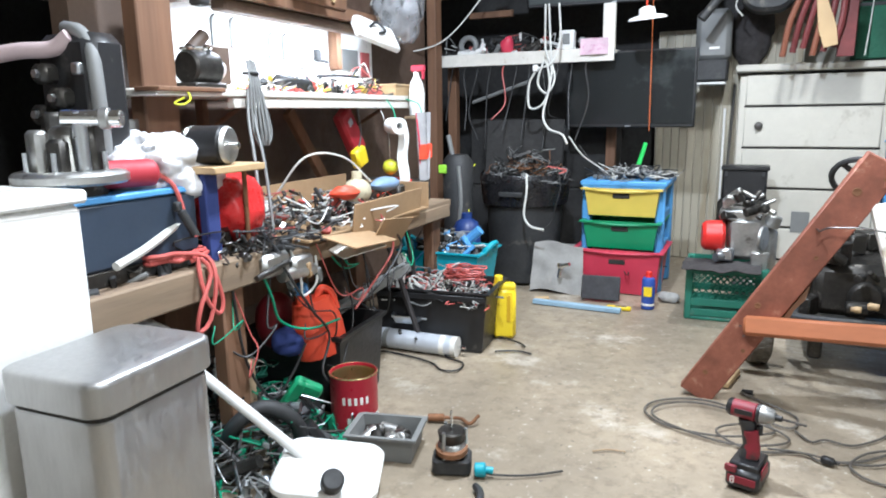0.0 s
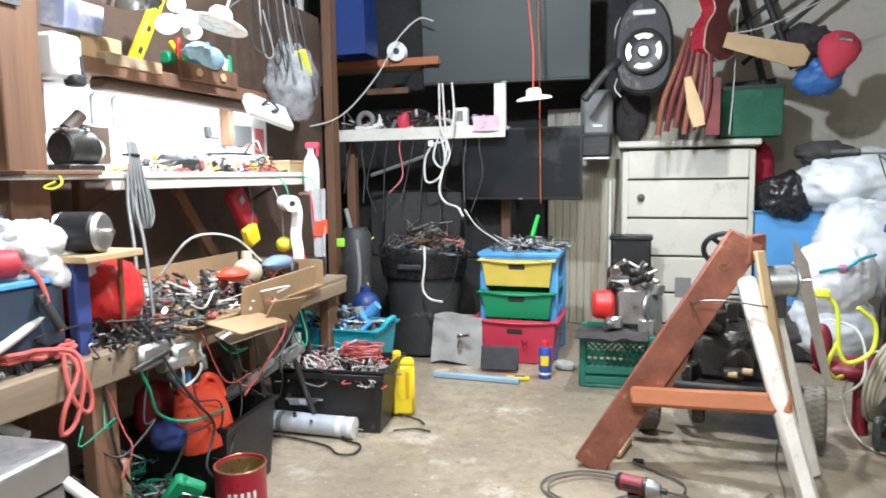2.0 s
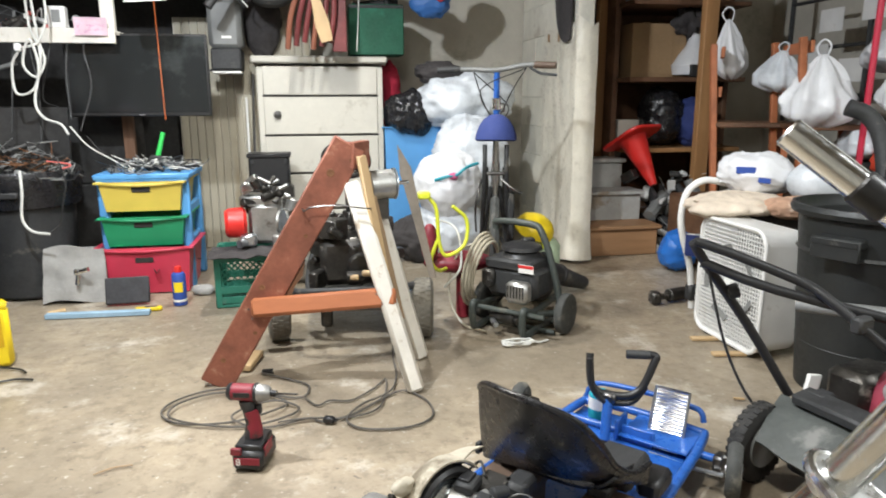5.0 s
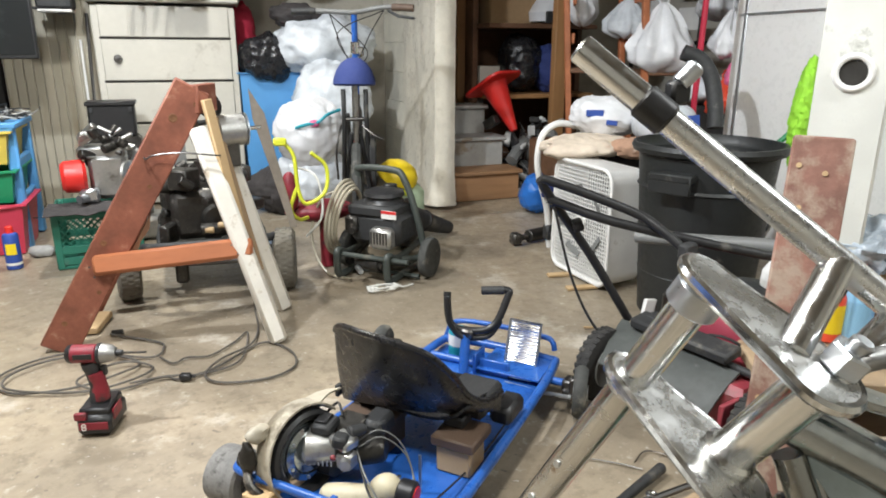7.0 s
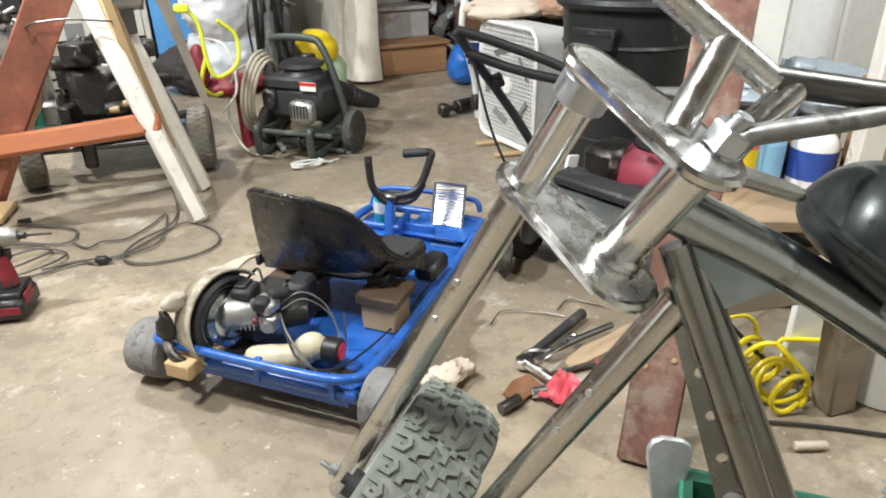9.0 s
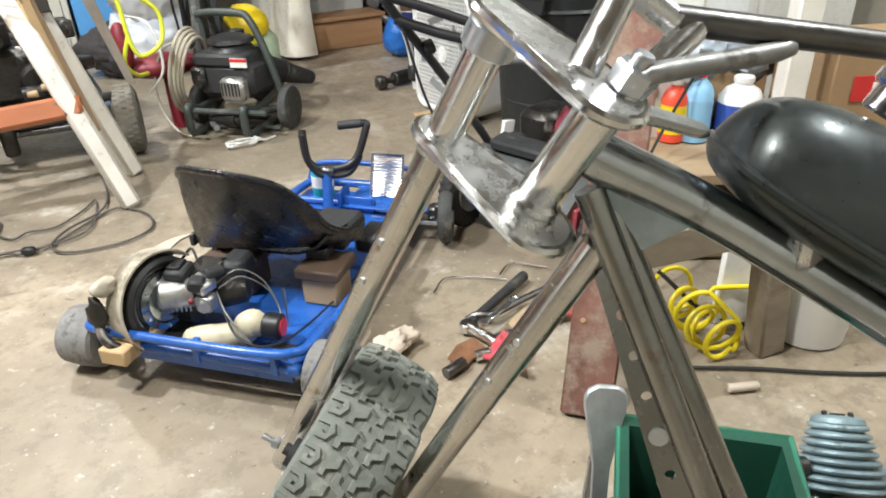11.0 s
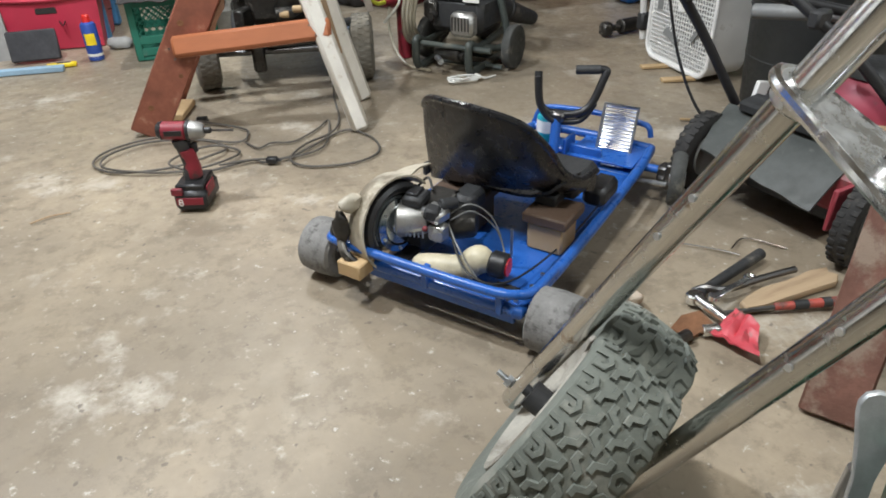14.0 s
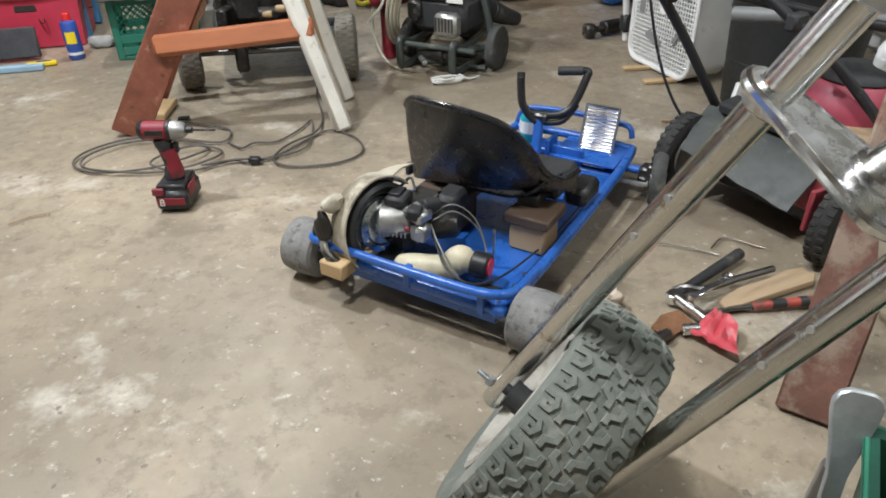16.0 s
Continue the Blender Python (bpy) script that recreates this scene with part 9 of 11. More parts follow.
for p in [(-0.61, 1.68, 0.50), (-0.60, 1.76, 0.52), (-0.605, 1.82, 0.49)]:
    solid("wire_connector", Mesh().box((0, 0, 0), (0.02, 0.022, 0.05), pose(0, 0, 0, 15, 0, 10), 0.004), CARD if p[1] > 1.7 and p[1] < 1.8 else GREYPL, "small connector hanging on wires", "connector", pose(*p))

# ---- white cabinet and engine part at the near end ----
wc = thing("white_cabinet", "white enamelled cabinet at the end of the workbench", "cabinet", pose(-0.915, 0.72, 0))
part("body", Mesh().box((0, 0, 0.41), (0.60, 0.60, 0.82), bev=0.012), WHITEM, wc)
part("top", Mesh().box((0, 0, 0.836), (0.62, 0.62, 0.028), bev=0.008), WHITEM, wc)
ep = thing("engine_casting", "grey cast engine part with round flange and dark housing", "engine part", pose(-0.80, 1.14, 0.845))
part("flange", Mesh().lathe([(0.07, 0.0), (0.118, 0.0), (0.126, 0.006), (0.126, 0.022), (0.118, 0.03), (0.10, 0.034), (0.07, 0.03)], 40), ALU, ep, "dull cast aluminium ring flange")
part("pedestal", Mesh().cyl((0, 0, -0.035), (0, 0, 0.02), 0.075, n=24, bev=0.004), GREASE, ep)
cs = part("casting", Mesh().cyl((0, 0, 0.015), (0, 0.01, 0.13), 0.058, 0.045, 20, 0.01), ALU, ep)
for k, (a, h, w) in enumerate(((0.3, 0.13, 0.05), (1.7, 0.10, 0.045), (2.9, 0.15, 0.05), (4.3, 0.11, 0.06), (5.3, 0.09, 0.04))):
    part("casting_lug", Mesh().box((0.062, 0, h / 2 + 0.015), (0.04, w, h), Matrix.Rotation(a, 4, "Z"), 0.01), ALU if k % 2 else GREASE, cs)
    part("stud", Mesh().cyl((0.09 * math.cos(a), 0.09 * math.sin(a), 0.03), (0.09 * math.cos(a), 0.09 * math.sin(a), 0.075), 0.006, n=8), GALV, cs)
part("tee_pipe", Mesh().cyl((0.03, -0.03, 0.15), (0.14, 0.04, 0.148), 0.02, n=18, bev=0.003), CHROME, ep)
part("tee_stem", Mesh().cyl((0.06, -0.01, 0.03), (0.06, -0.01, 0.165), 0.018, n=18, bev=0.003), GALV, ep)
part("tee_collar", Mesh().cyl((0.10, 0.014, 0.149), (0.118, 0.026, 0.149), 0.025, n=18, bev=0.003), ALU, ep)
hs = part("housing", Mesh().box((-0.14, 0.17, 0.18), (0.21, 0.12, 0.36), pose(0, 0, 0), 0.03), BLACKP, ep, "tall black plastic housing")
part("housing_band", Mesh().tube([(-0.045, 0.135, 0.0), (-0.04, 0.13, 0.12), (-0.045, 0.13, 0.26), (-0.06, 0.135, 0.325), (-0.10, 0.14, 0.362), (-0.16, 0.15, 0.375)], 0.018, 10, 5), GREYPL, ep, "pale grey plastic band")
for z, x in ((0.10, -0.16), (0.2, -0.13), (0.26, -0.18), (0.16, -0.2)):
    part("carburettor_body", Mesh().box((x, 0.095, z), (0.055, 0.05, 0.05), bev=0.012), GREASE, hs)
    part("bolt_head", Mesh().cyl((x, 0.07, z), (x, 0.062, z), 0.011, n=6), GALV, hs)
part("latch", Mesh().box((-0.075, 0.105, 0.27), (0.03, 0.02, 0.03), bev=0.005), GALV, hs)
part("intake_hose", Mesh().tube([(-0.30, 0.02, 0.30), (-0.22, 0.06, 0.315), (-0.15, 0.10, 0.32), (-0.11, 0.12, 0.35)], 0.02, 12, 5), PALEP, ep, "faded pink rubber hose")

# ---- stainless bin ----
sb2 = thing("steel_bin", "brushed stainless rectangular pedal bin with a flat lid", "bin", pose(-0.46, 0.93, 0, 0, 0, 3))
def rbox(w, d, r):
    return rrect(w, d, r, 6)
part("body", Mesh().prism(rbox(0.235, 0.285, 0.035), 0.0, 0.475, None, 0.004), INOX, sb2)
lid = Mesh()
rings = [(1.0, 0.0), (1.03, 0.004), (1.03, 0.054), (1.024, 0.061), (1.0, 0.065), (0.95, 0.067), (0.6, 0.0685), (0.02, 0.069)]
base = rbox(0.245, 0.295, 0.038)
vv, ff, nn = [], [], len(base)
for k, z in rings:
    vv += [(x * k, y * k, 0.485 + z) for x, y in base]
ff.append(tuple(range(nn))[::-1])
for j in range(len(rings) - 1):
    for i in range(nn):
        q = (i + 1) % nn
        ff.append((j * nn + i, j * nn + q, (j + 1) * nn + q, (j + 1) * nn + i))
ff.append(tuple(range((len(rings) - 1) * nn, len(rings) * nn)))
part("lid", Mesh().add(vv, ff), INOX, sb2)
part("lid_gap", Mesh().prism(rbox(0.23, 0.28, 0.033), 0.474, 0.487), SLOT, sb2)
part("pedal", Mesh().box((0.0, -0.16, 0.02), (0.08, 0.04, 0.01), bev=0.003), BLACKM, sb2)

# thin wires sagging under the bench edge
g = random.Random(88)
for k in range(16):
    y = 1.46 + 0.065 * k + g.uniform(-0.03, 0.03)
    a = Vector((-0.64 + g.uniform(-0.04, 0.03), y, 0.60 + g.uniform(-0.05, 0.03)))
    b = a + Vector((g.uniform(-0.02, 0.10), g.uniform(-0.22, 0.24), -g.uniform(0.12, 0.46)))
    m1 = a.lerp(b, 0.35) + Vector((0.02, g.uniform(-0.06, 0.06), -0.10))
    m2 = a.lerp(b, 0.75) + Vector((0.03, g.uniform(-0.08, 0.08), -g.uniform(0.0, 0.08)))
    solid("sagging_wire", wire([a, m1, m2, b, b + Vector((-0.04, g.uniform(-0.06, 0.06), 0.03))], g.choice((0.002, 0.0026, 0.0034))), g.choice((CABLEB, CABLEB, GREYPL, CABLEG, CABLEB, CABLER)), "thin wire sagging below the bench edge", "cable")

# ---- floor along the bench ----
solid("white_pole", Mesh().cyl((-0.72, 1.26, 0.44), (-0.36, 1.40, 0.10), 0.014, n=12), WHITEP, "white plastic pole leaning over the floor clutter", "pole")
solid("white_pole", Mesh().cyl((-1.05, 1.25, 0.55), (-0.72, 1.30, 0.44), 0.014, n=12), WHITEP, "white plastic pole end beside the bench", "pole")
ws = thing("plastic_tray", "rounded white plastic panel lying on floor clutter", "plastic panel", pose(-0.30, 1.40, 0.075, 4, 6, 24))
part("panel", Mesh().prism(rrect(0.27, 0.25, 0.05), 0.0, 0.03, None, 0.008), WHITEM, ws)
part("prop", Mesh().box((0, 0, -0.045), (0.2, 0.18, 0.07), bev=0.01), GREASE, ws)
solid("round_magnet", Mesh().cyl((0, 0, 0), (0.02, -0.02, 0.03), 0.028, n=20, bev=0.005), BLACKM, "small black knob on the white panel", "knob", pose(-0.23, 1.31, 0.112))
solid("grey_tray", tub(0.20, 0.15, 0.07, 0.01), GREYPL, "grey plastic tray full of small motors", "tray", pose(-0.30, 1.70, 0, 0, 0, 14))
for k in range(7):
    a = 2 * math.pi * k / 7
    q = pose(-0.30 + 0.055 * math.cos(a), 1.70 + 0.04 * math.sin(a), 0.045, 60 + 20 * k, 30 * k, 50 * k)
    sm2 = solid("small_motor", Mesh().cyl((0, 0, -0.03), (0, 0, 0.03), 0.02, n=16, bev=0.004).cyl((0, 0, 0.03), (0, 0, 0.045), 0.006, n=8), GREASE if k % 2 else ALU, "small used motor in the tray", "motor", q, group="motors in the tray")
wp = thing("water_pump", "small dismantled pump with upright shaft on the floor", "pump", pose(-0.075, 1.68, 0, 0, 0, 20))
part("base", Mesh().prism(rrect(0.11, 0.09, 0.02), 0.0, 0.045, None, 0.006), BLACKM, wp)
part("body", Mesh().cyl((0, 0, 0.045), (0, 0, 0.085), 0.045, 0.04, 24, 0.006), ALU, wp)
part("cap", Mesh().cyl((0, 0, 0.085), (0, 0, 0.12), 0.036, 0.04, 24, 0.004), GREASE, wp)
part("red_seal", Mesh().cyl((0, -0.01, 0.06), (0, -0.012, 0.075), 0.0455, n=24), RUSTY, wp)
part("shaft", Mesh().cyl((0, 0, 0.12), (0, 0, 0.175), 0.004, n=8), CHROME, wp)
for k in range(3):
    part("post", Mesh().cyl((0.04 * math.cos(2.1 * k), 0.04 * math.sin(2.1 * k), 0.045), (0.04 * math.cos(2.1 * k), 0.04 * math.sin(2.1 * k), 0.125), 0.005, n=8), GALV, wp)
solid("pump_wire", wire([(0.0, 1.66, 0.02), (0.06, 1.68, 0.01), (0.14, 1.72, 0.006), (0.22, 1.78, 0.006)], 0.003), CABLEB, "thin dark wires on the floor", "cable")
solid("blue_connector", Mesh().cyl((0, 0, 0.02), (0.03, 0.01, 0.022), 0.02, n=14, bev=0.004).cyl((0.03, 0.01, 0.022), (0.05, 0.015, 0.02), 0.01, n=10), TEAL, "small turquoise cap on the floor", "cap", pose(0.0, 1.665, 0))
solid("black_lead", Mesh().tube([(0.03, 1.60, 0.012), (0.06, 1.56, 0.02), (0.07, 1.52, 0.012)], 0.010, 8, 4), BLACKM, "stub of thick black cable", "cable")
solid("brass_valve", Mesh().cyl((0, 0, 0.015), (0.05, 0.02, 0.015), 0.013, n=12, bev=0.002).tube([(0.05, 0.02, 0.015), (0.1, 0.04, 0.012), (0.14, 0.02, 0.01), (0.16, 0.05, 0.03)], 0.006, 8, 4), RUSTY, "corroded pipe fitting on the floor", "pipe fitting", pose(-0.27, 1.92, 0))

rcn = thing("red_can", "open red tin can with a white oval label", "tin can", pose(-0.475, 1.80, 0))
part("body", Mesh().open_lathe([(0.0, 0.004), (0.074, 0.004), (0.076, 0.006), (0.076, 0.182), (0.078, 0.185), (0.078, 0.19), (0.073, 0.19), (0.073, 0.01), (0.0, 0.01)], 36), paint("red_tin", (0.55, 0.02, 0.045), rough=0.35), rcn)
liner = Mesh().open_lathe([(0.0725 - 0.002 * (k % 2), 0.04 + 0.01 * k) for k in range(15)], 36)
part("liner", liner, mat("gold_tin", (0.55, 0.45, 0.22), 0.35, 0.9, var=0.1), rcn)
part("rim", Mesh().tube([(0.0765 * math.cos(a), 0.0765 * math.sin(a), 0.188) for a in [2 * math.pi * i / 36 for i in range(36)]], 0.003, 6, 0, True), mat("gold_rim", (0.6, 0.5, 0.25), 0.3, 0.9), rcn)
lb_m = Mesh().sheet(lambda u, v: (0.0772 * math.cos(radians(-75 + 55 * u)), 0.0772 * math.sin(radians(-75 + 55 * u)), 0.012 + 0.045 * v * math.sin(math.pi * min(0.98, max(0.02, u)))), 12, 3, 0.001)
part("white_oval", lb_m, LABELW, rcn)
part("label_foot", Mesh().lathe([(0.0765, 0.012), (0.0768, 0.014), (0.0768, 0.058), (0.0765, 0.060)], 18, None, -75, 40), LABELW, rcn, "white lower part of the label")
for k in range(5):
    a = radians(-82 + 14 * k)
    part("print_bar", Mesh().box((0.0772, 0, 0), (0.0015, 0.010, 0.024), Matrix.Rotation(a, 4, "Z") @ pose(0, 0, 0.115)), LABELW, rcn)
bbn = thing("black_tote", "black plastic tote under the bench holding a jug", "tote", pose(-0.74, 1.99, 0, 0, 0, 4))
part("body", tub(0.36, 0.32, 0.27, 0.012), BLACKP, bbn)
part("rim", Mesh().tube([(0.185, 0.165, 0.268), (-0.185, 0.165, 0.268), (-0.185, -0.165, 0.268), (0.185, -0.165, 0.268)], 0.008, 8, 0, True), BLACKP, bbn)
gj = thing("detergent_jug", "orange-red plastic jug with a blue cap", "jug", pose(-0.625, 1.86, 0.215, 0, -12, 55) @ Matrix.Diagonal((1.12, 1.25, 1.0, 1)))
part("body", Mesh().sheet(lambda u, v: ((0.075 * (1 - 0.30 * max(0, v - 0.55) * 2)) * math.cos(2 * math.pi * u), (0.045 * (1 - 0.2 * max(0, v - 0.6) * 2)) * math.sin(2 * math.pi * u), 0.19 * v), 28, 10, 0.004).ball((0, 0, 0.185), (0.055, 0.036, 0.012), 18, 6).ball((0, 0, 0.004), (0.074, 0.044, 0.006), 18, 6), ORANGE, gj)
part("spout", Mesh().cyl((-0.02, 0, 0.185), (-0.022, 0, 0.225), 0.026, 0.022, 18, 0.003), ORANGE, gj)
part("cap", Mesh().cyl((-0.022, 0, 0.222), (-0.024, 0, 0.25), 0.024, n=18, bev=0.004), BLUEPL, gj)
part("handle", Mesh().tube([(0.02, 0, 0.19), (0.04, 0, 0.215), (0.065, 0, 0.19), (0.07, 0, 0.13)], 0.011, 10, 4), ORANGE, gj)
solid("dark_red_jug", Mesh().ball((0, 0, 0.1), (0.07, 0.08, 0.1), 18, 12, 0.06, 8, 2), paint("deep_red_plastic", (0.3, 0.02, 0.03)), "dark red container behind the orange jug", "container", pose(-0.82, 1.86, 0.20))
bag("navy_bag", (-0.70, 1.78, 0.27), (0.06, 0.06, 0.05), NAVY, "dark blue crumpled packet in the tote", 51, 0.2)
pile("floor_clutter", (-0.90, -0.42, 1.30, 1.78, 0.0, 0.17), 260, [BLACKM, GREYPL, GREASE, CABLEG, BLACKP, GALV], "heap of hoses, plastic parts and wires under the bench", 52, sizes=(0.018, 0.07), kinds=(0.35, 0.25, 0.4))
solid("ribbed_hose", Mesh().tube([(-0.66, 1.42, 0.05), (-0.62, 1.40, 0.14), (-0.56, 1.46, 0.19), (-0.50, 1.52, 0.14), (-0.50, 1.54, 0.05), (-0.56, 1.48, 0.02)], 0.022, 10, 6), BLACKM, "thick black ribbed hose looped on the floor", "hose")
gsp = thing("green_trigger_tool", "green plastic trigger tool with white label in the clutter", "tool", pose(-0.60, 1.60, 0.12, 20, 30, 40))
part("body", Mesh().box((0, 0, 0.05), (0.04, 0.04, 0.16), bev=0.012).box((0.03, 0, 0.11), (0.08, 0.035, 0.04), bev=0.01), GREEN, gsp)
part("label", Mesh().box((0.021, 0.0, 0.03), (0.003, 0.03, 0.05)), LABELW, gsp)
part("orange_tip", Mesh().cyl((0.0, 0.022, 0.07), (0.0, 0.024, 0.11), 0.007, n=8), ORANGE, gsp)
solid("teal_bottle", Mesh().lathe([(0.0, 0), (0.035, 0.003), (0.035, 0.11), (0.02, 0.14), (0.0, 0.14)], 18), paint("teal_bottle_plastic", (0.10, 0.42, 0.42)), "small teal bottle by the bin", "bottle", pose(-0.68, 1.34, 0.10, 14, 8, 0))
solid("perforated_rail", Mesh().box((0, 0, 0), (0.04, 0.42, 0.035), pose(0, 0, 0, 12, 0, 0), 0.003), GREYPL, "dark slotted rail lying under the bench", "rail", pose(-0.66, 2.25, 0.34, 0, 0, -12))
solid("metal_tray", tub(0.20, 0.11, 0.03, 0.006), GALV, "small bare metal tray resting on the silver tube", "tray", pose(-0.655, 2.60, 0.112, 12, 4, 20))
# long black tote with wires, silver tube, yellow jug
lt2 = thing("black_crate", "long black plastic bin heaped with coloured wires", "bin", pose(-0.585, 2.70, 0, 0, 0, 6))
part("bin", tub(0.50, 0.30, 0.255, 0.015), BLACKP, lt2)
part("label_sticker", Mesh().box((0.02, -0.1405, 0.14), (0.13, 0.003, 0.055), pose(0, 0, 0, -3, 4, 0)), LABELW, lt2, "torn white sticker")
part("rim_band", Mesh().box((0, -0.157, 0.235), (0.49, 0.008, 0.025), bev=0.003), BLACKP, lt2)
pile("wire_heap", (-0.80, -0.36, 2.57, 2.84, 0.20, 0.33), 150, [CABLEW, CABLER, GREYPL, CABLEW, BLACKM], "heap of white and red wires in the bin", 61, sizes=(0.015, 0.05), kinds=(0.12, 0.1, 0.78))
rwc = thing("wire_coil", "loose coil of thin red wire in the bin", "cable", pose(-0.46, 2.66, 0.30))
g = random.Random(9)
for k in range(9):
    part("loop", Mesh().tube(coil((0.02 * g.random(), 0, 0.006 * k), 0.065, 1, 0.003, 0.5, 70 + k, (1.2, 0.8)), 0.0032, 5, 2, True), CABLER, rwc)
solid("white_channel", Mesh().box((0, 0, 0.09), (0.035, 0.02, 0.18), bev=0.002), WHITEP, "short white trunking piece", "trunking", pose(-0.74, 2.60, 0.22, 0, 6, 0))
tb = thing("teal_basket", "turquoise plastic basket full of tools and motors", "basket", pose(-0.67, 2.98, 0.0))
part("stand", Mesh().box((0, 0, 0.10), (0.36, 0.24, 0.20), bev=0.01), BLACKM, tb)
part("basket", tub(0.40, 0.27, 0.15, 0.015), TEAL, tb, m=pose(0, 0, 0.205))
for s in (-1, 1):
    part("handle", Mesh().tube([(s * 0.20, -0.06, 0.35), (s * 0.225, -0.04, 0.39), (s * 0.225, 0.04, 0.39), (s * 0.2, 0.06, 0.35)], 0.013, 8, 4), TEAL, tb)
pile("basket_tools", (-0.84, -0.50, 2.87, 3.10, 0.30, 0.45), 110, [GREASE, ALU, BLACKM, BLUEPL, GREYPL], "power tools and motors in the basket", 62, sizes=(0.03, 0.075), kinds=(0.45, 0.45, 0.1))
pq = thing("grey_plaque", "thin grey plastic tray leaning on the bin", "tray", axes((-0.645, 2.57, 0.06), (1, 0.10, 0.05), z=(0.05, -0.75, 0.66)))
part("tray", Mesh().prism([(-0.11, -0.02), (0.10, -0.05), (0.11, 0.05), (-0.06, 0.05)], 0, 0.012, None, 0.003), GREYPL, pq)
part("edge", Mesh().box((0.03, 0.052, 0.008), (0.16, 0.014, 0.018), bev=0.003), GALV, pq)
cy = thing("silver_cylinder", "silver metal tube with taped white bands on the floor", "cylinder", axes((-0.80, 2.50, 0.045), (1, 0.06, -0.02)))
part("tube", Mesh().cyl((0, 0, 0), (0.37, 0, 0), 0.042, n=26, bev=0.004), mat("pale_silver_paint", (0.60, 0.64, 0.69), 0.4, 0.25, var=0.12, scale=8, fine=40, bump=0.08, second=(0.16, 0.19, 0.27), amount=0.06, spot=18), cy)
for x in (0.04, 0.30, 0.35):
    part("band", Mesh().cyl((x, 0, 0), (x + 0.022, 0, 0), 0.0432, n=26), LABELW if x > 0.1 else GREYPL, cy)
part("end_bracket", Mesh().box((-0.02, 0, 0.01), (0.05, 0.06, 0.07), bev=0.006), ALU, cy)
part("valve", Mesh().cyl((0.12, -0.02, 0.03), (0.12, -0.03, 0.05), 0.008, n=8).cyl((0.2, -0.03, 0.02), (0.2, -0.045, 0.03), 0.006, n=8), DSTEEL, cy)
part("rod", Mesh().cyl((0.37, 0, 0), (0.41, 0, 0), 0.006, n=8), CHROME, cy)
yj = thing("yellow_jug", "bright yellow slim plastic oil bottle", "bottle", pose(-0.335, 2.83, 0, 0, 0, 20))
part("body", Mesh().box((0, 0, 0.115), (0.105, 0.07, 0.23), bev=0.022), YELLOWB, yj)
part("shoulder", Mesh().prism([(-0.05, -0.03), (0.05, -0.03), (0.05, 0.03), (-0.05, 0.03)], 0.22, 0.25, None, 0.012), YELLOWB, yj)
part("cap", Mesh().cyl((-0.025, 0, 0.24), (-0.025, 0, 0.285), 0.019, n=16, bev=0.003), YELLOWB, yj)
part("grip_groove", Mesh().box((0.02, -0.036, 0.14), (0.016, 0.004, 0.12), bev=0.001), paint("dark_yellow", (0.6, 0.36, 0.01)), yj)
bp = thing("shock_tube", "black strut with a red end leaning on the bin", "strut", pose(-0.40, 2.74, 0))
part("rod", Mesh().cyl((0, 0, 0.0), (-0.05, -0.06, 0.30), 0.02, 0.012, 14, 0.003), BLACKM, bp)
part("red_end", Mesh().cyl((0.002, 0.0, 0.04), (0.0, 0.0, 0.07), 0.025, n=14, bev=0.003), REDB, bp)
part("foot", Mesh().box((0, 0, 0.02), (0.05, 0.04, 0.04), bev=0.008), BLACKM, bp)
solid("grease_card", Mesh().box((0, 0, 0.05), (0.10, 0.004, 0.09), pose(0, 0, 0, -15, 8, 0), 0.001), WHITEP, "white triangular card against the bin", "card", pose(-0.44, 2.60, 0))
for pts in [[(-0.85, 2.42, 0.005), (-0.7, 2.44, 0.005), (-0.5, 2.40, 0.005), (-0.42, 2.34, 0.005), (-0.36, 2.36, 0.005), (-0.37, 2.44, 0.005), (-0.46, 2.48, 0.006), (-0.52, 2.56, 0.02)], [(-0.30, 2.62, 0.005), (-0.22, 2.66, 0.005), (-0.15, 2.65, 0.004)], [(-0.36, 2.80, 0.01), (-0.24, 2.76, 0.006), (-0.2, 2.72, 0.006)]]:
    solid("floor_cable", wire(pts, 0.0042), CABLEB, "thin black cable on the concrete", "cable")
for pts in [[(-0.70, 2.28, 0.62), (-0.68, 2.42, 0.45), (-0.66, 2.50, 0.25), (-0.60, 2.52, 0.05)], [(-0.71, 2.60, 0.56), (-0.69, 2.62, 0.40), (-0.69, 2.64, 0.3)]]:
    solid("black_strap", Mesh().tube(pts, 0.012, 6, 5), CLOTHD, "black webbing strap hanging from the bench", "strap")

# ---- by the drawer cart ----
gbx = thing("grey_box", "collapsed grey cloth box with a tap on its front", "storage box", pose(-0.33, 3.70, 0, 0, 0, 6))
part("box", Mesh().sheet(lambda u, v: (0.30 * (u - 0.5) * (1 - 0.1 * v), -0.05 + 0.06 * v + 0.02 * noise.noise(Vector((u * 3, v * 3, 0))), 0.005 + 0.265 * v + 0.015 * math.sin(u * 5)), 12, 10, 0.012).box((0, 0.10, 0.12), (0.27, 0.2, 0.24), bev=0.03), CLOTHG, gbx)
tap = part("tap", Mesh().cyl((0.02, -0.08, 0.16), (0.08, -0.1, 0.18), 0.012, n=10, bev=0.002).box((0.03, -0.08, 0.165), (0.04, 0.02, 0.03), bev=0.006).cyl((0.03, -0.07, 0.17), (0.02, -0.08, 0.1), 0.012, n=10), CHROME, gbx, "chrome tap fitting")
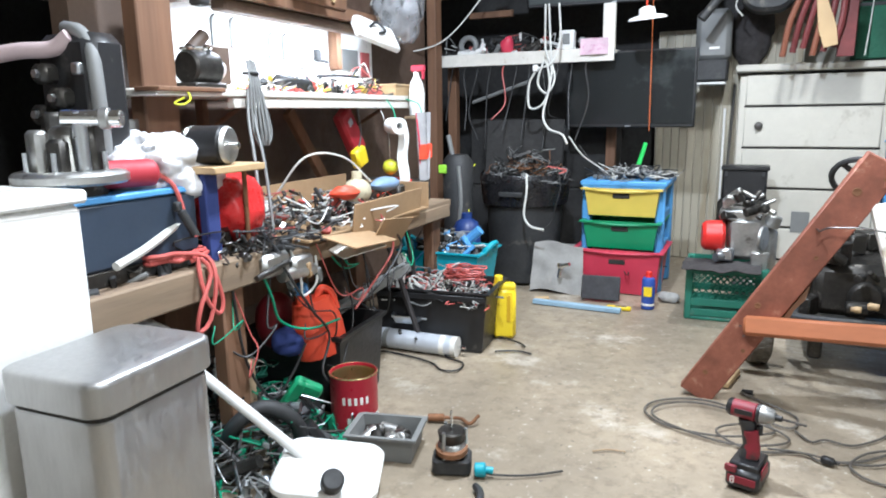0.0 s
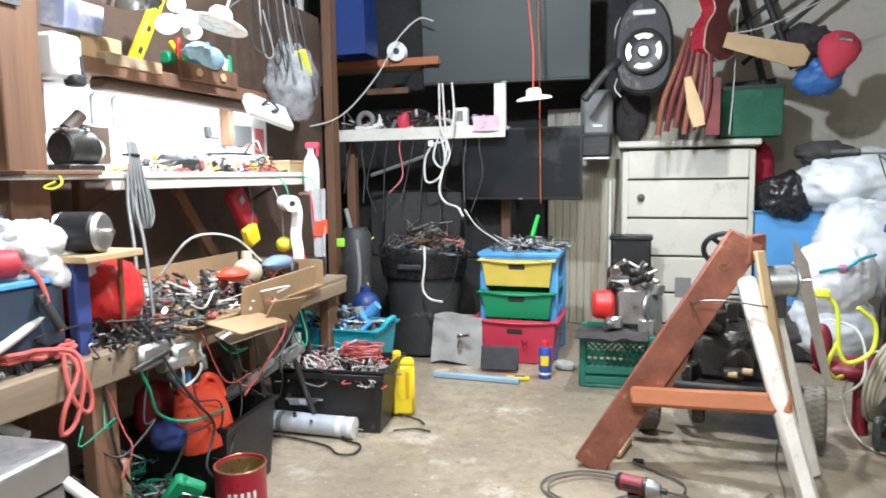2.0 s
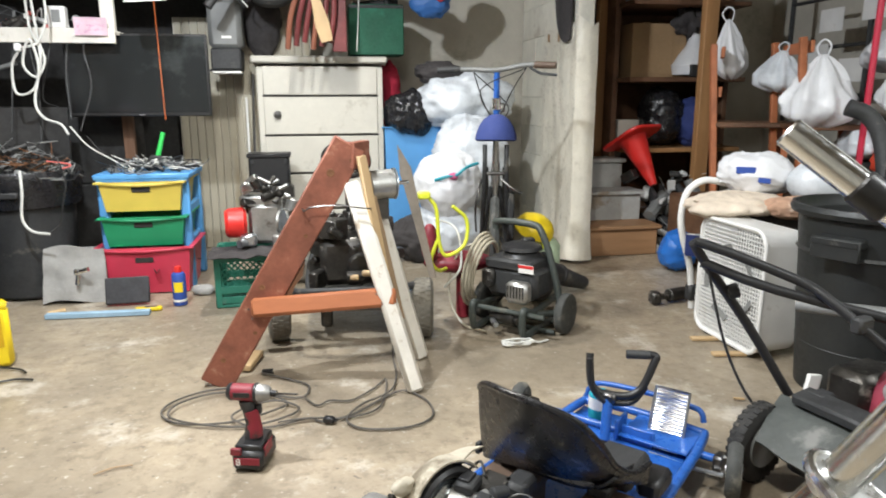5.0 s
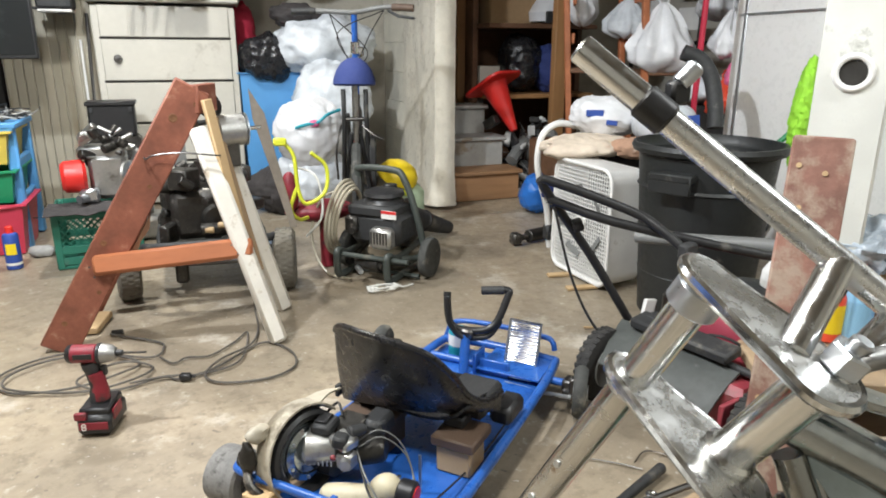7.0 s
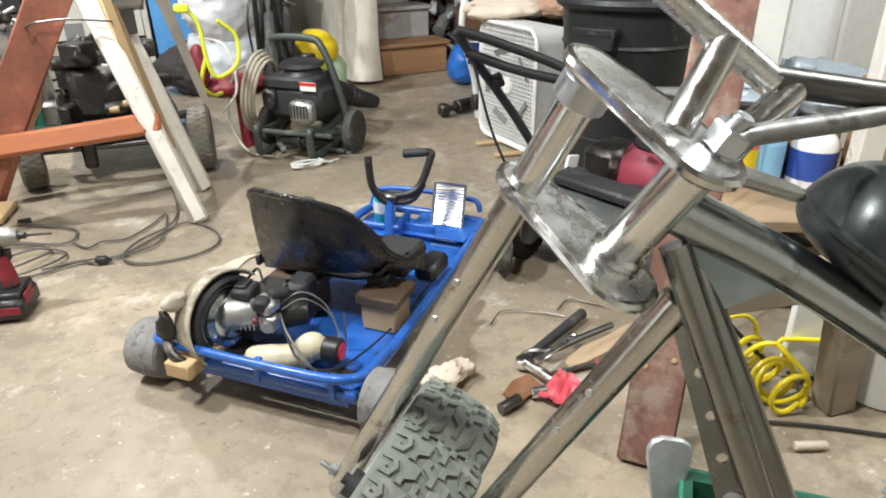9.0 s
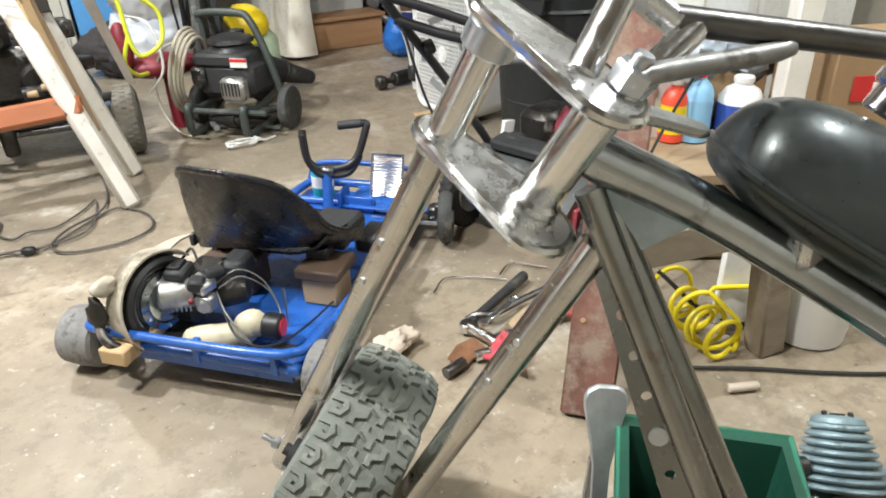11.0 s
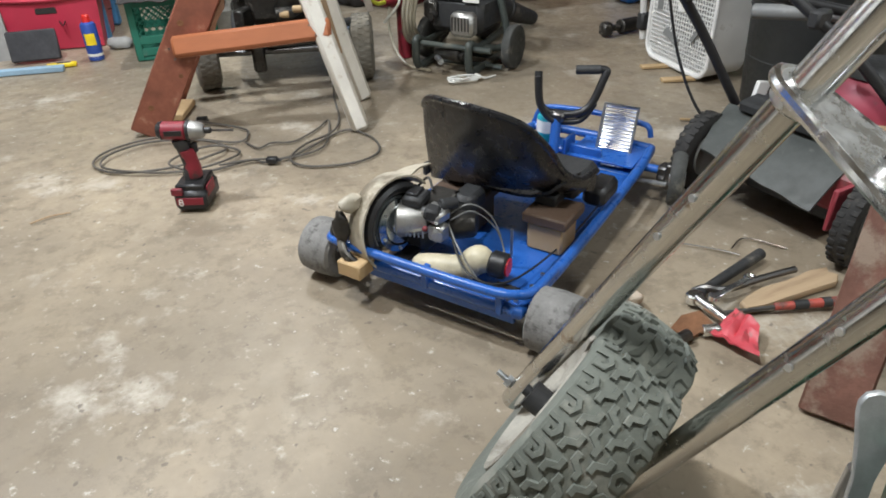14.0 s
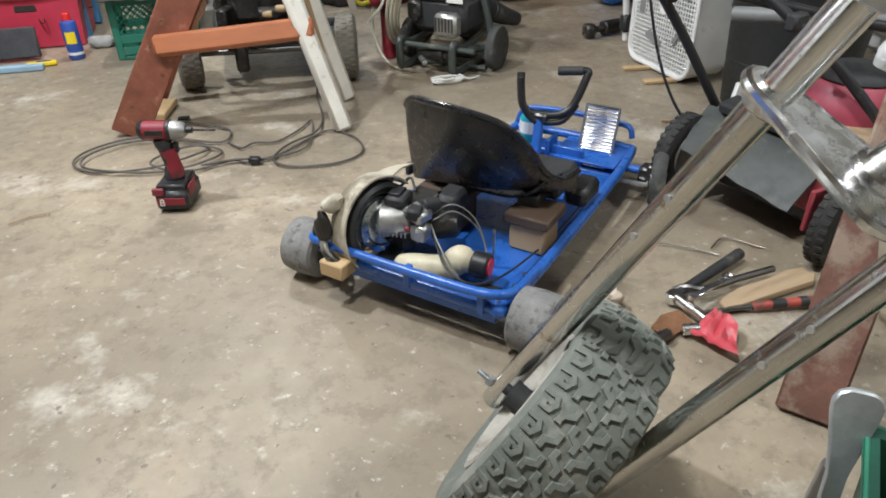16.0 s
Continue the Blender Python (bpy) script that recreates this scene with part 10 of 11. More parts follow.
solid("blue_plank", Mesh().box((0, 0, 0.012), (0.46, 0.035, 0.024), bev=0.003), mat("pale_blue_paint", (0.30, 0.45, 0.58), 0.6, var=0.15), "pale blue painted batten on the floor", "batten", pose(-0.15, 3.40, 0, 0, 0, -2))
solid("wood_stub", Mesh().cyl((0, 0, 0.015), (0.07, 0.03, 0.02), 0.012, n=10), TANW, "short wooden stub by the batten", "wood", pose(-0.38, 3.43, 0))
solid("black_pad", Mesh().box((0, 0, 0.07), (0.20, 0.03, 0.13), pose(0, 0, 0, -14, 0, 0), 0.006), mat("charcoal_foam", (0.055, 0.055, 0.06), 0.9, var=0.3, bump=0.4), "charcoal foam block leaning on the drawers", "foam", pose(-0.06, 3.56, 0.005, 0, 0, 4))
sc = thing("spray_can", "dark blue spray can with yellow label and red cap", "spray can", pose(0.19, 3.53, 0))
part("can", Mesh().lathe([(0.0, 0), (0.032, 0.002), (0.033, 0.006), (0.033, 0.15), (0.029, 0.16), (0.02, 0.165), (0.0, 0.165)], 24), BLUEINK, sc)
part("cap", Mesh().cyl((0, 0, 0.163), (0, 0, 0.195), 0.018, 0.016, 16, 0.003), REDB, sc)
part("yellow_label", Mesh().sheet(lambda u, v: (0.0337 * math.cos(radians(-125 + 75 * u)), 0.0337 * math.sin(radians(-125 + 75 * u)), 0.07 + 0.05 * v), 8, 1, 0.001), YELLOWB, sc)
part("white_stripe", Mesh().open_lathe([(0.0334, 0.02), (0.0334, 0.032)], 24), LABELW, sc)
kn2 = thing("utility_knife", "yellow utility knife on the floor", "knife", pose(0.06, 3.45, 0, 0, 0, 4))
part("body", Mesh().box((0, 0, 0.01), (0.12, 0.03, 0.018), bev=0.006), YELLOWB, kn2)
part("grip", Mesh().box((0.01, 0, 0.012), (0.06, 0.02, 0.018), bev=0.004), BLACKM, kn2)
solid("crumpled_paper", Mesh().ball((0, 0, 0.025), (0.06, 0.04, 0.03), 18, 10, 0.35, 20, 4, flat=0.001), CLOTHG, "crumpled grey paper by the cart", "paper", pose(0.27, 3.70, 0))
# on the drawer cart
gs = thing("green_tool", "green-handled cutter standing among wires", "tool", pose(0.03, 4.02, 0.617))
part("handle", Mesh().cyl((0, 0, 0.05), (0.04, 0.02, 0.20), 0.014, 0.012, 12, 0.004), paint("bright_green", (0.03, 0.55, 0.10)), gs)
part("blade", Mesh().box((-0.005, 0, 0.04), (0.06, 0.04, 0.08), bev=0.01).cyl((-0.06, 0, 0.01), (-0.02, 0.0, 0.07), 0.014, n=10), BLACKM, gs)
pile("cart_wires", (-0.20, 0.19, 3.86, 4.18, 0.617, 0.67), 90, [CABLEB, GREYPL, CABLEW, BLACKM], "wires and small parts on top of the cart", 71, sizes=(0.015, 0.05), kinds=(0.2, 0.1, 0.7))
pile("red_drawer_parts", (-0.20, 0.16, 3.80, 4.05, 0.12, 0.20), 40, [BLACKM, GREASE], "dark odds and ends in the red drawer", 72, sizes=(0.03, 0.07))

# ---- back wall: screens, shelves and hanging things ----
def screen(c, w, h, ma, label, tilt=0.0, yaw=0.0):
    tv = thing("flat_screen", label, "television", pose(*c, tilt, 0, yaw))
    part("panel", Mesh().box((0, 0, 0), (w, 0.035, h), bev=0.006), BLACKP, tv)
    part("glass", Mesh().box((0, -0.019, 0.004), (w - 0.024, 0.004, h - 0.032), bev=0.001), ma, tv)
    part("back_box", Mesh().box((0, 0.04, -0.04), (w * 0.6, 0.05, h * 0.6), bev=0.015), BLACKM, tv)
    part("logo_bar", Mesh().box((0, -0.0195, -h / 2 + 0.008), (0.03, 0.003, 0.005)), GALV, tv)
    part("wall_arm", Mesh().box((0, 0.25, 0.0), (0.05, 0.45, 0.05), bev=0.006), BLACKM, tv)
    return tv


screen((-0.065, 4.22, 1.118), 0.74, 0.44, SCREEN, "dark flat television hung low on the back wall")
screen((-0.20, 4.37, 1.95), 1.06, 0.64, SCREENG, "large dusty flat television hung above the other", 4, 5)
solid("hanging_string", wire([(0.055, 4.12, 2.81), (0.055, 4.12, 2.3), (0.06, 4.11, 1.9), (0.065, 4.12, 1.5), (0.07, 4.13, 0.88)], 0.0028, 4), paint("orange_string", (0.55, 0.14, 0.04)), "thin orange string hanging before the screens", "string")
dl2 = thing("lamp_holder", "white porcelain lamp holder hanging on the orange string", "lamp holder", pose(0.07, 3.90, 1.465, 8, -4, 0))
part("plate", Mesh().lathe([(0.0, 0.022), (0.05, 0.022), (0.09, 0.014), (0.10, 0.004), (0.10, 0.0), (0.0, 0.0)], 32), WHITEM, dl2)
part("neck", Mesh().lathe([(0.045, 0.018), (0.04, 0.055), (0.02, 0.065), (0.0, 0.066)], 24), WHITEM, dl2)
part("cord", wire([(0, 0, 0.06), (0.01, 0.05, 0.3), (0, 0.1, 0.8), (0.0, 0.16, 1.37)], 0.004), ORANGE, dl2)

bs = thing("back_shelf", "white-painted shelf board along the dark back wall", "shelf", pose(0, 0, 0))
part("board", Mesh().box((-0.70, 4.28, 1.335), (1.12, 0.34, 0.02), bev=0.003), WHITEW, bs)
part("front_board", Mesh().box((-0.70, 4.115, 1.315), (1.12, 0.02, 0.075), bev=0.003), WHITEW, bs)
part("upright", Mesh().box((-0.18, 4.16, 1.47), (0.07, 0.03, 0.26), bev=0.003), WHITEW, bs)
part("leg", Mesh().box((-1.22, 4.28, 0.66), (0.06, 0.06, 1.32), bev=0.004), POSTW, bs)
part("leg", Mesh().box((-0.2, 4.42, 0.66), (0.06, 0.04, 1.32), bev=0.004), POSTW, bs)
os_ = thing("back_shelf", "brown upper shelf board in the shadows", "shelf", pose(0, 0, 0))
part("board", Mesh().box((-1.05, 4.42, 1.78), (0.9, 0.28, 0.03), bev=0.004), WOODX, os_)
part("front_lip", Mesh().box((-1.05, 4.275, 1.782), (0.9, 0.012, 0.05), bev=0.003), CEDAR, os_)
part("diagonal", Mesh().box((-1.0, 4.40, 1.62), (0.30, 0.03, 0.04), pose(0, 0, 0), 0.003), POSTW, os_)
part("hanger", Mesh().box((-0.62, 4.5, 2.2), (0.04, 0.04, 0.9), bev=0.003).box((-1.46, 4.5, 2.2), (0.04, 0.04, 0.9), bev=0.003), POSTW, os_)
part("white_upright", Mesh().box((-1.53, 4.2, 2.0), (0.05, 0.03, 0.6), bev=0.003).box((-1.40, 4.2, 1.85), (0.03, 0.03, 0.4), bev=0.003), WHITEW, os_)
solid("blue_bin", tub(0.22, 0.2, 0.42, 0.01), BLUEB, "dark blue plastic bin hanging upside down", "bin", pose(-1.07, 4.05, 2.22, 180, 0, 0))
rl = thing("cable_reel", "white reel with cable wound on it", "reel", pose(-0.87, 4.24, 1.845, 90, 0, 10))
part("disc", Mesh().lathe([(0.02, 0.0), (0.06, 0.0), (0.062, 0.006), (0.06, 0.01), (0.02, 0.01)], 26), WHITEP, rl)
part("disc", Mesh().lathe([(0.02, -0.05), (0.06, -0.05), (0.062, -0.044), (0.06, -0.04), (0.02, -0.04)], 26), WHITEP, rl)
part("core", Mesh().cyl((0, 0, -0.04), (0, 0, 0.0), 0.035, n=20), CABLEW, rl)
part("hub", Mesh().cyl((0, 0, 0.01), (0, 0, 0.014), 0.02, n=16), BLACKM, rl)
solid("white_cable", wire([(-1.35, 3.5, 1.33), (-1.20, 3.75, 1.36), (-1.10, 3.95, 1.45), (-0.95, 4.1, 1.68), (-0.83, 4.15, 1.90), (-0.70, 4.18, 2.02), (-0.60, 4.17, 2.0)], 0.0045), CABLEW, "white cable slung across the shelves", "cable")
pile("shelf_parts", (-1.2, -0.25, 4.14, 4.36, 1.347, 1.46), 90, [BLACKM, GREASE, GREYPL, CABLER, WHITEP], "dark odds and ends on the back shelf", 81, sizes=(0.02, 0.07))
hs = thing("tape_dispenser", "white horn-shaped plastic housing on the shelf", "plastic housing", pose(-1.06, 4.16, 1.347))
part("ring", Mesh().tube([(0.05 * math.cos(a), 0, 0.06 + 0.05 * math.sin(a)) for a in [2 * math.pi * i / 20 for i in range(20)]], 0.018, 8, 0, True), GREYPL, hs)
part("tail", Mesh().tube([(-0.06, -0.02, 0.015), (0.02, -0.025, 0.012), (0.09, -0.02, 0.03), (0.11, -0.02, 0.07)], 0.016, 8, 4), WHITEP, hs)
sk = thing("socket_box", "white wall socket box on the shelf", "socket", pose(-0.42, 4.14, 1.352))
part("box", Mesh().box((0, 0, 0.055), (0.09, 0.05, 0.11), bev=0.006), WHITEP, sk)
part("socket", Mesh().box((0, -0.027, 0.06), (0.04, 0.006, 0.06), bev=0.003), GREYPL, sk)
solid("red_glove", Mesh().ball((0, 0, 0.05), (0.04, 0.03, 0.06), 16, 10, 0.3, 18, 5), REDPL, "small dark red thing on the back shelf", "glove", pose(-0.80, 4.15, 1.347))
solid("floral_cloth", Mesh().sheet(lambda u, v: (0.16 * (u - 0.5), -0.012 + 0.004 * math.sin(u * 9), 0.09 * (v - 0.5)), 8, 5, 0.003), mat("pink_floral_cloth", (0.62, 0.45, 0.52), 0.9, var=0.2, second=(0.5, 0.2, 0.35), amount=0.3, spot=40), "pink patterned cloth hung on the white board", "cloth", pose(-0.25, 4.10, 1.36))
WC = [[(-0.52, 4.02, 1.6), (-0.51, 4.0, 1.35), (-0.46, 3.96, 1.22), (-0.50, 3.95, 1.05), (-0.58, 3.93, 1.02), (-0.585, 3.93, 1.15), (-0.54, 3.92, 1.23)], [(-0.50, 4.02, 1.6), (-0.47, 3.98, 1.3), (-0.44, 3.95, 1.18), (-0.48, 3.93, 1.10), (-0.53, 3.92, 1.16), (-0.49, 3.92, 1.28), (-0.46, 3.92, 1.15), (-0.49, 3.9, 0.98), (-0.45, 3.88, 0.90), (-0.36, 3.83, 0.87), (-0.32, 3.80, 0.82)], [(-0.44, 4.02, 1.6), (-0.42, 3.98, 1.40), (-0.46, 3.95, 1.27), (-0.53, 3.93, 1.24)], [(-0.50, 3.64, 0.66), (-0.49, 3.61, 0.56), (-0.50, 3.60, 0.44), (-0.46, 3.59, 0.38), (-0.38, 3.58, 0.365)]]
for pts in WC:
    solid("looped_cable", wire(pts, 0.0065), CABLEW, "white cord hanging in loose loops", "cable")
solid("plug", Mesh().box((0, 0, 0), (0.03, 0.025, 0.04), bev=0.006), WHITEP, "white plug on a hanging cord", "plug", pose(-0.545, 3.92, 1.24))
for k in range(11):
    x = -1.15 + 0.085 * k
    solid("dark_cable", wire([(x, 4.12, 1.275), (x + 0.01, 4.07, 1.22), (x + 0.04 * math.sin(k * 2.1), 4.05, 1.10 - 0.05 * (k % 3)), (x + 0.05 * math.sin(k), 4.0, 0.95 - 0.06 * (k % 4))], 0.004), CABLER if k == 4 else CABLEB, "dark cable hanging below the back shelf", "cable")
solid("grey_bar", Mesh().cyl((-1.05, 4.2, 1.06), (-0.66, 4.18, 1.18), 0.012, n=8), GREYPL, "grey metal bar hung in the shadows", "bar")
# Boxes take the alcove's near-black, so the corner's shadow is in their colour.
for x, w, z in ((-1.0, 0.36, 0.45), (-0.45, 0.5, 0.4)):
    solid("dark_carton", Mesh().box((0, 0, z / 2 + 0.5), (w, 0.3, z), bev=0.01).box((0, 0, 0.25), (w + 0.05, 0.34, 0.5), bev=0.01), DARKP, "box stacked in the shadowed corner, its shade put into a near-black colour", "box", pose(x, 4.62, 0))

def black_can(m, label):
    c = thing("black_can", label, "trash can", m)
    part("body", Mesh().open_lathe([(0.0, 0.01), (0.19, 0.01), (0.235, 0.60), (0.255, 0.61), (0.26, 0.635), (0.25, 0.64), (0.235, 0.63), (0.2, 0.02), (0.0, 0.02)], 40), BLACKM, c)
    part("handle", Mesh().box((0, -0.25, 0.54), (0.14, 0.05, 0.03), bev=0.006), BLACKM, c)
    part("liner", Mesh().open_lathe([(0.262, 0.645), (0.268, 0.63), (0.264, 0.56), (0.25, 0.47), (0.24, 0.465)], 40), BAGB, c)
    return c


black_can(pose(-0.60, 3.92, 0), "black plastic trash can heaped with wires")
pile("can_wires", (-0.80, -0.40, 3.74, 4.08, 0.60, 0.76), 170, [GREYPL, CABLEB, GREYPL, RUSTY, CABLEB, GREASE], "tangle of grey and black wires in the can", 82, sizes=(0.02, 0.06), kinds=(0.08, 0.1, 0.82))
solid("grey_board", Mesh().box((0, 0, 0), (0.50, 0.02, 0.34), bev=0.004), DARKP, "dark grey board behind the can", "board", pose(-0.68, 4.14, 0.78, -8, 0, 0))
for pts, ma in [([(-0.85, 3.75, 0.70), (-0.90, 3.68, 0.62), (-0.87, 3.66, 0.5), (-0.84, 3.64, 0.40), (-0.86, 3.64, 0.34)], LEMON), ([(-0.36, 3.72, 0.72), (-0.32, 3.68, 0.6), (-0.34, 3.66, 0.48), (-0.36, 3.66, 0.40), (-0.4, 3.64, 0.36)], CABLEB), ([(-0.30, 4.0, 0.8), (-0.2, 3.95, 0.70), (-0.1, 3.98, 0.68), (0.0, 4.0, 0.66)], CABLEB), ([(-0.40, 3.70, 0.70), (-0.30, 3.72, 0.68), (-0.34, 3.7, 0.66)], CABLER), ([(-0.31, 3.8, 0.86), (-0.24, 3.82, 0.76), (-0.15, 3.9, 0.68), (-0.1, 3.96, 0.63)], CABLEW)]:
    solid("loose_wire", wire(pts, 0.004), ma, "loose wire hanging from the black can", "cable")
gbg = thing("golf_bag", "black upright tool bag with a grey tube and green tag", "bag", pose(-0.93, 3.68, 0))
part("bag", Mesh().lathe([(0.0, 0), (0.08, 0.0), (0.085, 0.3), (0.09, 0.72), (0.06, 0.76), (0.0, 0.76)], 20), BLACKM, gbg)
part("strap", wire([(0.04, -0.085, 0.70), (0.06, -0.1, 0.5), (0.03, -0.09, 0.25)], 0.012), GREYPL, gbg)
part("tube", Mesh().cyl((-0.03, 0, 0.74), (-0.06, 0.0, 0.87), 0.014, n=10), GREYPL, gbg)
part("green_tag", Mesh().box((-0.06, -0.08, 0.68), (0.05, 0.02, 0.05), bev=0.006), LIME, gbg)
solid("blue_bottle", Mesh().lathe([(0.0, 0), (0.075, 0.003), (0.078, 0.36), (0.06, 0.40), (0.03, 0.42), (0.03, 0.45), (0.0, 0.45)], 24), BLUEB, "tall blue plastic barrel beside the can", "barrel", pose(-0.80, 3.50, 0))

# ---- above and beside the dresser ----
sp = thing("loudspeaker", "black moulded loudspeaker with pale cone segments", "loudspeaker", pose(0.64, 4.56, 1.82))
part("cabinet", Mesh().prism([(0.175 * abs(math.cos(a)) ** 0.75 * math.copysign(1, math.cos(a)) * (1.0 - 0.22 * max(0.0, math.sin(a))), 0.285 * abs(math.sin(a)) ** 0.7 * math.copysign(1, math.sin(a))) for a in [2 * math.pi * (i + 0.5) / 40 for i in range(40)]], -0.1, 0.1, pose(0, 0, 0, 90, 0, 0), 0.02), BLACKM, sp)
part("cone", Mesh().lathe([(0.0, 0.015), (0.03, 0.02), (0.06, 0.012), (0.12, 0.035), (0.135, 0.03), (0.135, 0.0), (0.0, 0.0)], 36, pose(0, -0.10, -0.04, 90, 0, 0)), BLACKP, sp)
for k in range(4):
    a = radians(45 + 90 * k)
    mm = Mesh().prism([(0.105 * math.cos(t), 0.105 * math.sin(t)) for t in [radians(58 + 64 * i / 8) for i in range(9)]] + [(0.06 * math.cos(t), 0.075 * math.sin(t)) for t in [radians(118 - 56 * i / 6) for i in range(7)]], 0, 0.004, pose(0, -0.128, -0.04, 90, 0, 0) @ Matrix.Rotation(radians(90 * k), 4, "Z"), 0.001)
    part("cone_segment", mm, ALU, sp)
part("dust_cap", Mesh().lathe([(0.0, 0.012), (0.03, 0.01), (0.04, 0.0)], 24, pose(0, -0.126, -0.04, 90, 0, 0)), ALU, sp)
part("port", Mesh().box((0, -0.105, 0.19), (0.13, 0.012, 0.03), bev=0.006), LABELW, sp)
part("cord", wire([(0, 0, 0.26), (0.0, 0.0, 0.6), (0, 0, 0.9)], 0.004), CABLEW, sp)
part("side_cord", wire([(-0.1, -0.05, 0.24), (-0.17, -0.06, 0.1), (-0.15, -0.06, -0.15), (-0.17, -0.06, -0.24), (-0.13, -0.06, -0.30)], 0.004), CABLEW, sp)
gt = thing("guitar", "deep red acoustic guitar with cream binding hanging edge on", "guitar", pose(1.03, 4.55, 1.71, 0, 3, 52))


def guitar_half(z):
    """Half the width of the body at a height: wide below, waisted, narrower above."""
    t = z / 0.50
    return max(0.012, math.sqrt(max(0.0, min(1.0, t * 9))) * math.sqrt(max(0.0, min(1.0, (1 - t) * 9))) * (0.155 - 0.075 * math.exp(-((t - 0.58) / 0.15) ** 2) - 0.03 * t))


outl = [(guitar_half(0.5 * i / 28), 0.5 * i / 28) for i in range(29)]
outl = outl + [(-x, z) for x, z in outl[::-1]]
UPR = pose(0, 0, 0, 90, 0, 0)
part("side", Mesh().prism(outl, -0.048, 0.048, UPR), paint("bright_red_lacquer", (0.40, 0.025, 0.045), rough=0.3, coat=0.4), gt)
part("back_face", Mesh().prism([(x * 0.985, 0.004 + z * 0.985) for x, z in outl], 0.0475, 0.052, UPR, 0.002), MAROON, gt)
for k in (-0.047, 0.047):
    part("binding", Mesh().tube([(x, z, k) for x, z in outl], 0.0042, 6, 0, True, UPR), IVORY, gt)
part("neck", Mesh().box((0, 0.0, 0.74), (0.055, 0.03, 0.56), bev=0.008), POSTW, gt)
part("cord", wire([(0.19, -0.03, 0.4), (0.20, -0.03, 0.1), (0.18, -0.04, -0.2), (0.15, -0.05, -0.42)], 0.0035), CABLEW, gt)
st2 = thing("strap_bundle", "maroon leather straps and a wooden paddle hanging in a bundle", "straps", pose(0.88, 4.46, 1.28))
for k in range(6):
    x = -0.10 + 0.05 * k
    part("strap", Mesh().tube([(x * 0.4 + 0.06, 0.03, 0.62), (x * 0.7 + 0.03, 0.0, 0.42), (x - 0.02, -0.01, 0.2), (x - 0.05, 0.0, 0.0 + 0.02 * (k % 3))], 0.017, 8, 5), MAROON if k % 3 else paint("brown_strap_leather", (0.2, 0.07, 0.04)), st2)
part("wide_strap", Mesh().box((0.16, 0.02, 0.16), (0.085, 0.012, 0.34), bev=0.004), MAROON, st2)
part("paddle", Mesh().prism([(-0.035, -0.1), (0.035, -0.1), (0.045, 0.0), (0.02, 0.2), (-0.02, 0.2), (-0.045, 0.0)], 0, 0.012, pose(0.06, -0.02, 0.14, 90, -14, 0), 0.003), TANW, st2)
grb = thing("green_case", "dark green box standing on the dresser", "box", pose(1.28, 4.80, 1.26))
part("box", Mesh().box((0, 0, 0.16), (0.35, 0.26, 0.31), bev=0.006), mat("dark_green_card", (0.01, 0.10, 0.055), 0.7, var=0.25, scale=6, fine=50, bump=0.2, second=(0.02, 0.16, 0.1), amount=0.2), grb)
part("lid_edge", Mesh().box((0, -0.131, 0.30), (0.35, 0.004, 0.02)), BLACKM, grb)
fb = thing("fan_blade", "loose tan ceiling fan blade hung on the wall", "fan blade", axes((1.10, 4.52, 1.83), (0.44, 0.0, -0.125)))
part("blade", Mesh().prism([(0.0, -0.045), (0.40, -0.075), (0.46, -0.05), (0.47, 0.02), (0.42, 0.06), (0.0, 0.045)], -0.004, 0.004, pose(0, 0, 0, 90, 0, 0), 0.002), TANW, fb)
part("string", wire([(0.0, 0, 0.03), (0.2, -0.01, 0.12), (0.5, -0.02, 0.36)], 0.003), CABLEW, fb)
cap = solid("woollen_hat", Mesh().lathe([(0.0, 0.105), (0.05, 0.10), (0.095, 0.065), (0.115, 0.02), (0.10, -0.04), (0.055, -0.11), (0.015, -0.155), (0.0, -0.16)], 28, Matrix.Diagonal((1, 0.6, 1, 1))), paint("coral_red_cloth", (0.55, 0.05, 0.08), rough=0.85, bump=0.3), "coral red woollen hat hanging on the wall", "cap", pose(1.70, 4.52, 1.73, 0, 14, 0), sharp=60)
part("clasp", Mesh().cyl((-0.03, -0.066, 0.05), (0.04, -0.066, 0.055), 0.012, n=10), CHROME, cap)
# A blue baseball cap, shaped only as a crumpled lump.
bag("blue_jacket", (1.62, 4.60, 1.60), (0.13, 0.08, 0.12), paint("blue_nylon", (0.03, 0.13, 0.38), rough=0.5, bump=0.5), "crumpled blue nylon cap under the red cap", 93, 0.25, "jacket")
for a, b, r in [((1.20, 4.95, 2.3), (1.42, 4.95, 1.45), 0.022), ((1.32, 4.97, 2.3), (1.55, 4.97, 1.7), 0.022), ((1.15, 5.0, 1.95), (1.75, 4.95, 2.35), 0.016), ((1.25, 5.0, 1.75), (1.9, 4.95, 2.3), 0.016), ((1.15, 4.98, 1.6), (1.45, 4.98, 1.62), 0.03)]:
    solid("frame_tube", Mesh().cyl(a, b, r, n=10), BLACKM, "dark metal tube hung on the back wall", "tube")
bag("dark_rag", (1.62, 5.02, 1.86), (0.14, 0.1, 0.12), CLOTHD, "dark rag bundle hung on the back wall", 95, 0.3, "rags")
gcs = thing("storage_case", "translucent grey case on a black bracket", "case", pose(0.35, 4.72, 1.30))
part("case", Mesh().box((0, 0, 0.14), (0.20, 0.2, 0.30), bev=0.03), GREYPL, gcs)
part("label", Mesh().box((0.01, -0.102, 0.06), (0.06, 0.003, 0.015)), LABELW, gcs)
